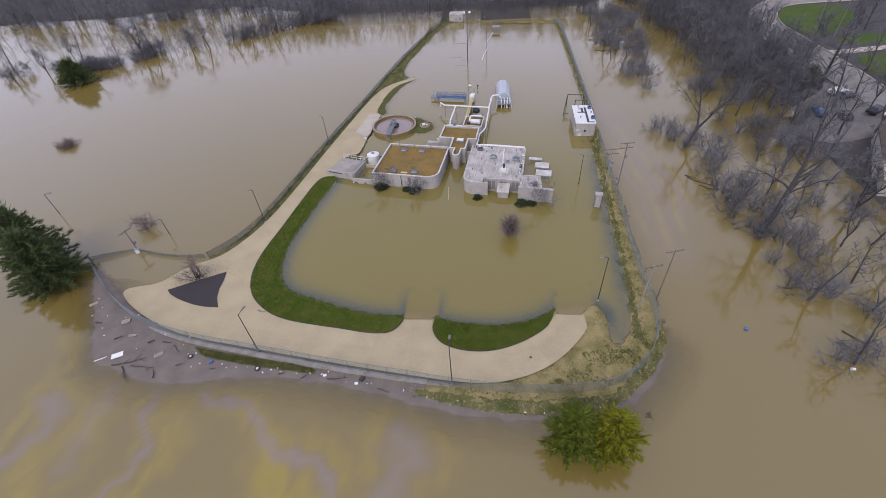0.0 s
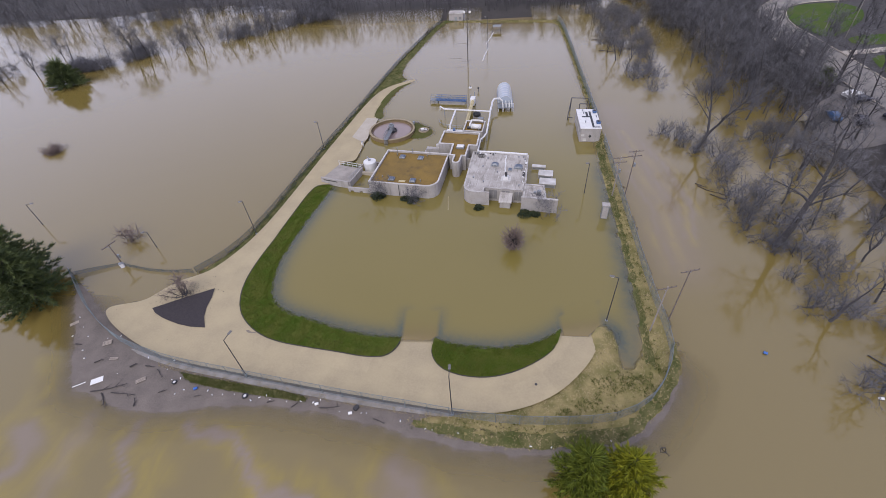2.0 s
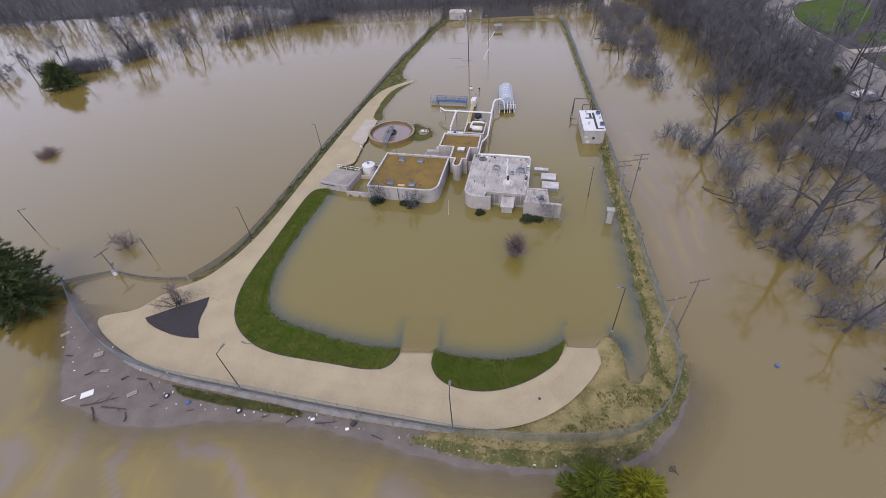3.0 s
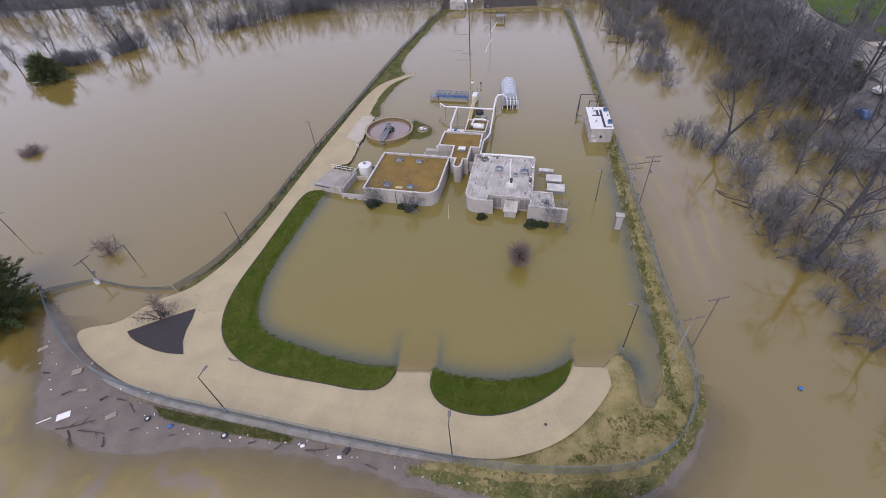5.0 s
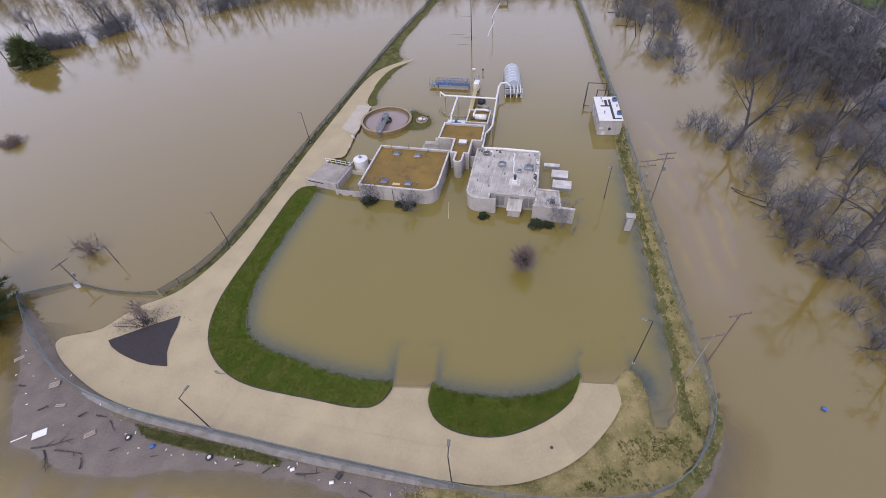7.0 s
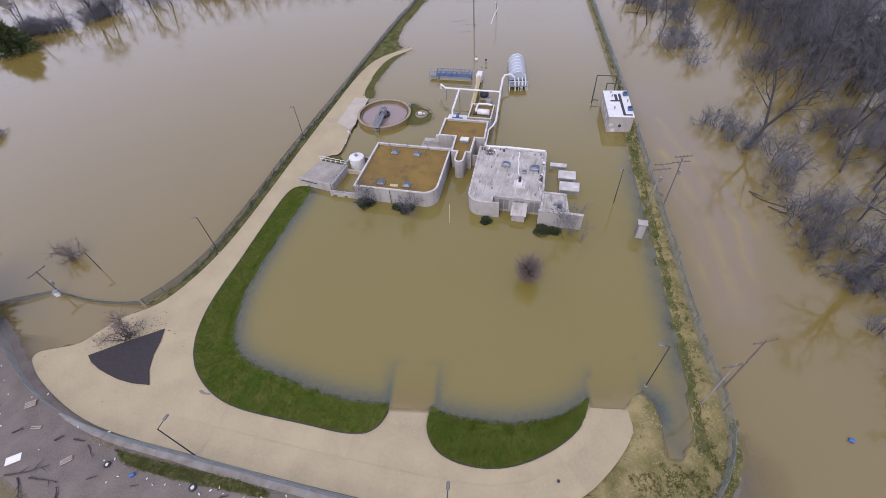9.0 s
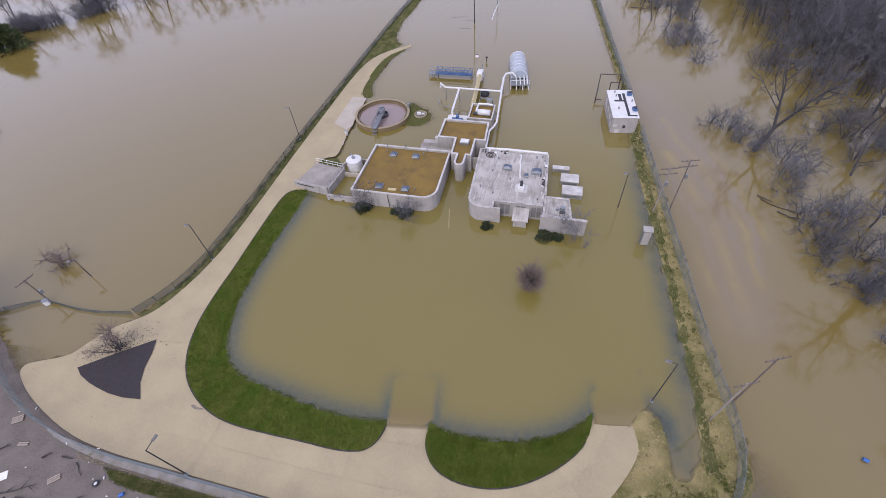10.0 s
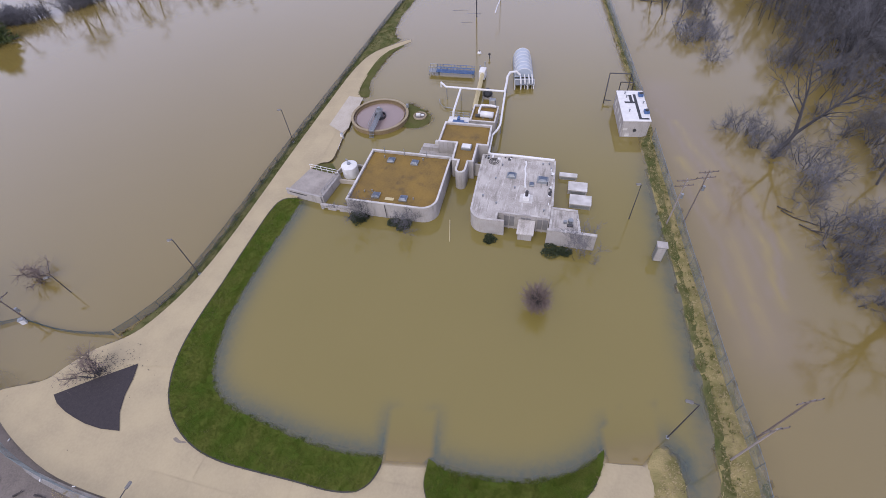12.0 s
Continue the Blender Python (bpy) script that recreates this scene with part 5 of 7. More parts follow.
def fence(line, label, sink=0.0, wire=FENCE_STEEL):
    t = thing("fence", Matrix(), label, "fence", "chain-link fences", kind="structure")
    pts = np.array(line, float)
    seg = np.hypot(*np.diff(pts, axis=0).T)
    s = np.r_[0, np.cumsum(seg)]
    n = max(2, round(s[-1] / 2.7))
    at_s = np.linspace(0, s[-1], n + 1)
    P = np.c_[np.interp(at_s, s, pts[:, 0]), np.interp(at_s, s, pts[:, 1])]
    Z = np.maximum(height(P), -0.6) - sink
    made = {}
    for i in range(n + 1):
        m = pose(P[i][0], P[i][1], Z[i])
        if "post" not in made:
            ob = part("post", tube(tube(bmesh.new(), (0, 0, -0.8), (0, 0, 2.0), 0.032, n=6), (0, 0, 2.0), (0.0, 0.0, 2.06), 0.042, 0.02, 6), wire, t)
            made["post"] = ob.data
            ob.matrix_basis = m
        else:
            shared("post", made["post"], t, m)
        if i == n:
            break
        d = Vector((*(P[i + 1] - P[i]), Z[i + 1] - Z[i]))
        x = d.normalized()
        yv = Vector((0, 0, 1)).cross(x).normalized()
        m = Matrix.Translation((*P[i], Z[i])) @ Matrix((x, yv, x.cross(yv))).transposed().to_4x4() @ Matrix.Diagonal((d.length, 1, 1, 1))
        if "rail" not in made:
            ob = part("rail", tube(tube(bmesh.new(), (0, 0, 1.92), (1, 0, 1.92), 0.028, n=5), (0, 0, 0.08), (1, 0, 0.08), 0.012, n=4), wire, t)
            made["rail"] = ob.data
            ob.matrix_basis = m
            ob = part("mesh_panel", chain_link(0.0048 if wire is FENCE_STEEL else 0.0075), wire, t)
            made["mesh"] = ob.data
            ob.matrix_basis = m
        else:
            shared("rail", made["rail"], t, m)
            shared("mesh_panel", made["mesh"], t, m)
    return t


fence(smooth_line([(-64.5, 62.1), (-60.5, 58.5), (-56.4, 54.7), (-51.2, 51.1), (-46.8, 48.7), (-41.9, 47.0), (-37.4, 45.75), (-33.4, 45.1), (-29.7, 44.55), (-25.9, 43.9), (-22.3, 43.35), (-18.8, 42.75), (-12.2, 41.7), (-5.9, 40.85), (0.0, 39.9), (5.7, 39.1), (11.2, 39.2), (14.0, 39.4), (17.7, 39.8), (20.6, 40.9), (23.8, 43.3), (25.5, 45.9),
                   (26.9, 48.6), (27.4, 51.5), (27.4, 55.7), (27.4, 61.6), (27.8, 71.3), (28.3, 83.3), (28.7, 93.7), (29.1, 103)], 1), "grey chain-link fence along the bank")
fence(smooth_line([(29.6, 113), (29.8, 128.5), (30.3, 154.4), (30.8, 186.8), (29.8, 192.5)], 1), "grey chain-link fence along the far bank")
fence(smooth_line([(-57.0, 64.5), (-50.3, 63.0), (-43.8, 63.0)], 1), "dark chain-link fence standing in the flood", 0.75, DARK_WIRE)
fence(smooth_line([(-43.4, 63.2), (-39.4, 67.6), (-37.2, 73.2), (-35.3, 84.3), (-32.8, 101.3), (-29.2, 119.8), (-24.0, 149.9), (-19.5, 170.9), (-12.5, 197.4)], 1), "dark chain-link fence beside the road", 0.7, DARK_WIRE)
fence([(-64.5, 62.1), (-57.4, 64.8)], "half-drowned chain-link fence by the pole", 0.9, DARK_WIRE)


# ---- trees ----
def frustum(V, F, p, q, r0, r1, n):
    d = q - p
    d = d / max(np.linalg.norm(d), 1e-6)
    a = np.cross(d, (0.3, 0.9, 0.2) if abs(d[2]) > 0.8 else (0, 0, 1.0))
    a /= np.linalg.norm(a)
    b = np.cross(d, a)
    k = len(V)
    ang = np.arange(n) * 2 * math.pi / n
    ring = np.cos(ang)[:, None] * a + np.sin(ang)[:, None] * b
    V.extend(p + ring * r0)
    if r1 <= 0:
        V.append(q)
        F.extend((k + i, k + (i + 1) % n, k + n) for i in range(n))
    else:
        V.extend(q + ring * r1)
        F.extend((k + i, k + (i + 1) % n, k + n + (i + 1) % n, k + n + i) for i in range(n))


def bare_tree(seed, h, spread=1.0, stems=1, detail=1.0, twigs=1.0, girth=0.016, stem=0.30, top=0.62, reach=1.0):
    """Two meshes, limbs and twigs, of a leafless tree that forks and forks again."""
    rs = np.random.RandomState(seed)
    WV, WF, TV, TF = [], [], [], []

    def spray(p, d, length, r):
        """A thin branch with its twigs."""
        d = d + rs.normal(0, 0.2, 3)
        q = p + d / np.linalg.norm(d) * length
        frustum(TV, TF, p, q, max(r, 0.018), 0, 3)
        for _ in range(int(round(6 * twigs))):
            b = p + (q - p) * rs.uniform(0.15, 1.0)
            e = d + rs.normal(0, 0.75, 3)
            e = e / np.linalg.norm(e) * length * rs.uniform(0.35, 0.95)
            w = np.cross(e, rs.normal(0, 1, 3))
            w = w / max(np.linalg.norm(w), 1e-6) * 0.015
            k = len(TV)
            TV.extend((b - w, b + w, b + e))
            TF.append((k, k + 1, k + 2))

    def limb(p, d, length, r, level):
        if level == 3:
            return spray(p, d, length, r)
        segs = (5, 4, 3)[level]
        sides = (7, 5, 4)[level]
        pts = [p]
        step = length / segs
        for i in range(segs):
            d = d + rs.normal(0, (0.09, 0.18, 0.24)[level], 3)
            d[2] += (0.02, 0.08, 0.07)[level]
            d /= np.linalg.norm(d)
            q = pts[-1] + d * step
            f0, f1 = 1 - 0.72 * i / segs, 1 - 0.72 * (i + 1) / segs
            frustum(WV, WF, pts[-1], q, r * f0, r * f1, sides)
            pts.append(q)
        kids = (int(8 * detail), 5, 5)[level]
        for j in range(kids):
            f = rs.uniform((stem, 0.25, 0.2)[level], 1.0) if j else 1.0
            i = min(int(f * segs), segs - 1)
            base = pts[i] + (pts[i + 1] - pts[i]) * (f * segs - i)
            a = rs.uniform(0, 2 * math.pi)
            out = np.array((math.cos(a), math.sin(a), rs.uniform(0.1, 0.7)))
            e = d * rs.uniform(0.5, 1.0) + out * spread * (0.95, 0.85, 0.9)[level]
            e /= np.linalg.norm(e)
            limb(base, e, length * rs.uniform(0.48, 0.72) * (0.85 * reach if level == 0 else 1), r * (0.5, 0.5, 0.45)[level] * (1 - 0.45 * f), level + 1)

    for s in range(stems):
        lean = rs.normal(0, 0.06 if stems == 1 else 0.45, 3)
        d = np.array((lean[0], lean[1], 1.0))
        hh = h * (top if stems == 1 else rs.uniform(0.4, 0.6))
        off = np.array((rs.uniform(-0.3, 0.3), rs.uniform(-0.3, 0.3), -1.6)) if stems > 1 else np.array((0, 0, -1.6))
        limb(off, d / np.linalg.norm(d), hh + 1.6, (girth if stems == 1 else girth * 0.6) * h, 0)
    return (np.array(WV), WF), (np.array(TV), TF)


def tree_thing(name, x, y, z, parts, label, category, group="", turn=0.0, size=1.0, mats=None):
    t = thing(name, pose(x, y, z, 0, 0, turn) @ Matrix.Scale(size, 4), label, category, group)
    for (pname, (V, F)), mat in zip((("trunk", parts[0]), ("crown", parts[1])), mats or (BARK, TWIG)):
        part(pname, ([tuple(map(float, v)) for v in V], F), mat, t)
    return t


def branching(seed, h, girth, limbs=9, first=0.28, reach=0.42, forks=1, lean=0.08, fine=1.0, shoots=40):
    """Two meshes, limbs and twigs, of an old leafless tree with heavy crooked limbs."""
    r = np.random.RandomState(seed)
    WV, WF, TV, TF = [], [], [], []

    def grow(p, d, length, rad, segs, sides, wander, lift, end):
        pts, dirs = [p], []
        for i in range(segs):
            d = d + r.normal(0, wander, 3) + (0, 0, lift)
            d = d / np.linalg.norm(d)
            q = pts[-1] + d * length / segs
            frustum(WV, WF, pts[-1], q, rad * (1 - (1 - end) * i / segs), rad * (1 - (1 - end) * (i + 1) / segs), sides)
            pts.append(q)
            dirs.append(d)
        return pts, dirs

    def along(line, f):
        pts, dirs = line
        i = min(int(f * len(dirs)), len(dirs) - 1)
        return pts[i] + (pts[i + 1] - pts[i]) * (f * len(dirs) - i), dirs[i]

    def aside(d, low, high):
        a = r.normal(0, 1, 3)
        a = a - d * (a @ d)
        a = a / max(np.linalg.norm(a), 1e-6)
        t = radians(r.uniform(low, high))
        return d * math.cos(t) + a * math.sin(t)

    foot, low = np.array((0, 0, -1.6)), -1.6
    if forks > 1:
        stem = grow(foot, np.array((0, 0, 1.0)), 0.26 * h + 1.6, girth, 4, 8, 0.06, 0, 0.8)
        foot, low = stem[0][-1], 0.26 * h
    for fork in range(forks):
        d = np.array((r.normal(0, lean), r.normal(0, lean), 1.0)) if forks == 1 else np.array((math.cos(fork * 6.28 / forks + seed) * 0.34, math.sin(fork * 6.28 / forks + seed) * 0.34, 1.0))
        trunk = grow(foot, d / np.linalg.norm(d), h * r.uniform(0.88, 1.0) - low, girth * (1 if forks == 1 else 0.72), 8, 8, 0.08, 0.03, 0.1)
        for _ in range(shoots):
            p, dd = along(trunk, r.uniform(0.1, 0.7))
            e = aside(dd, 40, 90) * r.uniform(0.6, 1.9)
            frustum(TV, TF, p, p + e + (0, 0, 0.3), 0.03, 0, 3)
        for j in range(limbs):
            f = first + (1 - first) * (j + r.rand()) / limbs
            p, dd = along(trunk, min(f, 0.99))
            length = h * reach * (1.15 - 0.75 * f) * r.uniform(0.7, 1.2)
            rad = girth * (1 - 0.88 * f) * r.uniform(0.38, 0.62)
            limb = grow(p, aside(dd, 35, 68), length, rad, 5, 5, 0.17, 0.07, 0.15)
            for _ in range(int(6 * fine)):
                g = r.uniform(0.22, 1.0)
                p2, d2 = along(limb, min(g, 0.99))
                l2 = length * r.uniform(0.28, 0.5)
                bough = grow(p2, aside(d2, 25, 60), l2, max(rad * (1 - 0.8 * g) * 0.5, 0.035), 3, 4, 0.2, 0.06, 0.3)
                for _ in range(int(5 * fine)):
                    p3, d3 = along(bough, r.uniform(0.2, 0.99))
                    e3 = aside(d3, 20, 60) * l2 * r.uniform(0.3, 0.65)
                    frustum(TV, TF, p3, p3 + e3, 0.03, 0, 3)
                    for _ in range(4):
                        b = p3 + e3 * r.uniform(0.1, 1.0)
                        e = aside(e3 / np.linalg.norm(e3), 15, 65) * np.linalg.norm(e3) * r.uniform(0.35, 0.8)
                        w = np.cross(e, r.normal(0, 1, 3))
                        w = w / max(np.linalg.norm(w), 1e-6) * 0.017
                        k = len(TV)
                        TV.extend((b - w, b + w, b + e))
                        TF.append((k, k + 1, k + 2))
    return (np.array(WV), WF), (np.array(TV), TF)


def thicket(seed, w, h, stems=26, twig=0.015):
    """Arching stems and tangled twigs of a leafless bush."""
    r = np.random.RandomState(seed)
    WV, WF, TV, TF = [], [], [], []
    for _ in range(stems):
        a, out = r.uniform(0, 6.28), r.uniform(0.1, 1.0)
        p = np.array((math.cos(a) * w * 0.12 * r.rand(), math.sin(a) * w * 0.12 * r.rand(), -1.2))
        tip = np.array((math.cos(a) * w / 2 * out, math.sin(a) * w / 2 * out, h * (1.05 - 0.6 * out * out) * r.uniform(0.6, 1.0)))
        mid = p + (tip - p) * 0.5 + (0, 0, 0.22 * h) + r.normal(0, 0.1 * w, 3) * (1, 1, 0.3)
        line = [p, p + (mid - p) * 0.55 + r.normal(0, 0.05 * w, 3), mid, mid + (tip - mid) * 0.5 + r.normal(0, 0.05 * w, 3), tip]
        for i in range(4):
            frustum(WV, WF, line[i], line[i + 1], 0.062 - 0.013 * i, 0.049 - 0.013 * i, 3)
        for _ in range(13):
            f = r.uniform(1.0, 3.99)
            i = int(f)
            b = line[i] + (line[i + 1] - line[i]) * (f - i)
            d = (line[i + 1] - line[i]) / np.linalg.norm(line[i + 1] - line[i])
            e = d * 0.8 + r.normal(0, 0.6, 3)
            e = e / np.linalg.norm(e) * w * r.uniform(0.12, 0.30)
            bend = b + e * 0.5 + r.normal(0, 0.12, 3) * np.linalg.norm(e)
            frustum(TV, TF, b, bend, 0.026, 0.016, 3)
            frustum(TV, TF, bend, b + e, 0.016, 0, 3)
            for _ in range(4):
                c = b + e * r.uniform(0.2, 1.0)
                g = (e * 0.6 + r.normal(0, 0.5, 3) * np.linalg.norm(e)) * r.uniform(0.3, 0.75)
                q = np.cross(g, r.normal(0, 1, 3))
                q = q / max(np.linalg.norm(q), 1e-6) * twig
                k = len(TV)
                TV.extend((c - q, c + q, c + g))
                TF.append((k, k + 1, k + 2))
    return (np.array(WV), WF), (np.array(TV), TF)


def sapling(seed, h, crown=1.0, boughs=13, twig=0.03):
    """A slender young tree, light enough for a whole wood of them."""
    r = np.random.RandomState(seed)
    WV, WF, TV, TF = [], [], [], []
    p, d, line = np.array((0, 0, -1.4)), np.array((r.normal(0, 0.12), r.normal(0, 0.12), 1.0)), []
    for i in range(5):
        d = d + r.normal(0, 0.08, 3)
        q = p + d / np.linalg.norm(d) * (h + 1.4) / 5
        frustum(WV, WF, p, q, h * 0.0105 * (1 - 0.19 * i), h * 0.0105 * (0.81 - 0.19 * i), 4)
        line.append((p, q))
        p = q
    for j in range(boughs):
        f = 1.3 + 3.69 * (j + r.rand()) / boughs
        a, b = line[int(f)]
        base = a + (b - a) * (f - int(f))
        t = r.uniform(0, 6.28)
        e = np.array((math.cos(t) * crown, math.sin(t) * crown, r.uniform(0.5, 1.4)))
        e = e / np.linalg.norm(e) * h * r.uniform(0.18, 0.34) * (1.25 - 0.15 * f)
        frustum(WV, WF, base, base + e, 0.06, 0.02, 3)
        for _ in range(4):
            c = base + e * r.uniform(0.25, 1.0)
            g = e * 0.45 + r.normal(0, 0.28, 3) * np.linalg.norm(e)
            frustum(TV, TF, c, c + g, 0.03, 0, 3)
            for _ in range(3):
                o = c + g * r.uniform(0.2, 1.0)
                u = g * 0.4 + r.normal(0, 0.4, 3) * np.linalg.norm(g)
                w = np.cross(u, r.normal(0, 1, 3))
                w = w / max(np.linalg.norm(w), 1e-6) * twig
                k = len(TV)
                TV.extend((o - w, o + w, o + u))
                TF.append((k, k + 1, k + 2))
    return (np.array(WV), WF), (np.array(TV), TF)


rs = np.random.RandomState(11)
FLOODED = "bare trees in the flooded wood"
TALL = "tall leafless grey tree standing in flood water"
# the trees that stand out: a great leaning tree, a forked one, and those round them
tree_thing("bare_tree", 48.8, 70.2, 0, branching(301, 21.0, 0.60, 13, 0.28, 0.40, 1, 0.05, 1.2, 150), "large old leafless tree with a thick trunk", "tree", FLOODED)
forked = tree_thing("bare_tree", 46.6, 99.0, 0, branching(304, 16.0, 0.35, 9, 0.22, 0.42, 2, 0.1, 1.2, 60), "forked leafless tree rising from brush in the flood", "tree", FLOODED)
forked.matrix_basis = pose(46.2, 98.6, 0, 0, 13, 25)
KINDS = [forked]
for i, (h, g, limbs, first, reach, forks, x, y) in enumerate(((15, 0.34, 9, 0.3, 0.42, 1, 74.0, 116.0), (17, 0.30, 10, 0.35, 0.34, 1, 66.5, 119.5), (10, 0.26, 7, 0.14, 0.55, 1, 49.0, 55.4), (12, 0.24, 6, 0.2, 0.45, 3, 63.6, 72.8), (14, 0.27, 9, 0.3, 0.42, 1, 69.5, 104.0))):
    KINDS.append(tree_thing("bare_tree", x, y, 0, branching(310 + i, h, g, limbs, first, reach, forks), TALL, "tree", FLOODED))
BRUSH = []
for i, (w, h, st, x, y) in enumerate(((7.0, 4.0, 14, 43.6, 105.0), (8.5, 4.6, 17, 50.2, 96.0), (6.0, 3.6, 12, 46.6, 76.0), (9.0, 4.4, 19, 62.4, 101.8))):
    BRUSH.append(tree_thing("bare_shrub", x, y, 0, thicket(330 + i, w, h, st), "tangled leafless brush rising from flood water", "shrub", "brush along the wood edge"))
for x, y, k, s, a in ((80.5, 109.5, 1, 1.0, 40), (84.0, 121.5, 1, 1.05, 170), (88.0, 128.0, 3, 1.2, 100), (71.0, 98.0, 5, 0.95, 200), (77.5, 101.0, 2, 0.8, 20), (60.8, 88.0, 4, 0.8, 130), (68.0, 90.0, 5, 0.8, 260), (73.0, 84.0, 1, 0.7, 75), (48.9, 44.6, 3, 0.9, 150),
                      (56.0, 53.6, 3, 0.8, 20), (67.5, 62.0, 1, 0.7, 220), (72.0, 74.0, 5, 0.7, 310), (62.0, 60.0, 4, 0.75, 80), (58.4, 125.5, 4, 0.75, 15), (91.0, 141.0, 4, 0.8, 60), (90.2, 152.0, 3, 0.9, 10), (90.0, 163.0, 4, 0.8, 240), (89.6, 172.0, 3, 0.8, 200), (96.5, 139.0, 3, 0.8, 100),
                      (97.8, 128.5, 1, 0.7, 10), (98.5, 151.0, 4, 0.7, 190), (104.0, 145.5, 1, 0.75, 120), (111.0, 159.5, 4, 0.8, 60), (117.0, 165.0, 1, 0.8, 10), (123.0, 170.0, 5, 0.8, 150), (116.0, 160.0, 3, 0.9, 240), (128.0, 166.0, 1, 0.85, 300), (121.0, 178.5, 2, 0.7, 33), (135.0, 171.0, 5, 0.8, 80), (108.0, 199.0, 4, 0.7, 10), (79.0, 117.5, 4, 0.7, 10), (83.0, 114.0, 3, 0.7, 100), (87.5, 109.0, 4, 0.75, 220), (76.0, 104.5, 1, 0.7, 140), (88.5, 116.0, 5, 0.8, 30), (82.5, 99.0, 4, 0.8, 70), (91.5, 104.0, 1, 0.7, 300), (95.5, 116.0, 3, 0.8, 140), (97.5, 122.0, 4, 0.7, 20), (104.0, 126.0, 1, 0.8, 60), (101.0, 157.0, 5, 0.7, 130), (131.0, 184.0, 4, 0.8, 40), (139.0, 190.0, 1, 0.8, 290), (126.0, 191.0, 5, 0.7, 160)):
    copy_thing(KINDS[k], pose(x, y, max(0.0, float(height(np.array([[x, y]]))[0])), 0, 0, a) @ Matrix.Scale(s, 4))
for x, y, k, s, a in ((46.0, 98.0, 2, 0.6, 40), (47.4, 98.8, 2, 0.65, 170), (48.2, 69.6, 2, 0.5, 60), (49.6, 70.0, 2, 0.55, 300), (41.6, 106.4, 2, 0.8, 10), (46.0, 103.2, 0, 0.85, 70), (44.8, 100.6, 2, 0.8, 140), (48.6, 101.4, 2, 0.85, 250), (48.4, 91.4, 0, 1.0, 30), (51.8, 92.6, 2, 1.0, 200), (47.2, 88.0, 2, 0.9, 330), (47.6, 82.0, 0, 1.15, 100), (50.2, 80.0, 2, 1.2, 20), (52.6, 83.6, 0, 1.0, 190), (46.8, 78.4, 2, 1.0, 290), (46.0, 73.6, 2, 0.8, 60), (51.4, 76.0, 0, 1.1, 250), (47.4, 71.2, 2, 0.7, 10), (50.6, 70.4, 2, 0.9, 130), (48.2, 68.6, 2, 0.6, 210), (54.6, 74.4, 1, 0.9, 330),
                      (51.6, 67.4, 0, 1.1, 130), (55.0, 68.6, 0, 0.8, 15), (53.4, 64.0, 0, 1.05, 200), (47.8, 62.2, 2, 0.8, 110), (50.2, 58.2, 0, 1.05, 300), (47.6, 57.4, 2, 0.8, 40), (52.8, 56.0, 2, 0.9, 170), (55.6, 52.2, 0, 0.8, 90), (51.2, 46.2, 0, 0.8, 210), (47.2, 45.4, 2, 0.8, 10), (53.2, 42.2, 0, 1.0, 50),
                      (58.4, 103.4, 2, 1.0, 10), (65.8, 99.0, 1, 0.9, 100), (60.0, 95.8, 2, 0.9, 60), (58.2, 127.2, 1, 0.9, 10), (61.4, 127.0, 0, 0.9, 150), (57.4, 109.8, 2, 0.7, 40), (66.6, 93.6, 0, 1.0, 20), (70.2, 92.8, 1, 0.8, 320), (73.2, 107.0, 3, 0.8, 200), (77.2, 112.4, 1, 0.7, 20), (64.0, 106.6, 1, 0.85, 210), (68.4, 99.8, 0, 1.0, 70), (63.4, 83.6, 2, 0.9, 250), (60.6, 77.4, 0, 0.8, 20), (66.2, 75.4, 1, 0.8, 120)):
    copy_thing(BRUSH[k], pose(x, y, max(-0.3, float(height(np.array([[x, y]]))[0])), 0, 0, a) @ Matrix.Scale(s, 4))

for x, y, k, s, a in ((56.5, 58.5, 5, 0.6, 10), (59.5, 66.5, 4, 0.65, 200), (57.0, 75.0, 5, 0.6, 100), (55.0, 81.0, 4, 0.6, 300), (58.0, 92.0, 5, 0.7, 45), (63.5, 92.0, 1, 0.7, 170), (66.5, 84.0, 2, 0.6, 70), (64.0, 67.0, 5, 0.65, 250), (70.0, 68.0, 4, 0.6, 30), (62.0, 112.5, 5, 0.7, 190), (65.2, 104.0, 2, 0.7, 80), (69.8, 109.0, 1, 0.75, 10)):
    copy_thing(KINDS[k], pose(x, y, max(0.0, float(height(np.array([[x, y]]))[0])), 0, 0, a) @ Matrix.Scale(s, 4))
taken = []


def scatter(n, lo, hi, ok, gap):
    """Random places that keep their distance from one another."""
    out = []
    for _ in range(n * 12):
        p = np.array((rs.uniform(lo[0], hi[0]), rs.uniform(lo[1], hi[1])))
        if len(out) >= n:
            break
        if ok(p) and all((p[0] - q[0]) ** 2 + (p[1] - q[1]) ** 2 > gap * gap for q in taken):
            taken.append(p)
            out.append(p)
    return out


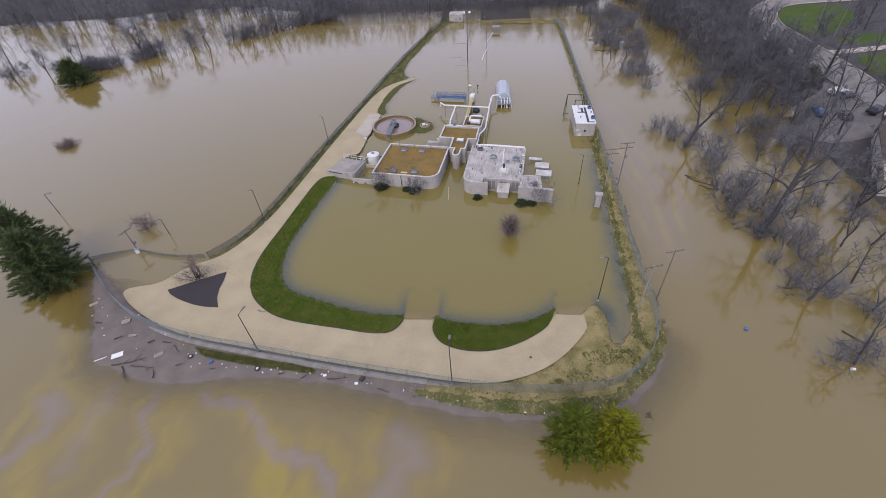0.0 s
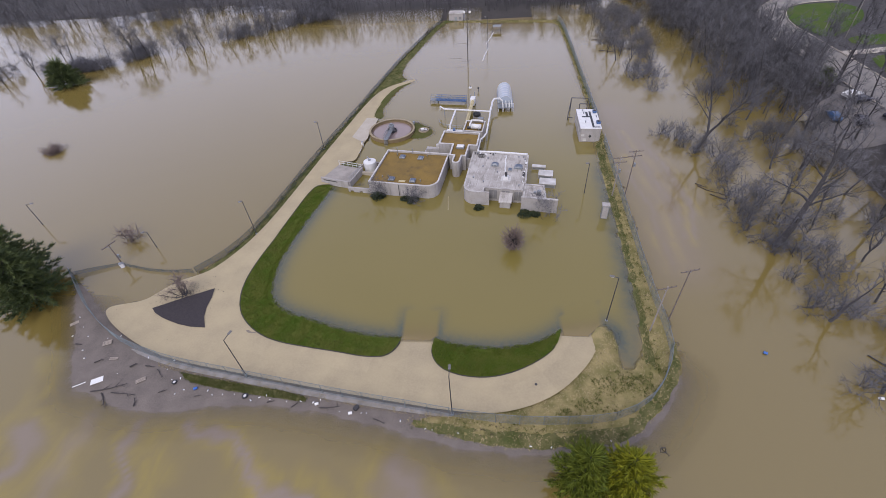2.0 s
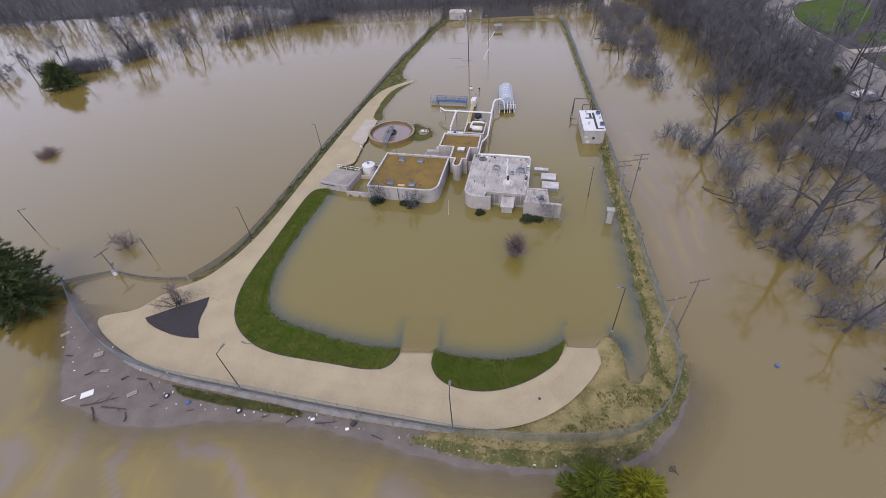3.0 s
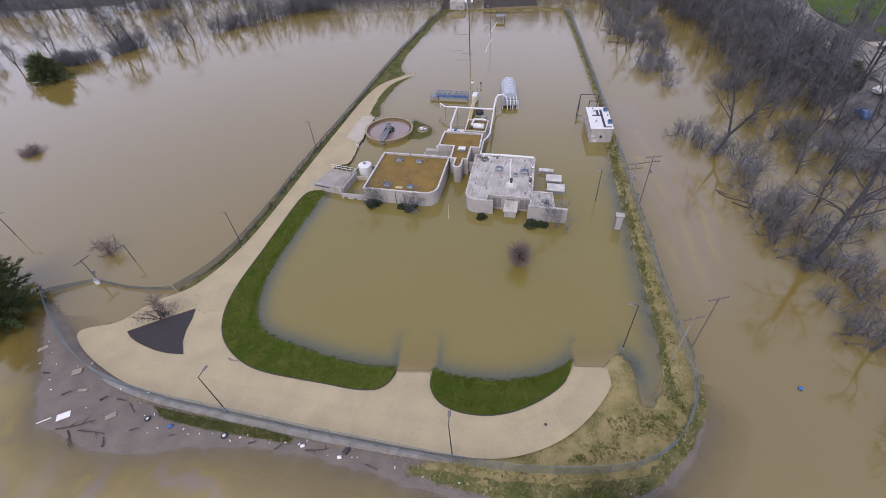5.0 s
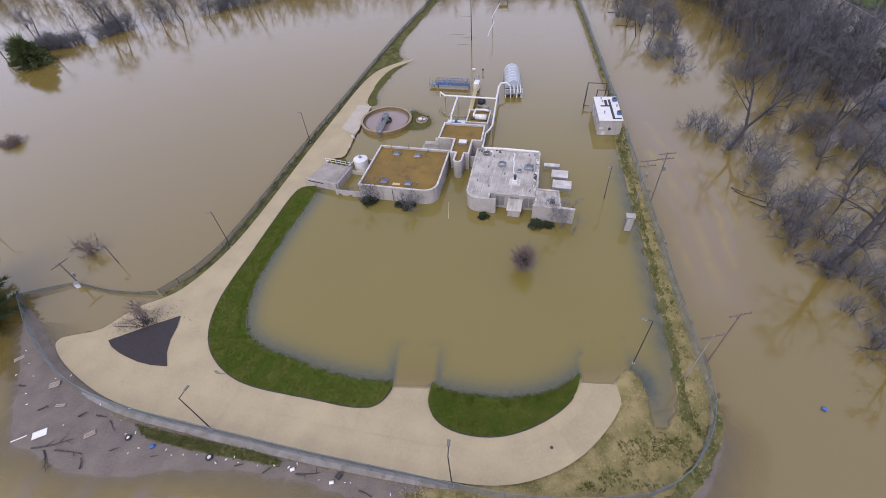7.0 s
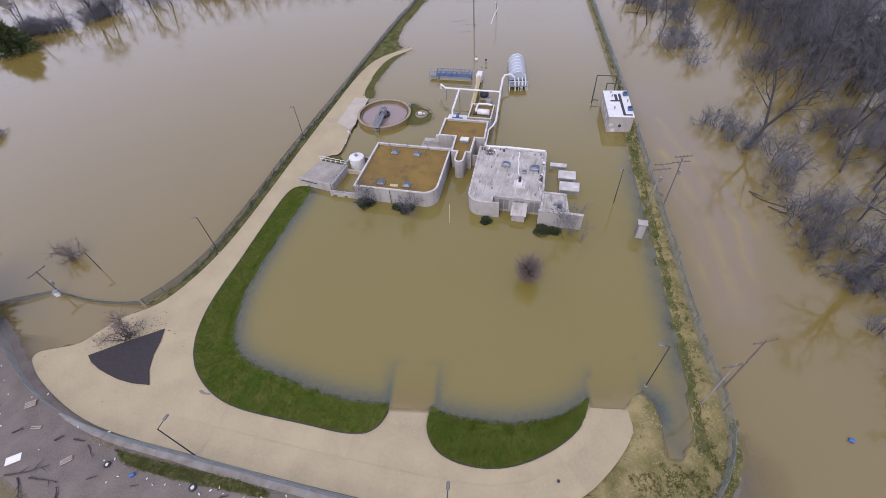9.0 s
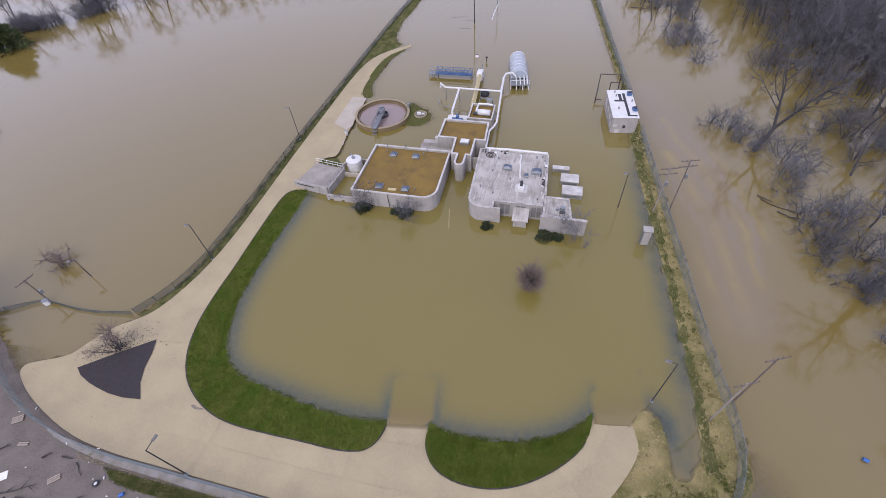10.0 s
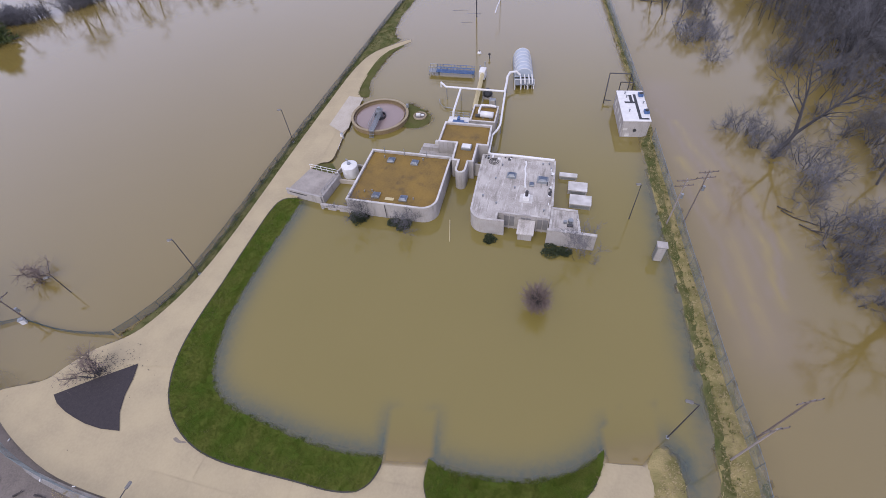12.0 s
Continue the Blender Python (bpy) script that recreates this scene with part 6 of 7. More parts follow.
# thick wood on the rise, drowned saplings at its foot, a belt of brush along the river, and open water between
THICK = [(58, 236), (60, 200), (64, 178), (66, 160), (65.5, 144), (65, 132), (64.5, 122), (66, 114), (71, 113), (76, 118), (82, 124), (86, 131), (87, 145), (87.5, 165), (91, 181), (97, 192), (101, 236)]
DROWNED = [(57.5, 196), (59.5, 158), (57.6, 140), (57.4, 132), (58.2, 120), (61, 110), (67, 108), (67, 122), (67.5, 140), (68, 160), (64, 190)]
BELT = [(41.5, 205), (41.5, 186), (38.6, 167), (42.4, 149), (43.2, 134), (46.8, 126), (50.4, 129), (50.6, 137), (50.4, 147), (53.5, 157), (56, 178), (56, 205)]


def within(poly):
    return lambda p: bool(inside(p[None], poly)[0])


def plant(stock, p, size, sink=0.0):
    z = max(0.0, float(height(p[None])[0])) - sink
    return copy_thing(stock, pose(p[0], p[1], z, 0, 0, rs.uniform(0, 360)) @ Matrix.Scale(size, 4))


for p in scatter(62, (57, 107), (101, 200), within(THICK), 4.0):
    plant(KINDS[(1, 2, 5, 4)[rs.randint(0, 4)]], p, rs.uniform(0.6, 0.9))
for p in scatter(58, (38, 124), (57, 205), within(BELT), 2.0):
    plant(BRUSH[rs.randint(0, 3)], p, rs.uniform(0.6, 0.95), 0.3)
for p in scatter(16, (38, 140), (57, 205), within(BELT), 3.0):
    plant(KINDS[(2, 5)[rs.randint(0, 2)]], p, rs.uniform(0.4, 0.6), 0.3)

# woods that nobody could count
YOUNG = [sapling(360 + i, 11, (1.0, 0.8, 1.2, 0.9, 1.1)[i]) for i in range(5)]
SCRUB = [thicket(370 + i, 6.0, 3.4, 9, 0.025) for i in range(2)]


def wood(name, label, places, stock, size=(0.7, 1.1), twig=TWIG):
    WV, WF, TV, TF = [], [], [], []
    kw = kt = 0
    Z = np.maximum(height(places), -0.2)
    for (x, y), z in zip(places, Z):
        (wv, wf), (tv, tf) = stock[rs.randint(0, len(stock))]
        a, s = rs.uniform(0, 6.28), rs.uniform(*size)
        rot = np.array(((math.cos(a), math.sin(a), 0), (-math.sin(a), math.cos(a), 0), (0, 0, 1))) * s
        WV.append(wv @ rot + (x, y, z))
        TV.append(tv @ rot + (x, y, z))
        WF += [tuple(i + kw for i in f) for f in wf]
        TF += [tuple(i + kt for i in f) for f in tf]
        kw += len(wv)
        kt += len(tv)
    t = thing(name, Matrix(), label, "woods", kind="stuff")
    for pname, V, F, mat in (("trunks", WV, WF, BARK), ("crowns", TV, TF, twig)):
        ob = part(pname, (np.vstack(V).tolist(), F), mat, t)
        tagged(ob, kind="stuff")


def band(line, width, n):
    L = np.array(line, float)
    seg = np.hypot(*np.diff(L, axis=0).T)
    s = np.r_[0, np.cumsum(seg)]
    t = rs.uniform(0, s[-1], n)
    P = np.c_[np.interp(t, s, L[:, 0]), np.interp(t, s, L[:, 1])]
    i = np.clip(np.searchsorted(s, t) - 1, 0, len(seg) - 1)
    d = (L[i + 1] - L[i]) / seg[i][:, None]
    return P + np.c_[-d[:, 1], d[:, 0]] * (rs.rand(n) * width)[:, None]


def spread(poly, n):
    L = np.array(poly, float)
    P = rs.uniform(L.min(0), L.max(0), (n * 5, 2))
    return P[inside(P, poly)][:n]


wood("dense_woods", "dense grey leafless wood on the rise", spread(THICK, 620), YOUNG, (0.55, 1.05))
wood("undergrowth", "tangled undergrowth in the dense wood", spread(THICK, 80), SCRUB, (0.7, 1.1))
wood("drowned_saplings", "slender leafless saplings standing in the flood", spread(DROWNED, 60), YOUNG[:3], (0.5, 0.8))
wood("far_woods", "grey leafless woods across the flooded plain", np.vstack([band([(-70, 212), (-33, 213), (0, 213), (45, 210), (90, 233)], 6, 130), band([(-66, 216), (-33, 217), (0, 216), (45, 214), (100, 240)], 45, 260)]), YOUNG, (0.75, 1.2))
FARSHORE = [(-420, 196), (-330, 208), (-228, 218), (-168, 214), (-150, 211), (-136, 216), (-110, 221), (-87, 217), (-58, 215)]
wood("far_woods", "dark leafless woods beyond the river", np.vstack([band(FARSHORE, 10, 170), band(FARSHORE, 80, 480)]), YOUNG, (0.8, 1.3))
wood("far_brush", "dark brush along the far shore", band(FARSHORE, 12, 80), SCRUB, (0.9, 1.4))
# the drowned tree line between the river and its backwater
LINE = [(-159, 148), (-150, 153), (-140, 151), (-131, 157), (-124, 162), (-119, 167), (-110, 171), (-102, 175), (-93, 181), (-79, 190), (-72, 200), (-58, 207)]
for x, y, k, s, a in ((-119.5, 168.5, 4, 1.1, 20), (-116.0, 171.0, 1, 0.9, 100), (-104.0, 174.5, 4, 0.75, 200), (-98.5, 178.0, 2, 0.75, 40), (-91.5, 182.0, 1, 0.6, 310), (-86.0, 186.0, 4, 0.7, 70), (-146.0, 154.0, 4, 0.8, 150), (-154.5, 149.0, 3, 0.8, 60), (-137.0, 160.0, 1, 0.8, 15),
                      (-127.0, 165.0, 5, 0.7, 270), (-80.0, 192.0, 2, 0.7, 120), (-74.0, 199.0, 5, 0.75, 30), (-70.0, 203.0, 1, 0.7, 210), (-165.0, 160.0, 1, 0.8, 45), (-150.0, 172.0, 4, 0.7, 330), (-132.0, 181.0, 5, 0.65, 100)):
    copy_thing(KINDS[k], pose(x, y, -0.5, 0, 0, a) @ Matrix.Scale(s, 4))["label"] = "crooked leafless tree at the flooded tree line"
wood("brush_line", "low dark brush along the flooded tree line", np.vstack([band([(-133, 155.5), (-124, 161.0)], 7, 22), band([(-121, 165.0), (-114, 169.0)], 6, 14), band(LINE, 12, 30), band(LINE[8:], 10, 26)]), SCRUB, (0.45, 1.5))
wood("tree_line", "row of slender leafless trees in flood water", np.vstack([band(LINE[5:], 8, 34), band(LINE[9:], 12, 40), band([(-200, 168), (-150, 180), (-100, 198), (-60, 212)], 26, 34)]), YOUNG, (0.5, 0.85))


# ---- evergreens and planted shrubs ----
def needles(seed, h, r, whorls, per, droop=0.15, tuft=0.55, shape=0.8, low=0.06):
    """Trunk and crown of a conifer: whorls of boughs set with tufts of needle blades."""
    rs2 = np.random.RandomState(seed)
    WV, WF, V, F = [], [], [], []
    frustum(WV, WF, np.array((0, 0, -1.5)), np.array((0, 0, h * 0.95)), 0.02 * h, 0.02, 8)
    for w in range(whorls):
        f = (w + rs2.uniform(-0.3, 0.3)) / whorls
        z = h * (low + (1 - low) * max(f, 0))
        length = r * max(0.06, (1 - f) ** shape) * rs2.uniform(0.8, 1.1)
        for j in range(per):
            a = 2 * math.pi * (j + rs2.uniform(-0.35, 0.35)) / per + w * 0.7
            L = length * rs2.uniform(0.65, 1.3)
            d = np.array((math.cos(a), math.sin(a), 0.0))
            end = np.array((0, 0, z)) + d * L + np.array((0, 0, -droop * L + 0.25 * L * rs2.rand()))
            frustum(WV, WF, np.array((0, 0, z)), end, 0.05, 0.012, 3)
            n = max(4, int(L / 0.2))
            for i in range(n):
                s = 0.25 + 0.75 * (i + rs2.rand()) / n
                side = np.cross(d, (0, 0, 1)) * rs2.normal(0, 0.10) * L * (1.05 - s)
                c = np.array((0, 0, z)) * (1 - s) + end * s + side + np.array((0, 0, rs2.normal(0.05, 0.12)))
                for _ in range(6):
                    e = d * 0.9 + side * 0.4 + rs2.normal(0, 0.45, 3) + np.array((0, 0, 0.3))
                    e = e / np.linalg.norm(e) * tuft * rs2.uniform(0.6, 1.2)
                    q = np.cross(e, rs2.normal(0, 1, 3))
                    q = q / max(np.linalg.norm(q), 1e-6) * tuft * 0.09
                    k = len(V)
                    V.extend((c - q, c + q, c + e))
                    F.append((k, k + 1, k + 2))
    for _ in range(260):
        f = rs2.uniform(0.72, 1.0)
        a = rs2.uniform(0, 6.28)
        e = np.array((math.cos(a), math.sin(a), rs2.uniform(0.3, 1.3))) * tuft * rs2.uniform(0.8, 1.4)
        q = np.cross(e, rs2.normal(0, 1, 3))
        q = q / max(np.linalg.norm(q), 1e-6) * tuft * 0.09
        c = np.array((0, 0, h * f)) + e * rs2.uniform(0, 1.4) * (1.3 - f) * 2
        k = len(V)
        V.extend((c - q, c + q, c + e))
        F.append((k, k + 1, k + 2))
    return (np.array(WV), WF), (np.array(V), F)


PM = (BARK, PINE_DARK)
tree_thing("pine_tree", -66.6, 56.4, 0, needles(1, 11.0, 5.0, 21, 11, 0.06, 0.8, 0.6), "broad dark green pine standing in the flood", "tree", "evergreens", mats=PM)
tree_thing("pine_tree", -71.0, 60.0, 0, needles(2, 13.0, 5.2, 21, 10, 0.06, 0.8, 0.6), "broad dark green pine behind another pine", "tree", "evergreens", mats=PM)
tree_thing("evergreen_tree", 13.6, 33.3, 0, needles(3, 6.6, 2.9, 19, 12, -0.22, 0.62, 0.5), "rounded yellow-green evergreen standing in flood water", "tree", "evergreens", mats=(BARK, PINE_MID))
tree_thing("evergreen_tree", 17.5, 33.0, 0, needles(4, 7.0, 3.0, 19, 12, -0.22, 0.62, 0.5), "rounded yellow-green evergreen standing in flood water", "tree", "evergreens", mats=(BARK, PINE_LIGHT))
far_pine = tree_thing("pine_tree", -128.5, 145.8, 0, needles(5, 7.2, 5.0, 14, 9, 0.05, 1.0, 0.5), "dark green pine at the flooded tree line", "tree", "evergreens", mats=PM)
for x, y, k in ((92, 196, 0.8), (84.5, 127.0, 0.5)):
    copy_thing(far_pine, pose(x, y, max(0.0, float(height(np.array([[x, y]]))[0])), 0, 0, 50 + x) @ Matrix.Scale(k, 4))


def leafy(seed, r, h, n=900, size=0.16):
    """A rounded shrub of many small leaves on a few stems."""
    rs2 = np.random.RandomState(seed)
    WV, WF, V, F = [], [], [], []
    for _ in range(14):
        a = rs2.uniform(0, 6.28)
        frustum(WV, WF, np.array((0, 0, -1.3)), np.array((math.cos(a) * r * 0.7, math.sin(a) * r * 0.7, h * rs2.uniform(0.5, 0.9))), 0.04, 0.01, 4)
    lumps = [(rs2.uniform(-0.55, 0.55, 2) * r, rs2.uniform(0.45, 0.75) * r) for _ in range(6)]
    for _ in range(n):
        c0, lr = lumps[rs2.randint(0, 6)]
        u = rs2.normal(0, 1, 3)
        u /= np.linalg.norm(u)
        u[2] = abs(u[2])
        c = np.array((c0[0], c0[1], 0)) + u * lr * rs2.uniform(0.7, 1.05) * np.array((1, 1, h / r))
        e = (u + rs2.normal(0, 0.6, 3))
        e = e / np.linalg.norm(e) * size * 1.6
        q = np.cross(e, rs2.normal(0, 1, 3))
        q = q / max(np.linalg.norm(q), 1e-6) * size * 0.5
        k = len(V)
        V.extend((c - q, c + q, c + e))
        F.append((k, k + 1, k + 2))
    return (np.array(WV), WF), (np.array(V), F)


for i, (u, v, r, h) in enumerate(((-17.2, -3.0, 1.3, 1.3), (-15.9, -2.9, 1.2, 1.1), (-9.6, -3.1, 1.4, 1.2), (-11.2, -2.8, 0.9, 0.8), (3.3, -3.4, 0.8, 0.45), (11.6, -3.9, 1.3, 0.8), (13.4, -4.0, 0.9, 0.6))):
    m = at(u, v)
    tree_thing("evergreen_shrub", m.translation.x, m.translation.y, 0, leafy(90 + i, r, h), "dark evergreen shrub half drowned by the wall", "shrub", "shrubs by the buildings", mats=(BARK, SHRUB))
for i, (u, v, h) in enumerate(((-16.4, -3.3, 3.6), (-8.9, -3.2, 3.4), (15.3, -4.4, 4.0))):
    m = at(u, v)
    tree_thing("bare_shrub", m.translation.x, m.translation.y, 0, bare_tree(110 + i, h, 1.0, 4, 0.4, 0.8), "slender leafless shrub against the white wall", "shrub", "shrubs by the buildings")
def oval_tree(seed, w, h, n):
    """A close-twigged small tree with an egg-shaped outline."""
    r = np.random.RandomState(seed)
    WV, WF, TV, TF = [], [], [], []
    frustum(WV, WF, np.array((0, 0, -1.6)), np.array((0, 0, h * 0.3)), 0.13, 0.09, 7)
    for i in range(n):
        d = r.normal(0, 1, 3)
        d /= np.linalg.norm(d)
        end = np.array((d[0] * w / 2, d[1] * w / 2, h * 0.54 + d[2] * h * 0.46)) * (1 + 0.07 * math.sin(3 * math.atan2(d[1], d[0]) + seed)) * r.uniform(0.72, 1.0)
        start = np.array((0, 0, min(end[2], h * r.uniform(0.05, 0.45))))
        mid = start + (end - start) * 0.5 + r.normal(0, 0.12, 3) + (0, 0, 0.15)
        frustum(WV, WF, start, mid, 0.03, 0.02, 4)
        frustum(TV, TF, mid, end, 0.02, 0, 3)
        for _ in range(16):
            b = mid + (end - mid) * r.uniform(-0.3, 1.0)
            e = (end - start) * 0.12 + r.normal(0, 0.17, 3)
            q = np.cross(e, r.normal(0, 1, 3))
            q = q / max(np.linalg.norm(q), 1e-6) * 0.014
            k = len(TV)
            TV.extend((b - q, b + q, b + e))
            TF.append((k, k + 1, k + 2))
    return (np.array(WV), WF), (np.array(TV), TF)


tree_thing("round_bare_tree", 8.3, 69.0, 0, oval_tree(5, 4.3, 5.0, 380), "rounded reddish-brown leafless tree in the basin", "tree", mats=(BARK, REDTWIG))
tree_thing("bare_tree", -42.5, 57.8, 1.5, thicket(145, 5.4, 3.0, 14, 0.011), "small spreading leafless tree on the mulch bed", "tree", mats=(BARK, REDTWIG))
tree_thing("bare_tree", -59.8, 71.5, 0.1, thicket(139, 5.8, 3.0, 15, 0.011), "small rounded leafless tree in flood water", "tree", mats=(BARK, REDTWIG))
tree_thing("bare_tree", -100.5, 103.5, -0.6, thicket(9, 5.0, 2.1, 38, 0.03), "lone leafless treetop above the flood", "tree", mats=(BARK, REDTWIG))


# ---- grass tufts on the banks ----
def tufts(name, label, poly, n, mat, keep=lambda P: np.ones(len(P), bool), size=0.28, lift=0.0, low=0.03, lean=0.6, width=0.14):
    L = np.array(poly, float)
    P = rs.uniform(L.min(0), L.max(0), (n * 6, 2))
    P = P[inside(P, poly)]
    P = P[keep(P) & ~inside(P, ROAD)][:n]
    Z = height(P)
    P, Z = P[Z > low], Z[Z > low]
    V, F = [], []
    for (x, y), z in zip(P, Z):
        for _ in range(5):
            a = rs.uniform(0, 6.28)
            e = np.array((math.cos(a) * lean, math.sin(a) * lean, 1.0)) * size * rs.uniform(0.5, 1.3)
            q = np.array((-math.sin(a), math.cos(a), 0)) * size * width
            c = np.array((x + rs.normal(0, 0.08), y + rs.normal(0, 0.08), z + lift))
            k = len(V)
            V.extend((tuple(c - q), tuple(c + q), tuple(c + e)))
            F.append((k, k + 1, k + 2))
    return tagged(part(name, (V, F), mat), label, "grass", kind="stuff")


STRAW = material("straw_grass", (0.42, 0.345, 0.20), 0.95, (0.24, 0.195, 0.10), 0.6, 0.8, spec=0.1)
GREENBLADE = material("green_grass_blades", (0.066, 0.080, 0.019), 0.95, (0.105, 0.11, 0.035), 0.5, 0.8, spec=0.1)


def patch(P, s=0.32, t=0.0):
    return np.sin(P[:, 0] * s + 2.1 * np.sin(P[:, 1] * s * 0.8)) * np.cos(P[:, 1] * s * 1.1 + 1.4 * np.sin(P[:, 0] * s * 0.6)) > t


tufts("straw_tufts", "dry straw-coloured grass tufts on the bank", BANK_E, 9000, STRAW, size=0.16, lean=0.9, width=0.16)
GREENS = ((24.4, 48.5, 0.9, 2.6), (21.4, 44.7, 2.8, 1.6), (18.3, 44.2, 1.9, 1.2), (15.8, 41.8, 2.1, 0.9), (13.4, 40.8, 1.6, 0.5), (25.0, 51.5, 0.6, 3.5), (25.9, 45.5, 0.8, 1.8), (24.2, 42.6, 1.5, 0.7), (19.0, 41.2, 1.8, 0.6), (21.3, 47.2, 0.5, 1.2), (14.0, 40.6, 1.0, 0.4))


def greens(P):
    near = np.min([np.hypot((P[:, 0] - a) / c, (P[:, 1] - b) / d) for a, b, c, d in GREENS], axis=0)
    return near + 0.35 * np.sin(P[:, 0] * 2.3) * np.cos(P[:, 1] * 2.9 + P[:, 0]) < 0.95


tufts("grass_tufts", "green grass tufts on the bank", BANK_E, 15000, GREENBLADE, lambda P: greens(P) & (P[:, 1] < 56), size=0.17, lean=0.9, width=0.2)
tufts("grass_tufts", "green grass tufts on the long bank", BANK_E, 11000, GREENBLADE, lambda P: (P[:, 1] > 55) & ((patch(P, 1.9, 0.1) & (P[:, 0] - 25.0 - (P[:, 1] - 58) * 0.052 < 2.0)) | (P[:, 0] - 25.0 - (P[:, 1] - 58) * 0.052 < 0.95) | (P[:, 1] > 100)), size=0.18, lean=0.9, width=0.2)
tufts("grass_tufts", "green grass tufts below the fence", BANK_E, 3500, GREENBLADE, lambda P: (P[:, 1] < 39.2) & (patch(P, 1.1, -0.35) | (P[:, 1] < 37.6)), size=0.18, lean=0.9, width=0.2)
DEADBRUSH = material("dead_brown_weeds", (0.085, 0.066, 0.05), 0.95, (0.05, 0.04, 0.032), 0.8, 0.7, spec=0.1)
tufts("dead_weeds", "sparse dead weeds on the dry bank", BANK_E, 2200, DEADBRUSH, lambda P: (P[:, 1] < 60) & patch(P, 2.3, 0.0), size=0.14)
tufts("grass_tufts", "green grass tufts along the verge", BANK_W, 2200, GREENBLADE)
WORNBLADE = material("worn_grass_blades", (0.15, 0.145, 0.06), 0.95, (0.10, 0.11, 0.035), 0.5, 0.8, spec=0.1)
LAWNBLADE = material("lawn_blades", (0.075, 0.115, 0.012), 0.95, (0.12, 0.13, 0.03), 0.5, 0.8, spec=0.1)
tufts("lawn_tufts", "short green grass tufts on the lawn", list(LAWN_W_OUT) + LAWN_W_IN[::-1], 7000, LAWNBLADE, size=0.14, lift=0.02)
tufts("lawn_tufts", "short green grass tufts on the lawn", [q for q in LAWN_E_OUT if q[1] < 51.5] + LAWN_E_IN[::-1], 3500, LAWNBLADE, size=0.14, lift=0.02)
for shallows, n in (([(-31, 49), (-7.7, 49), (-7.7, 56), (-31, 88)], 2600), ([(-2.7, 48), (14, 48), (14, 55), (-2.7, 55)], 1500)):
    tufts("lawn_tufts", "green grass blades standing in the shallows", shallows, n, LAWNBLADE, lambda P: np.abs(lawn_top(P) + 0.02 + 0.05 * np.sin(P[:, 0] * 2.3 + 2 * np.sin(P[:, 0] * 0.9))) < 0.07, size=0.16, lift=0.05, low=-0.12)
for out, n in ((LAWN_W_OUT, 2200), (LAWN_E_OUT, 1100)):
    rim = [q for q in out if q[1] < 50.4 or q[0] < -20]
    tufts("worn_tufts", "dull worn grass along the lawn edge", [(min(q[0] for q in out) - 0.1, 44.8), (max(q[0] for q in out), 44.8), (max(q[0] for q in out), 51), (-26 if out is LAWN_W_OUT else 14, 88 if out is LAWN_W_OUT else 51.2), (min(q[0] for q in out) - 0.1, 88)], n, WORNBLADE, lambda P: (distance(P, rim) < 1.9) & (distance(P, rim) > 0.15) & (lawn_top(P) > 0.05) & patch(P, 1.1, -0.1) & ~inside(P, ROAD), size=0.13, lift=0.02)
GREEN_STRIP = [(-36.3, 44.6), (-31.3, 43.8), (-26.2, 43.1), (-21.2, 42.4), (-17.9, 41.6), (-18.1, 41.0), (-22.4, 41.5), (-28.2, 42.1), (-34.2, 43.1)]
strip = drape("grass_verge", smooth_line(GREEN_STRIP, 2, True), VERGE, 0.6, 0.03)
tagged(strip, "strip of green grass outside the fence", "lawn", kind="structure")
tufts("grass_tufts", "green grass tufts outside the fence", GREEN_STRIP, 1500, GREENBLADE, size=0.16)
tufts("straw_tufts", "pale dead grass along the fence foot", smooth_line([(-40, 46.2), (-31, 44.4), (-21.2, 42.9), (-10, 41.2), (0, 39.9), (0, 39.3), (-10, 40.5), (-21.2, 42.0), (-31, 43.5), (-40, 45.3)], 1, True), 900, STRAW, size=0.15)
tufts("dead_weeds", "clump of dead brown weeds on the bank", BANK_E, 1800, DEADBRUSH, lambda P: np.min([np.hypot((P[:, 0] - a) / c, P[:, 1] - b) for a, b, c in ((4, 38.3, 2.2), (7.6, 38.2, 1.2), (13.6, 38.2, 1.8), (18.5, 38.9, 1.2), (25.8, 44.8, 0.7))], axis=0) < 0.75, size=0.24)


# ---- debris on the mud and on the water ----
PLASTIC_W = material("white_plastic", (0.75, 0.75, 0.74), 0.5, (0.6, 0.58, 0.55), 3, 0.5)
PLASTIC_B = material("blue_plastic", (0.03, 0.12, 0.42), 0.4, (0.05, 0.14, 0.35), 3, 0.5)
OLDWOOD = material("driftwood", (0.060, 0.052, 0.050), 0.9, (0.035, 0.030, 0.030), 3, 0.6)
GREYPLANK = material("grey_plank", (0.36, 0.31, 0.26), 0.9, (0.25, 0.21, 0.18), 3, 0.6)


def on_mud(x, y, turn=0.0):
    return pose(x, y, float(max(0, height(np.array([[x, y]]))[0])) + 0.01, 0, 0, turn)


panel = thing("stranded_board", on_mud(-46.8, 42.9, 28) @ Matrix.Scale(0.75, 4), "white rectangular panel lying on the mud", "panel")
part("sheet", boxes((-1.0, -0.6, 0.0, 1.0, 0.6, 0.07), bevel=0.02), PLASTIC_W, panel)
part("rim", boxes((-1.04, -0.64, 0.0, 1.04, -0.6, 0.1), (-1.04, 0.6, 0.0, 1.04, 0.64, 0.1)), GREYPLANK, panel)
bm = boxes((-0.8, -0.06, 0.0, 0.8, 0.06, 0.08), bevel=0.01)
tagged(part("white_plank", bm, PLASTIC_W), "long white plank lying on the mud", "plank").matrix_basis = on_mud(-49.0, 42.3, 30)


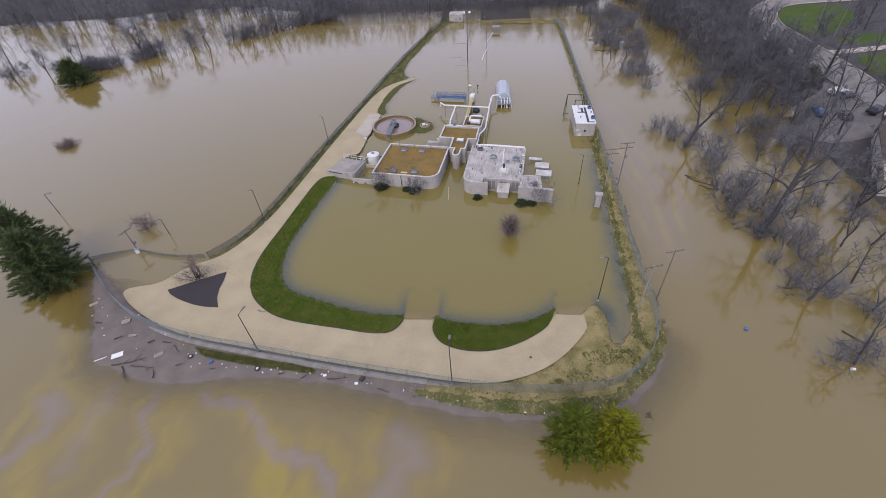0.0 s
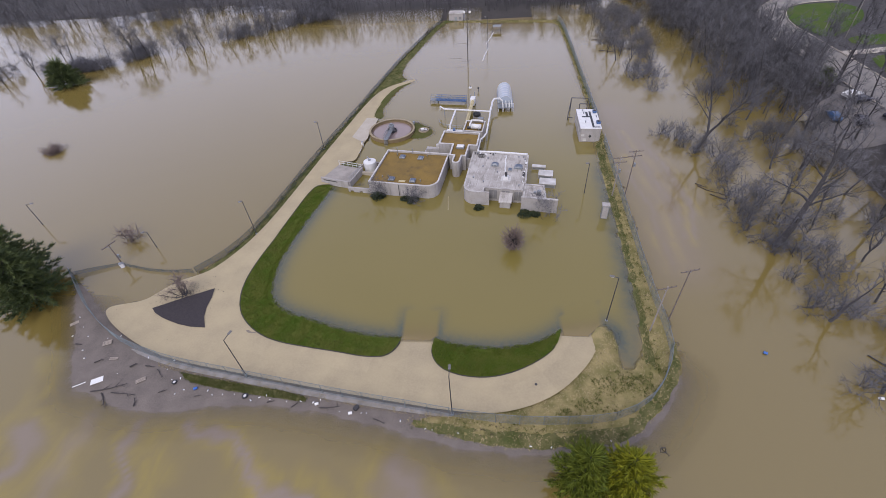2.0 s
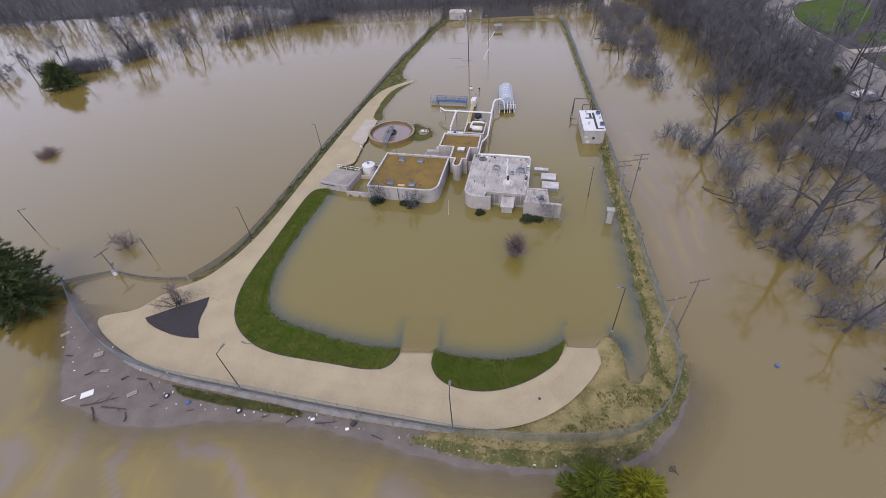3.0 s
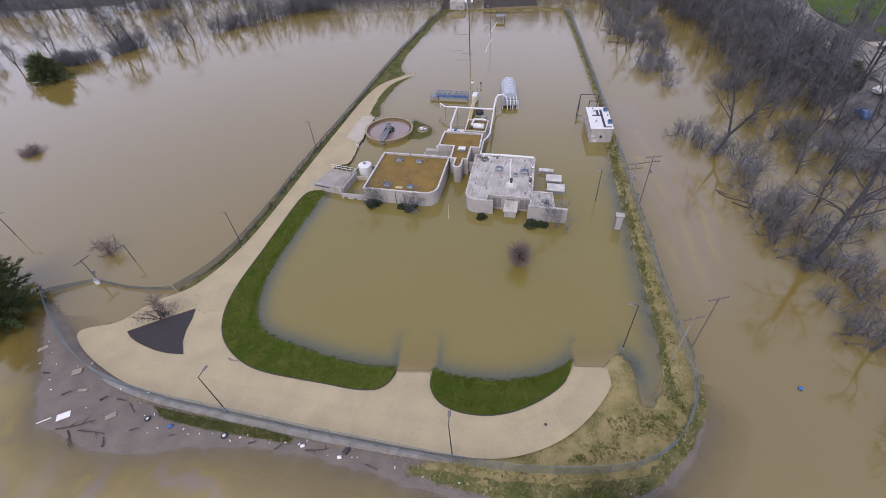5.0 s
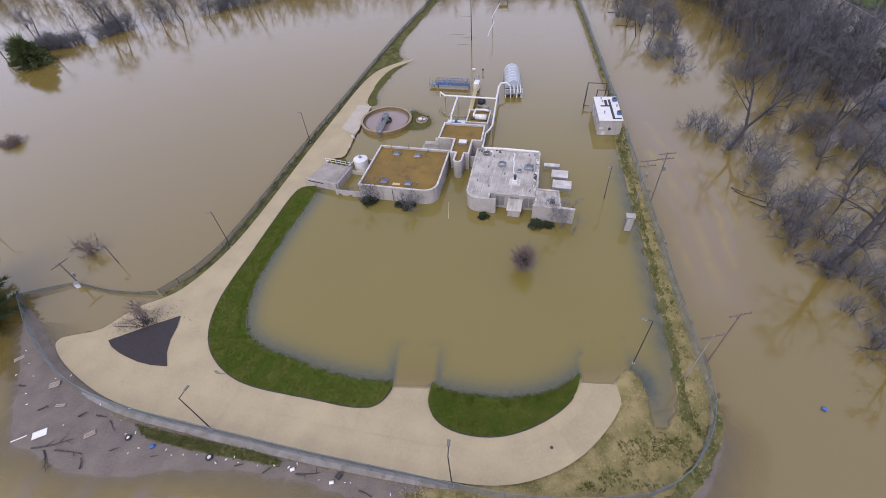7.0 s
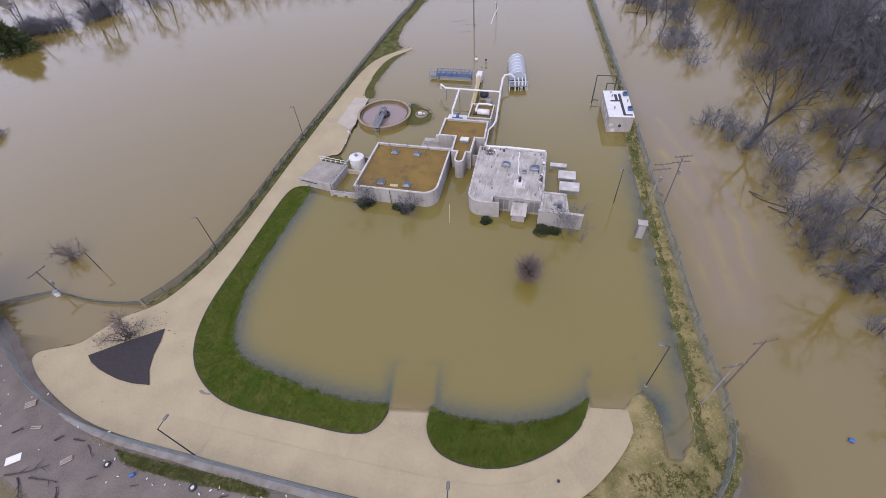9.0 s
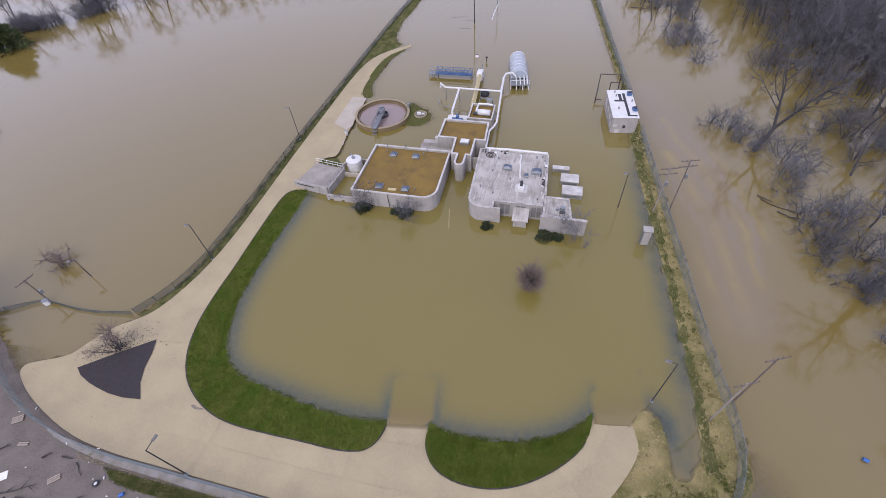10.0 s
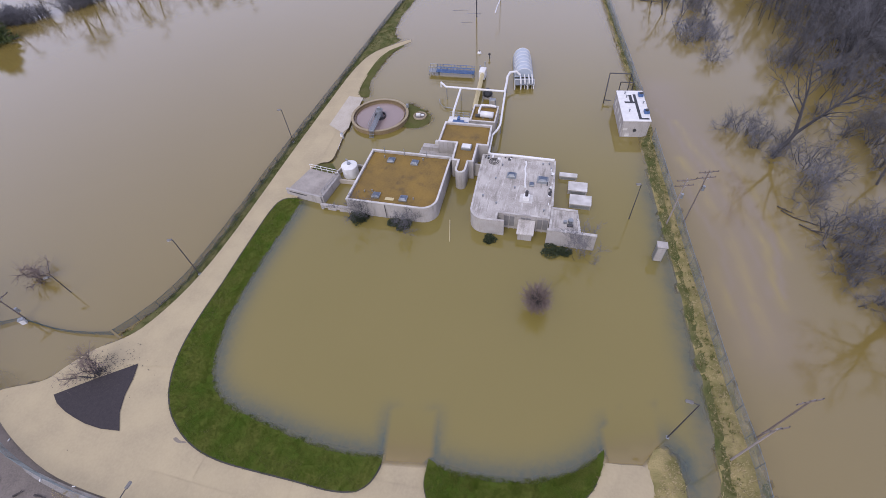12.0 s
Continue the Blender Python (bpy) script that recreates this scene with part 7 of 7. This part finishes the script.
def driftwood(x, y, length, turn, seed, r=0.09):
    rs2 = np.random.RandomState(seed)
    V, F = [], []
    p = np.array((-length / 2, 0, r))
    d = np.array((1.0, 0, 0))
    for i in range(6):
        d = d + rs2.normal(0, 0.12, 3) * (1, 1, 0.2)
        q = p + d / np.linalg.norm(d) * length / 6
        q[2] = max(q[2], r * 0.6)
        frustum(V, F, p, q, r * (1 - i * 0.12), r * (1 - (i + 1) * 0.12), 6)
        if i in (1, 3, 4):
            e = d + rs2.normal(0, 0.7, 3)
            e[2] = abs(e[2]) * 0.4
            frustum(V, F, q, q + e / np.linalg.norm(e) * length * 0.3, r * 0.5, 0, 5)
        p = q
    ob = part("driftwood", ([tuple(map(float, v)) for v in V], F), OLDWOOD)
    ob.matrix_basis = on_mud(x, y, turn)
    return tagged(ob, "dark forked driftwood branch lying on mud", "driftwood", "driftwood on the mud")


for i, (x, y, L, a, r) in enumerate(((-44.3, 41.1, 4.6, -6, 0.11), (-43.9, 40.3, 3.0, -38, 0.1), (-42.0, 41.4, 3.4, 4, 0.08), (-39.7, 40.2, 1.2, 100, 0.1), (-14.8, 40.2, 2.6, -8, 0.09), (-40.7, 45.1, 1.3, -15, 0.1), (-43.2, 45.4, 0.9, 60, 0.13), (-36.9, 41.7, 1.0, 20, 0.07),
                                     (-22.4, 41.0, 0.9, 25, 0.09), (-19.2, 40.5, 0.9, 25, 0.09), (-48.5, 45.8, 1.1, 30, 0.1), (-38.7, 44.2, 1.8, -40, 0.06), (-53.5, 48.5, 0.9, 0, 0.12), (-32.0, 41.3, 0.8, 10, 0.06), (-8.5, 39.1, 1.5, -12, 0.06), (15.0, 37.0, 1.4, 20, 0.05))):
    driftwood(x, y, L, a, 200 + i, r)
for i, (x, y, a, n) in enumerate(((-49.2, 48.7, 25, 4), (-57.0, 52.2, 40, 3), (-40.8, 43.2, 35, 3), (-46.6, 46.4, 5, 2))):
    t = thing("pallet", on_mud(x, y, a) @ Matrix.Scale(0.7, 4), "broken grey wooden pallet stranded on mud", "pallet", "broken pallets")
    for j in range(n):
        part("slat", boxes((-0.85, -0.5 + j * 0.3, 0.1, 0.85, -0.28 + j * 0.3, 0.15), bevel=0.01), GREYPLANK, t)
    for u in (-0.7, 0.65):
        part("bearer", boxes((u, -0.5, 0.0, u + 0.1, -0.28 + (n - 1) * 0.3, 0.1)), OLDWOOD, t)


def bottle(x, y, turn, mat, label, size=1.0, name="plastic_bottle"):
    t = thing(name, on_mud(x, y, turn) @ Matrix.Scale(size, 4), label, "bottle", "washed-up bottles")
    bm = tube(bmesh.new(), (-0.18, 0, 0.09), (0.14, 0, 0.09), 0.09, n=8)
    tube(bm, (0.14, 0, 0.09), (0.22, 0, 0.09), 0.09, 0.035, 8)
    part("body", bm, mat, t)
    part("cap", tube(bmesh.new(), (0.22, 0, 0.09), (0.27, 0, 0.09), 0.04, n=8), PLASTIC_B, t)


spots = [(-55.0, 51.5), (-55.6, 49.9), (-53.0, 49.8), (-49.8, 49.6), (-48.1, 50.1), (-56.9, 53.3), (-36.6, 43.4), (-35.5, 43.6), (-34.2, 42.0), (-35.1, 41.4), (-38.1, 44.9), (-51.0, 46.2), (-28.9, 41.6), (-27.4, 41.7), (-24.0, 41.4), (-23.2, 41.7), (-22.6, 41.2), (-17.0, 41.0),
         (-16.2, 41.4), (-10.8, 39.9), (-10.2, 39.9), (-18.6, 41.1), (-3.0, 38.3), (-2.2, 38.2), (8.8, 36.8), (11.0, 36.8), (17.5, 37.8), (-37.9, 46.3), (-31.0, 42.0), (-30.2, 41.5), (-13.5, 40.0), (-6.0, 39.1), (0.8, 37.9), (-44.6, 44.0), (-41.8, 46.6), (-52.2, 47.5), (-20.4, 41.0), (-25.0, 41.0)]
for i, (x, y) in enumerate(spots):
    bottle(x, y, (i * 67) % 180, PLASTIC_W, "white plastic bottle washed up on mud", 0.35 + 0.45 * ((i * 37) % 10) / 10)
for x, y, s in ((-36.0, 43.0, 0.7), (-25.9, 41.5, 0.8)):
    t = thing("tyre", on_mud(x, y, 20) @ Matrix.Scale(s, 4), "black rubber tyre lying on mud", "tyre", "washed-up tyres")
    bm = bmesh.new()
    pipe(bm, [(0.36 * math.cos(a), 0.36 * math.sin(a), 0.14) for a in np.arange(17) * 2 * math.pi / 16], 0.14, 8)
    part("rubber", bm, BLACK, t)
    part("rim", tube(bmesh.new(), (0, 0, 0.1), (0, 0, 0.2), 0.24, n=14), WHITE, t)
for x, y, a, mat, label in ((-32.7, 42.2, 30, PLASTIC_B, "bright blue plastic drum lying on mud"), (-11.5, 40.4, 60, DARK, "dark plastic drum lying on mud"), (-16.5, 40.8, 20, PLASTIC_W, "white plastic tub lying on mud"), (-12.1, 39.8, 10, PLASTIC_W, "white plastic tub lying on mud"),
                            (38.6, 49.8, 150, PLASTIC_B, "blue plastic drum drifting on the flood"), (48.4, 44.0, 0, PLASTIC_W, "white plastic float caught beside a tree")):
    t = thing("drum", on_mud(x, y, a) @ Matrix.Scale(0.72 if mat is DARK else 0.52, 4), label, "drum", "washed-up drums")
    s = 0.32 if mat is not DARK else 0.38
    bm = tube(bmesh.new(), (-0.42, 0, s), (0.42, 0, s), s, n=14)
    part("barrel", bm, mat, t)
    for u in (-0.2, 0.2):
        part("band", tube(bmesh.new(), (u - 0.03, 0, s), (u + 0.03, 0, s), s + 0.025, n=14), mat, t)
snag = thing("floating_chair_frame", pose(22.8, 37.0, 0.0, 0, 0, 20) @ Matrix.Scale(0.75, 4), "dark tubular chair frame afloat by the bank", "chair frame")
for a, b in (((-0.5, 0, 0.05), (0.0, 0.5, 0.1)), ((0.0, 0.5, 0.1), (0.6, 0.3, 0.1)), ((0.6, 0.3, 0.1), (0.2, -0.3, 0.05)), ((0.2, -0.3, 0.05), (-0.5, 0, 0.05)), ((0.0, 0.5, 0.1), (0.2, -0.3, 0.05)), ((0.2, -0.3, 0.05), (0.4, -0.8, 0.02))):
    part("bar", tube(bmesh.new(), a, b, 0.05, n=6), DARK, snag)
for i, (x, y, L, a) in enumerate(((44.6, 84.4, 5.5, -52), (45.4, 83.0, 3.0, -35), (43.3, 86.4, 2.2, -60), (46.4, 82.3, 2.6, -20), (46.0, 71.0, 1.6, 20), (48.2, 57.2, 3.0, -10), (52, 48.6, 4.0, -40), (41.5, 160, 6, 5), (40.5, 170, 5, 0))):
    driftwood(x, y, L, a, 300 + i, 0.09)["label"] = "dark drift log afloat at the wood edge"
# small dark flat flecks, thickest close to the mulch bed's tree
rs3 = np.random.RandomState(58)
V, F = [], []
for _ in range(800):
    a, d = rs3.uniform(0, 6.28), abs(rs3.normal(0, 2.4))
    x, y = -42.4 + d * math.cos(a) * 1.2, 58.2 + d * math.sin(a) * 0.8
    z = float(height(np.array([[x, y]]))[0]) + 0.045
    if z > 0.05:
        t, w = rs3.uniform(0, 6.28), rs3.uniform(0.04, 0.1)
        k = len(V)
        V.extend((x + w * math.cos(t + q), y + w * math.sin(t + q), z + rs3.uniform(0, 0.02)) for q in (0, 2.1, 4.2))
        F.append((k, k + 1, k + 2))
tagged(part("fallen_leaves", (V, F), OLDWOOD), "small dark flecks scattered round the small tree", "leaves", kind="stuff")
STAIN = material("oil_stain", (0.17, 0.145, 0.12), 0.8, (0.24, 0.20, 0.15), 3, 0.7)
stain = drape("oil_stain", smooth_line([(-29.9, 51.35), (-29.5, 51.5), (-29.0, 51.15), (-28.2, 51.1), (-28.2, 50.95), (-29.0, 50.9), (-29.5, 51.05)], 1, True), STAIN, 0.3, 0.006)
tagged(stain, "dark oil stain on the concrete", "stain", kind="structure")
drain = thing("drain_cover", on_mud(9.95, 44.3), "small dark drain cover in the road", "drain cover")
part("grate", tube(bmesh.new(), (0, 0, -0.05), (0, 0, 0.03), 0.17, n=12), DARK, drain)


# ---- the rise to the east: road, lawns, houses, cars ----
def lane(pts, w):
    L = [Vector(p) for p in smooth_line(pts, 2)]
    left, right = [], []
    for i, p in enumerate(L):
        d = (L[min(i + 1, len(L) - 1)] - L[max(i - 1, 0)]).normalized()
        nrm = Vector((-d.y, d.x))
        left.append(tuple(p + nrm * w / 2))
        right.append(tuple(p - nrm * w / 2))
    return left + right[::-1]


for out in (LAWN_W_OUT, LAWN_E_OUT):
    rim = [q for q in out if q[1] < 50.3 or q[0] < -20]
    edge = drape("lawn_edge", lane(rim, 0.16), SOIL, 0.5, 0.03)
    tagged(edge, "thin line of bare soil along the lawn", "soil", kind="structure")
ELANE = [(91.5, 100), (91.9, 113), (92.2, 121), (92.6, 131), (92.7, 141), (92.7, 152), (92.7, 163), (93.6, 172), (96.6, 181.5), (101, 188.5), (107, 192.5), (115, 194.5), (150, 196)]
er = drape("road", lane(ELANE, 7.6), ASPHALT, 4.0, 0.12)
tagged(er, "pale grey public road on the rise", "road", kind="structure")
for k, off in enumerate((1, -1)):
    edge = lane(ELANE, 8.0)
    half = edge[: len(edge) // 2] if off > 0 else edge[len(edge) // 2:][::-1]
    V = []
    for (x, y) in half:
        z = float(height(np.array([[x, y]]))[0])
        V.append((x, y, z + 0.2))
    tagged(part("kerb", pipe(bmesh.new(), V, 0.16, 4), PAD), "pale concrete kerb along the public road", "kerb", kind="structure")
lw = drape("lawn", smooth_line([(99.0, 178), (103, 184), (108, 188), (121, 189), (124, 181), (119, 171), (111, 163), (104, 156.5), (99.5, 155), (97.8, 162), (97.8, 171)], 1, True), GRASS2, 5, 0.1)
tagged(lw, "bright green mown lawn beside the road", "lawn", kind="structure")
lw = drape("lawn", smooth_line([(98.8, 122), (99, 128), (100, 134), (102, 139.5), (110, 141), (122, 142), (122, 125), (108, 118)], 1, True), GRASS2, 5, 0.1)
tagged(lw, "bright green mown lawn beside the road", "lawn", kind="structure")
lw = drape("lawn", smooth_line([(103, 149), (104, 153.5), (110.5, 156), (121, 156), (121, 148.5), (107, 147.6)], 1, True), GRASS2, 5, 0.1)
tagged(lw, "rough green grass beside the driveway", "lawn", kind="structure")
dw = drape("driveway", lane([(97, 142.2), (103, 142.6), (108, 144), (124, 145.5)], 3), PAD, 4, 0.2)
tagged(dw, "pale concrete driveway across the lawn", "driveway", kind="structure")
yard = drape("yard", smooth_line([(73, 98), (72.5, 106), (73.5, 112), (77, 117), (84.6, 121), (87.5, 127), (87.8, 110), (87.4, 100), (80, 97)], 1, True), ASPHALT, 4, 0.1)
yard.data.materials[0] = material("dark_gravel", (0.17, 0.155, 0.145), 0.95, (0.09, 0.082, 0.078), 0.25, 0.9, (0.24, 0.22, 0.21), 0.4, 8)
tagged(yard, "worn grey gravel yard", "yard", kind="structure")
ROOFBROWN = material("brown_shingles", (0.085, 0.065, 0.055), 0.9, (0.06, 0.048, 0.042), 1.0, 0.6, (0.11, 0.085, 0.07))
SIDING = material("pale_siding", (0.46, 0.43, 0.36), 0.8, (0.36, 0.33, 0.27), 1.0, 0.5)


def gable_house(x, y, turn, w, d, h, rise, roof, wall, label):
    z = float(height(np.array([[x, y]]))[0])
    t = thing("house", pose(x, y, z, 0, 0, turn), label, "house", "houses on the rise")
    bm = prism(bmesh.new(), [(-w / 2, -d / 2), (w / 2, -d / 2), (w / 2, d / 2), (-w / 2, d / 2)], -1.5, h)
    part("wall", bm, wall, t)
    for s in (-1, 1):
        bm = bmesh.new()
        o = 0.4
        lo, hi = (s * (d / 2 + o), h - rise * o / (d / 2)), (0.0, h + rise)
        pts = [(-w / 2 - o, *lo), (w / 2 + o, *lo), (w / 2 + o, *hi), (-w / 2 - o, *hi)]
        a = [bm.verts.new(p) for p in pts]
        b = [bm.verts.new((p[0], p[1], p[2] + 0.18)) for p in pts]
        bm.faces.new(a)
        bm.faces.new(b)
        for i in range(4):
            bm.faces.new((a[i], a[(i + 1) % 4], b[(i + 1) % 4], b[i]))
        bmesh.ops.recalc_face_normals(bm, faces=bm.faces)
        part("roof", bm, roof, t)
    for s in (-1, 1):
        bm = bmesh.new()
        vs = [bm.verts.new(p) for p in ((s * w / 2, -d / 2, h), (s * w / 2, d / 2, h), (s * w / 2, 0, h + rise), (s * (w / 2 - 0.2), -d / 2, h), (s * (w / 2 - 0.2), d / 2, h), (s * (w / 2 - 0.2), 0, h + rise))]
        for f in ((0, 1, 2), (3, 5, 4), (0, 3, 4, 1), (1, 4, 5, 2), (2, 5, 3, 0)):
            bm.faces.new([vs[i] for i in f])
        bmesh.ops.recalc_face_normals(bm, faces=bm.faces)
        part("gable", bm, wall, t)
    for u in (-w / 3, 0, w / 3):
        wd = part("window", boxes((u - 0.55, -d / 2 - 0.04, 0.9, u + 0.55, -d / 2, 2.1)), WINDOW, t)
        part("sill", boxes((u - 0.6, -d / 2 - 0.12, 0.82, u + 0.6, -d / 2, 0.9)), COPING, wd)
    part("chimney", boxes((w / 4 - 0.35, -0.35, h, w / 4 + 0.35, 0.35, h + rise + 0.9)), RUST, t)
    return t


gable_house(81.5, 88.5, 62, 13, 9, 2.9, 2.4, ROOFBROWN, SIDING, "single-storey house with brown shingle roof")
gable_house(77.0, 82.0, 62, 8, 6, 2.4, 1.3, SIDING, SIDING, "pale sheet-roofed outbuilding beside the house")
gable_house(146, 204, -12, 30, 9, 2.2, 1.2, WHITE, SIDING, "long pale-roofed building on the rise")


def car(x, y, turn, colour, label):
    z = float(height(np.array([[x, y]]))[0]) + 0.12
    t = thing("car", pose(x, y, z, 0, 0, turn), label, "car", "parked cars")
    prof = [(-2.2, 0.35), (2.2, 0.35), (2.25, 0.75), (1.1, 0.95), (0.5, 1.42), (-1.2, 1.45), (-1.9, 1.0), (-2.25, 0.9)]
    bm = bmesh.new()
    a = [bm.verts.new((px, -0.88 if pz < 1.1 else -0.68, pz)) for px, pz in prof]
    b = [bm.verts.new((px, 0.88 if pz < 1.1 else 0.68, pz)) for px, pz in prof]
    bm.faces.new(a)
    bm.faces.new(b[::-1])
    for i in range(len(prof)):
        bm.faces.new((a[i], b[i], b[(i + 1) % len(prof)], a[(i + 1) % len(prof)]))
    bmesh.ops.recalc_face_normals(bm, faces=bm.faces)
    bmesh.ops.bevel(bm, geom=list(bm.edges), offset=0.05, segments=1, affect="EDGES")
    part("body", bm, colour, t)
    bm = bmesh.new()
    vs = [bm.verts.new(p) for p in ((1.06, -0.7, 1.0), (1.06, 0.7, 1.0), (0.56, 0.62, 1.42), (0.56, -0.62, 1.42))]
    bm.faces.new(vs)
    bmesh.ops.translate(bm, vec=(0.03, 0, 0.03), verts=bm.verts)
    part("windscreen", bm, WINDOW, t)
    for u in (-1.35, 1.4):
        for v in (-0.85, 0.85):
            wheel = part("wheel", tube(bmesh.new(), (u, v - 0.1, 0.32), (u, v + 0.1, 0.32), 0.32, n=14), BLACK, t)
            part("hub", tube(bmesh.new(), (u, v - 0.11, 0.32), (u, v + 0.11, 0.32), 0.18, n=10), STEEL, wheel)


CAR_W = material("white_car_paint", (0.7, 0.7, 0.7), 0.25)
CAR_B = material("blue_car_paint", (0.045, 0.10, 0.21), 0.3)
CAR_D = material("dark_car_paint", (0.03, 0.03, 0.04), 0.25)
for x, y, a, c, label in ((86.0, 118.2, 15, CAR_W, "white car parked in the gravel yard"), (86.0, 115.2, 15, CAR_D, "dark car parked in the gravel yard"), (86.8, 106.6, 30, CAR_D, "dark car parked beside the house"), (88.5, 104.0, 30, CAR_W, "white car parked beside the house"),
                          (78.5, 110.5, 80, CAR_B, "blue car parked under the trees"), (81.5, 106.8, 70, CAR_D, "dark car parked under the trees")):
    car(x, y, a, c, label)


# ---- concrete slabs of the access road ----
def clip(poly, a, b):
    """The part of a polygon to the left of the line from a to b."""
    out = []
    side = lambda p: (b[0] - a[0]) * (p[1] - a[1]) - (b[1] - a[1]) * (p[0] - a[0])
    for p, q in zip(poly, poly[1:] + poly[:1]):
        sp, sq = side(p), side(q)
        if sp >= 0:
            out.append(p)
        if (sp > 0 > sq) or (sp < 0 < sq):
            t = sp / (sp - sq)
            out.append((p[0] + t * (q[0] - p[0]), p[1] + t * (q[1] - p[1])))
    return out


def slab(cell):
    poly = [tuple(p) for p in ROAD]
    for i in range(4):
        poly = clip(poly, cell[i], cell[(i + 1) % 4])
        if len(poly) < 3:
            return
    clean = [p for p, q in zip(poly, poly[1:] + poly[:1]) if math.dist(p, q) > 0.05]
    if len(clean) < 3:
        return
    area = 0.5 * sum(p[0] * q[1] - p[1] * q[0] for p, q in zip(clean, clean[1:] + clean[:1]))
    if abs(area) < 1.5:
        return
    drape("slab", clean, CONCRETE, 2.2, 0.0, road, zfun=road_top)


def lay(line, spacing, widths, gap=0.014):
    """Slabs along a line, side by side to its left, with open joints."""
    pts = np.array(line, float)
    s = np.r_[0, np.cumsum(np.hypot(*np.diff(pts, axis=0).T))]
    n = int(s[-1] / spacing)
    at_s = np.linspace(0, s[-1], n + 1)
    P = np.c_[np.interp(at_s, s, pts[:, 0]), np.interp(at_s, s, pts[:, 1])]
    d = np.gradient(P, axis=0)
    d /= np.hypot(*d.T)[:, None]
    nrm = np.c_[-d[:, 1], d[:, 0]]
    for i in range(n):
        u = (P[i + 1] - P[i]) / np.linalg.norm(P[i + 1] - P[i]) * gap / 2
        for w0, w1 in zip(widths, widths[1:]):
            a0, a1 = P[i] + nrm[i] * (w0 + gap / 2) + u, P[i + 1] + nrm[i + 1] * (w0 + gap / 2) - u
            b0, b1 = P[i] + nrm[i] * (w1 - gap / 2) + u, P[i + 1] + nrm[i + 1] * (w1 - gap / 2) - u
            slab([tuple(map(float, q)) for q in (a0, a1, b1, b0)])


lay(smooth_line([(-31.5, 45.0), (-28.8, 44.55), (-21.2, 43.3), (-14.9, 42.3), (-7.2, 41.2), (0, 40.25), (4.9, 40.1), (9.3, 41.2), (13.0, 43.2), (16.2, 46.3), (18.4, 49.5), (18.8, 51)]), 4.7, (0, 3.3, 7.6))
lay(smooth_line([(-33.8, 59.0), (-33.9, 63.5), (-32.8, 71), (-31.7, 79.3), (-30.6, 85.5), (-28.6, 89), (-27.8, 94), (-26.2, 100), (-25.9, 106), (-25.3, 114), (-24.2, 122), (-23.1, 129)]), 5.0, (-0.6, 2.6, 6.5))
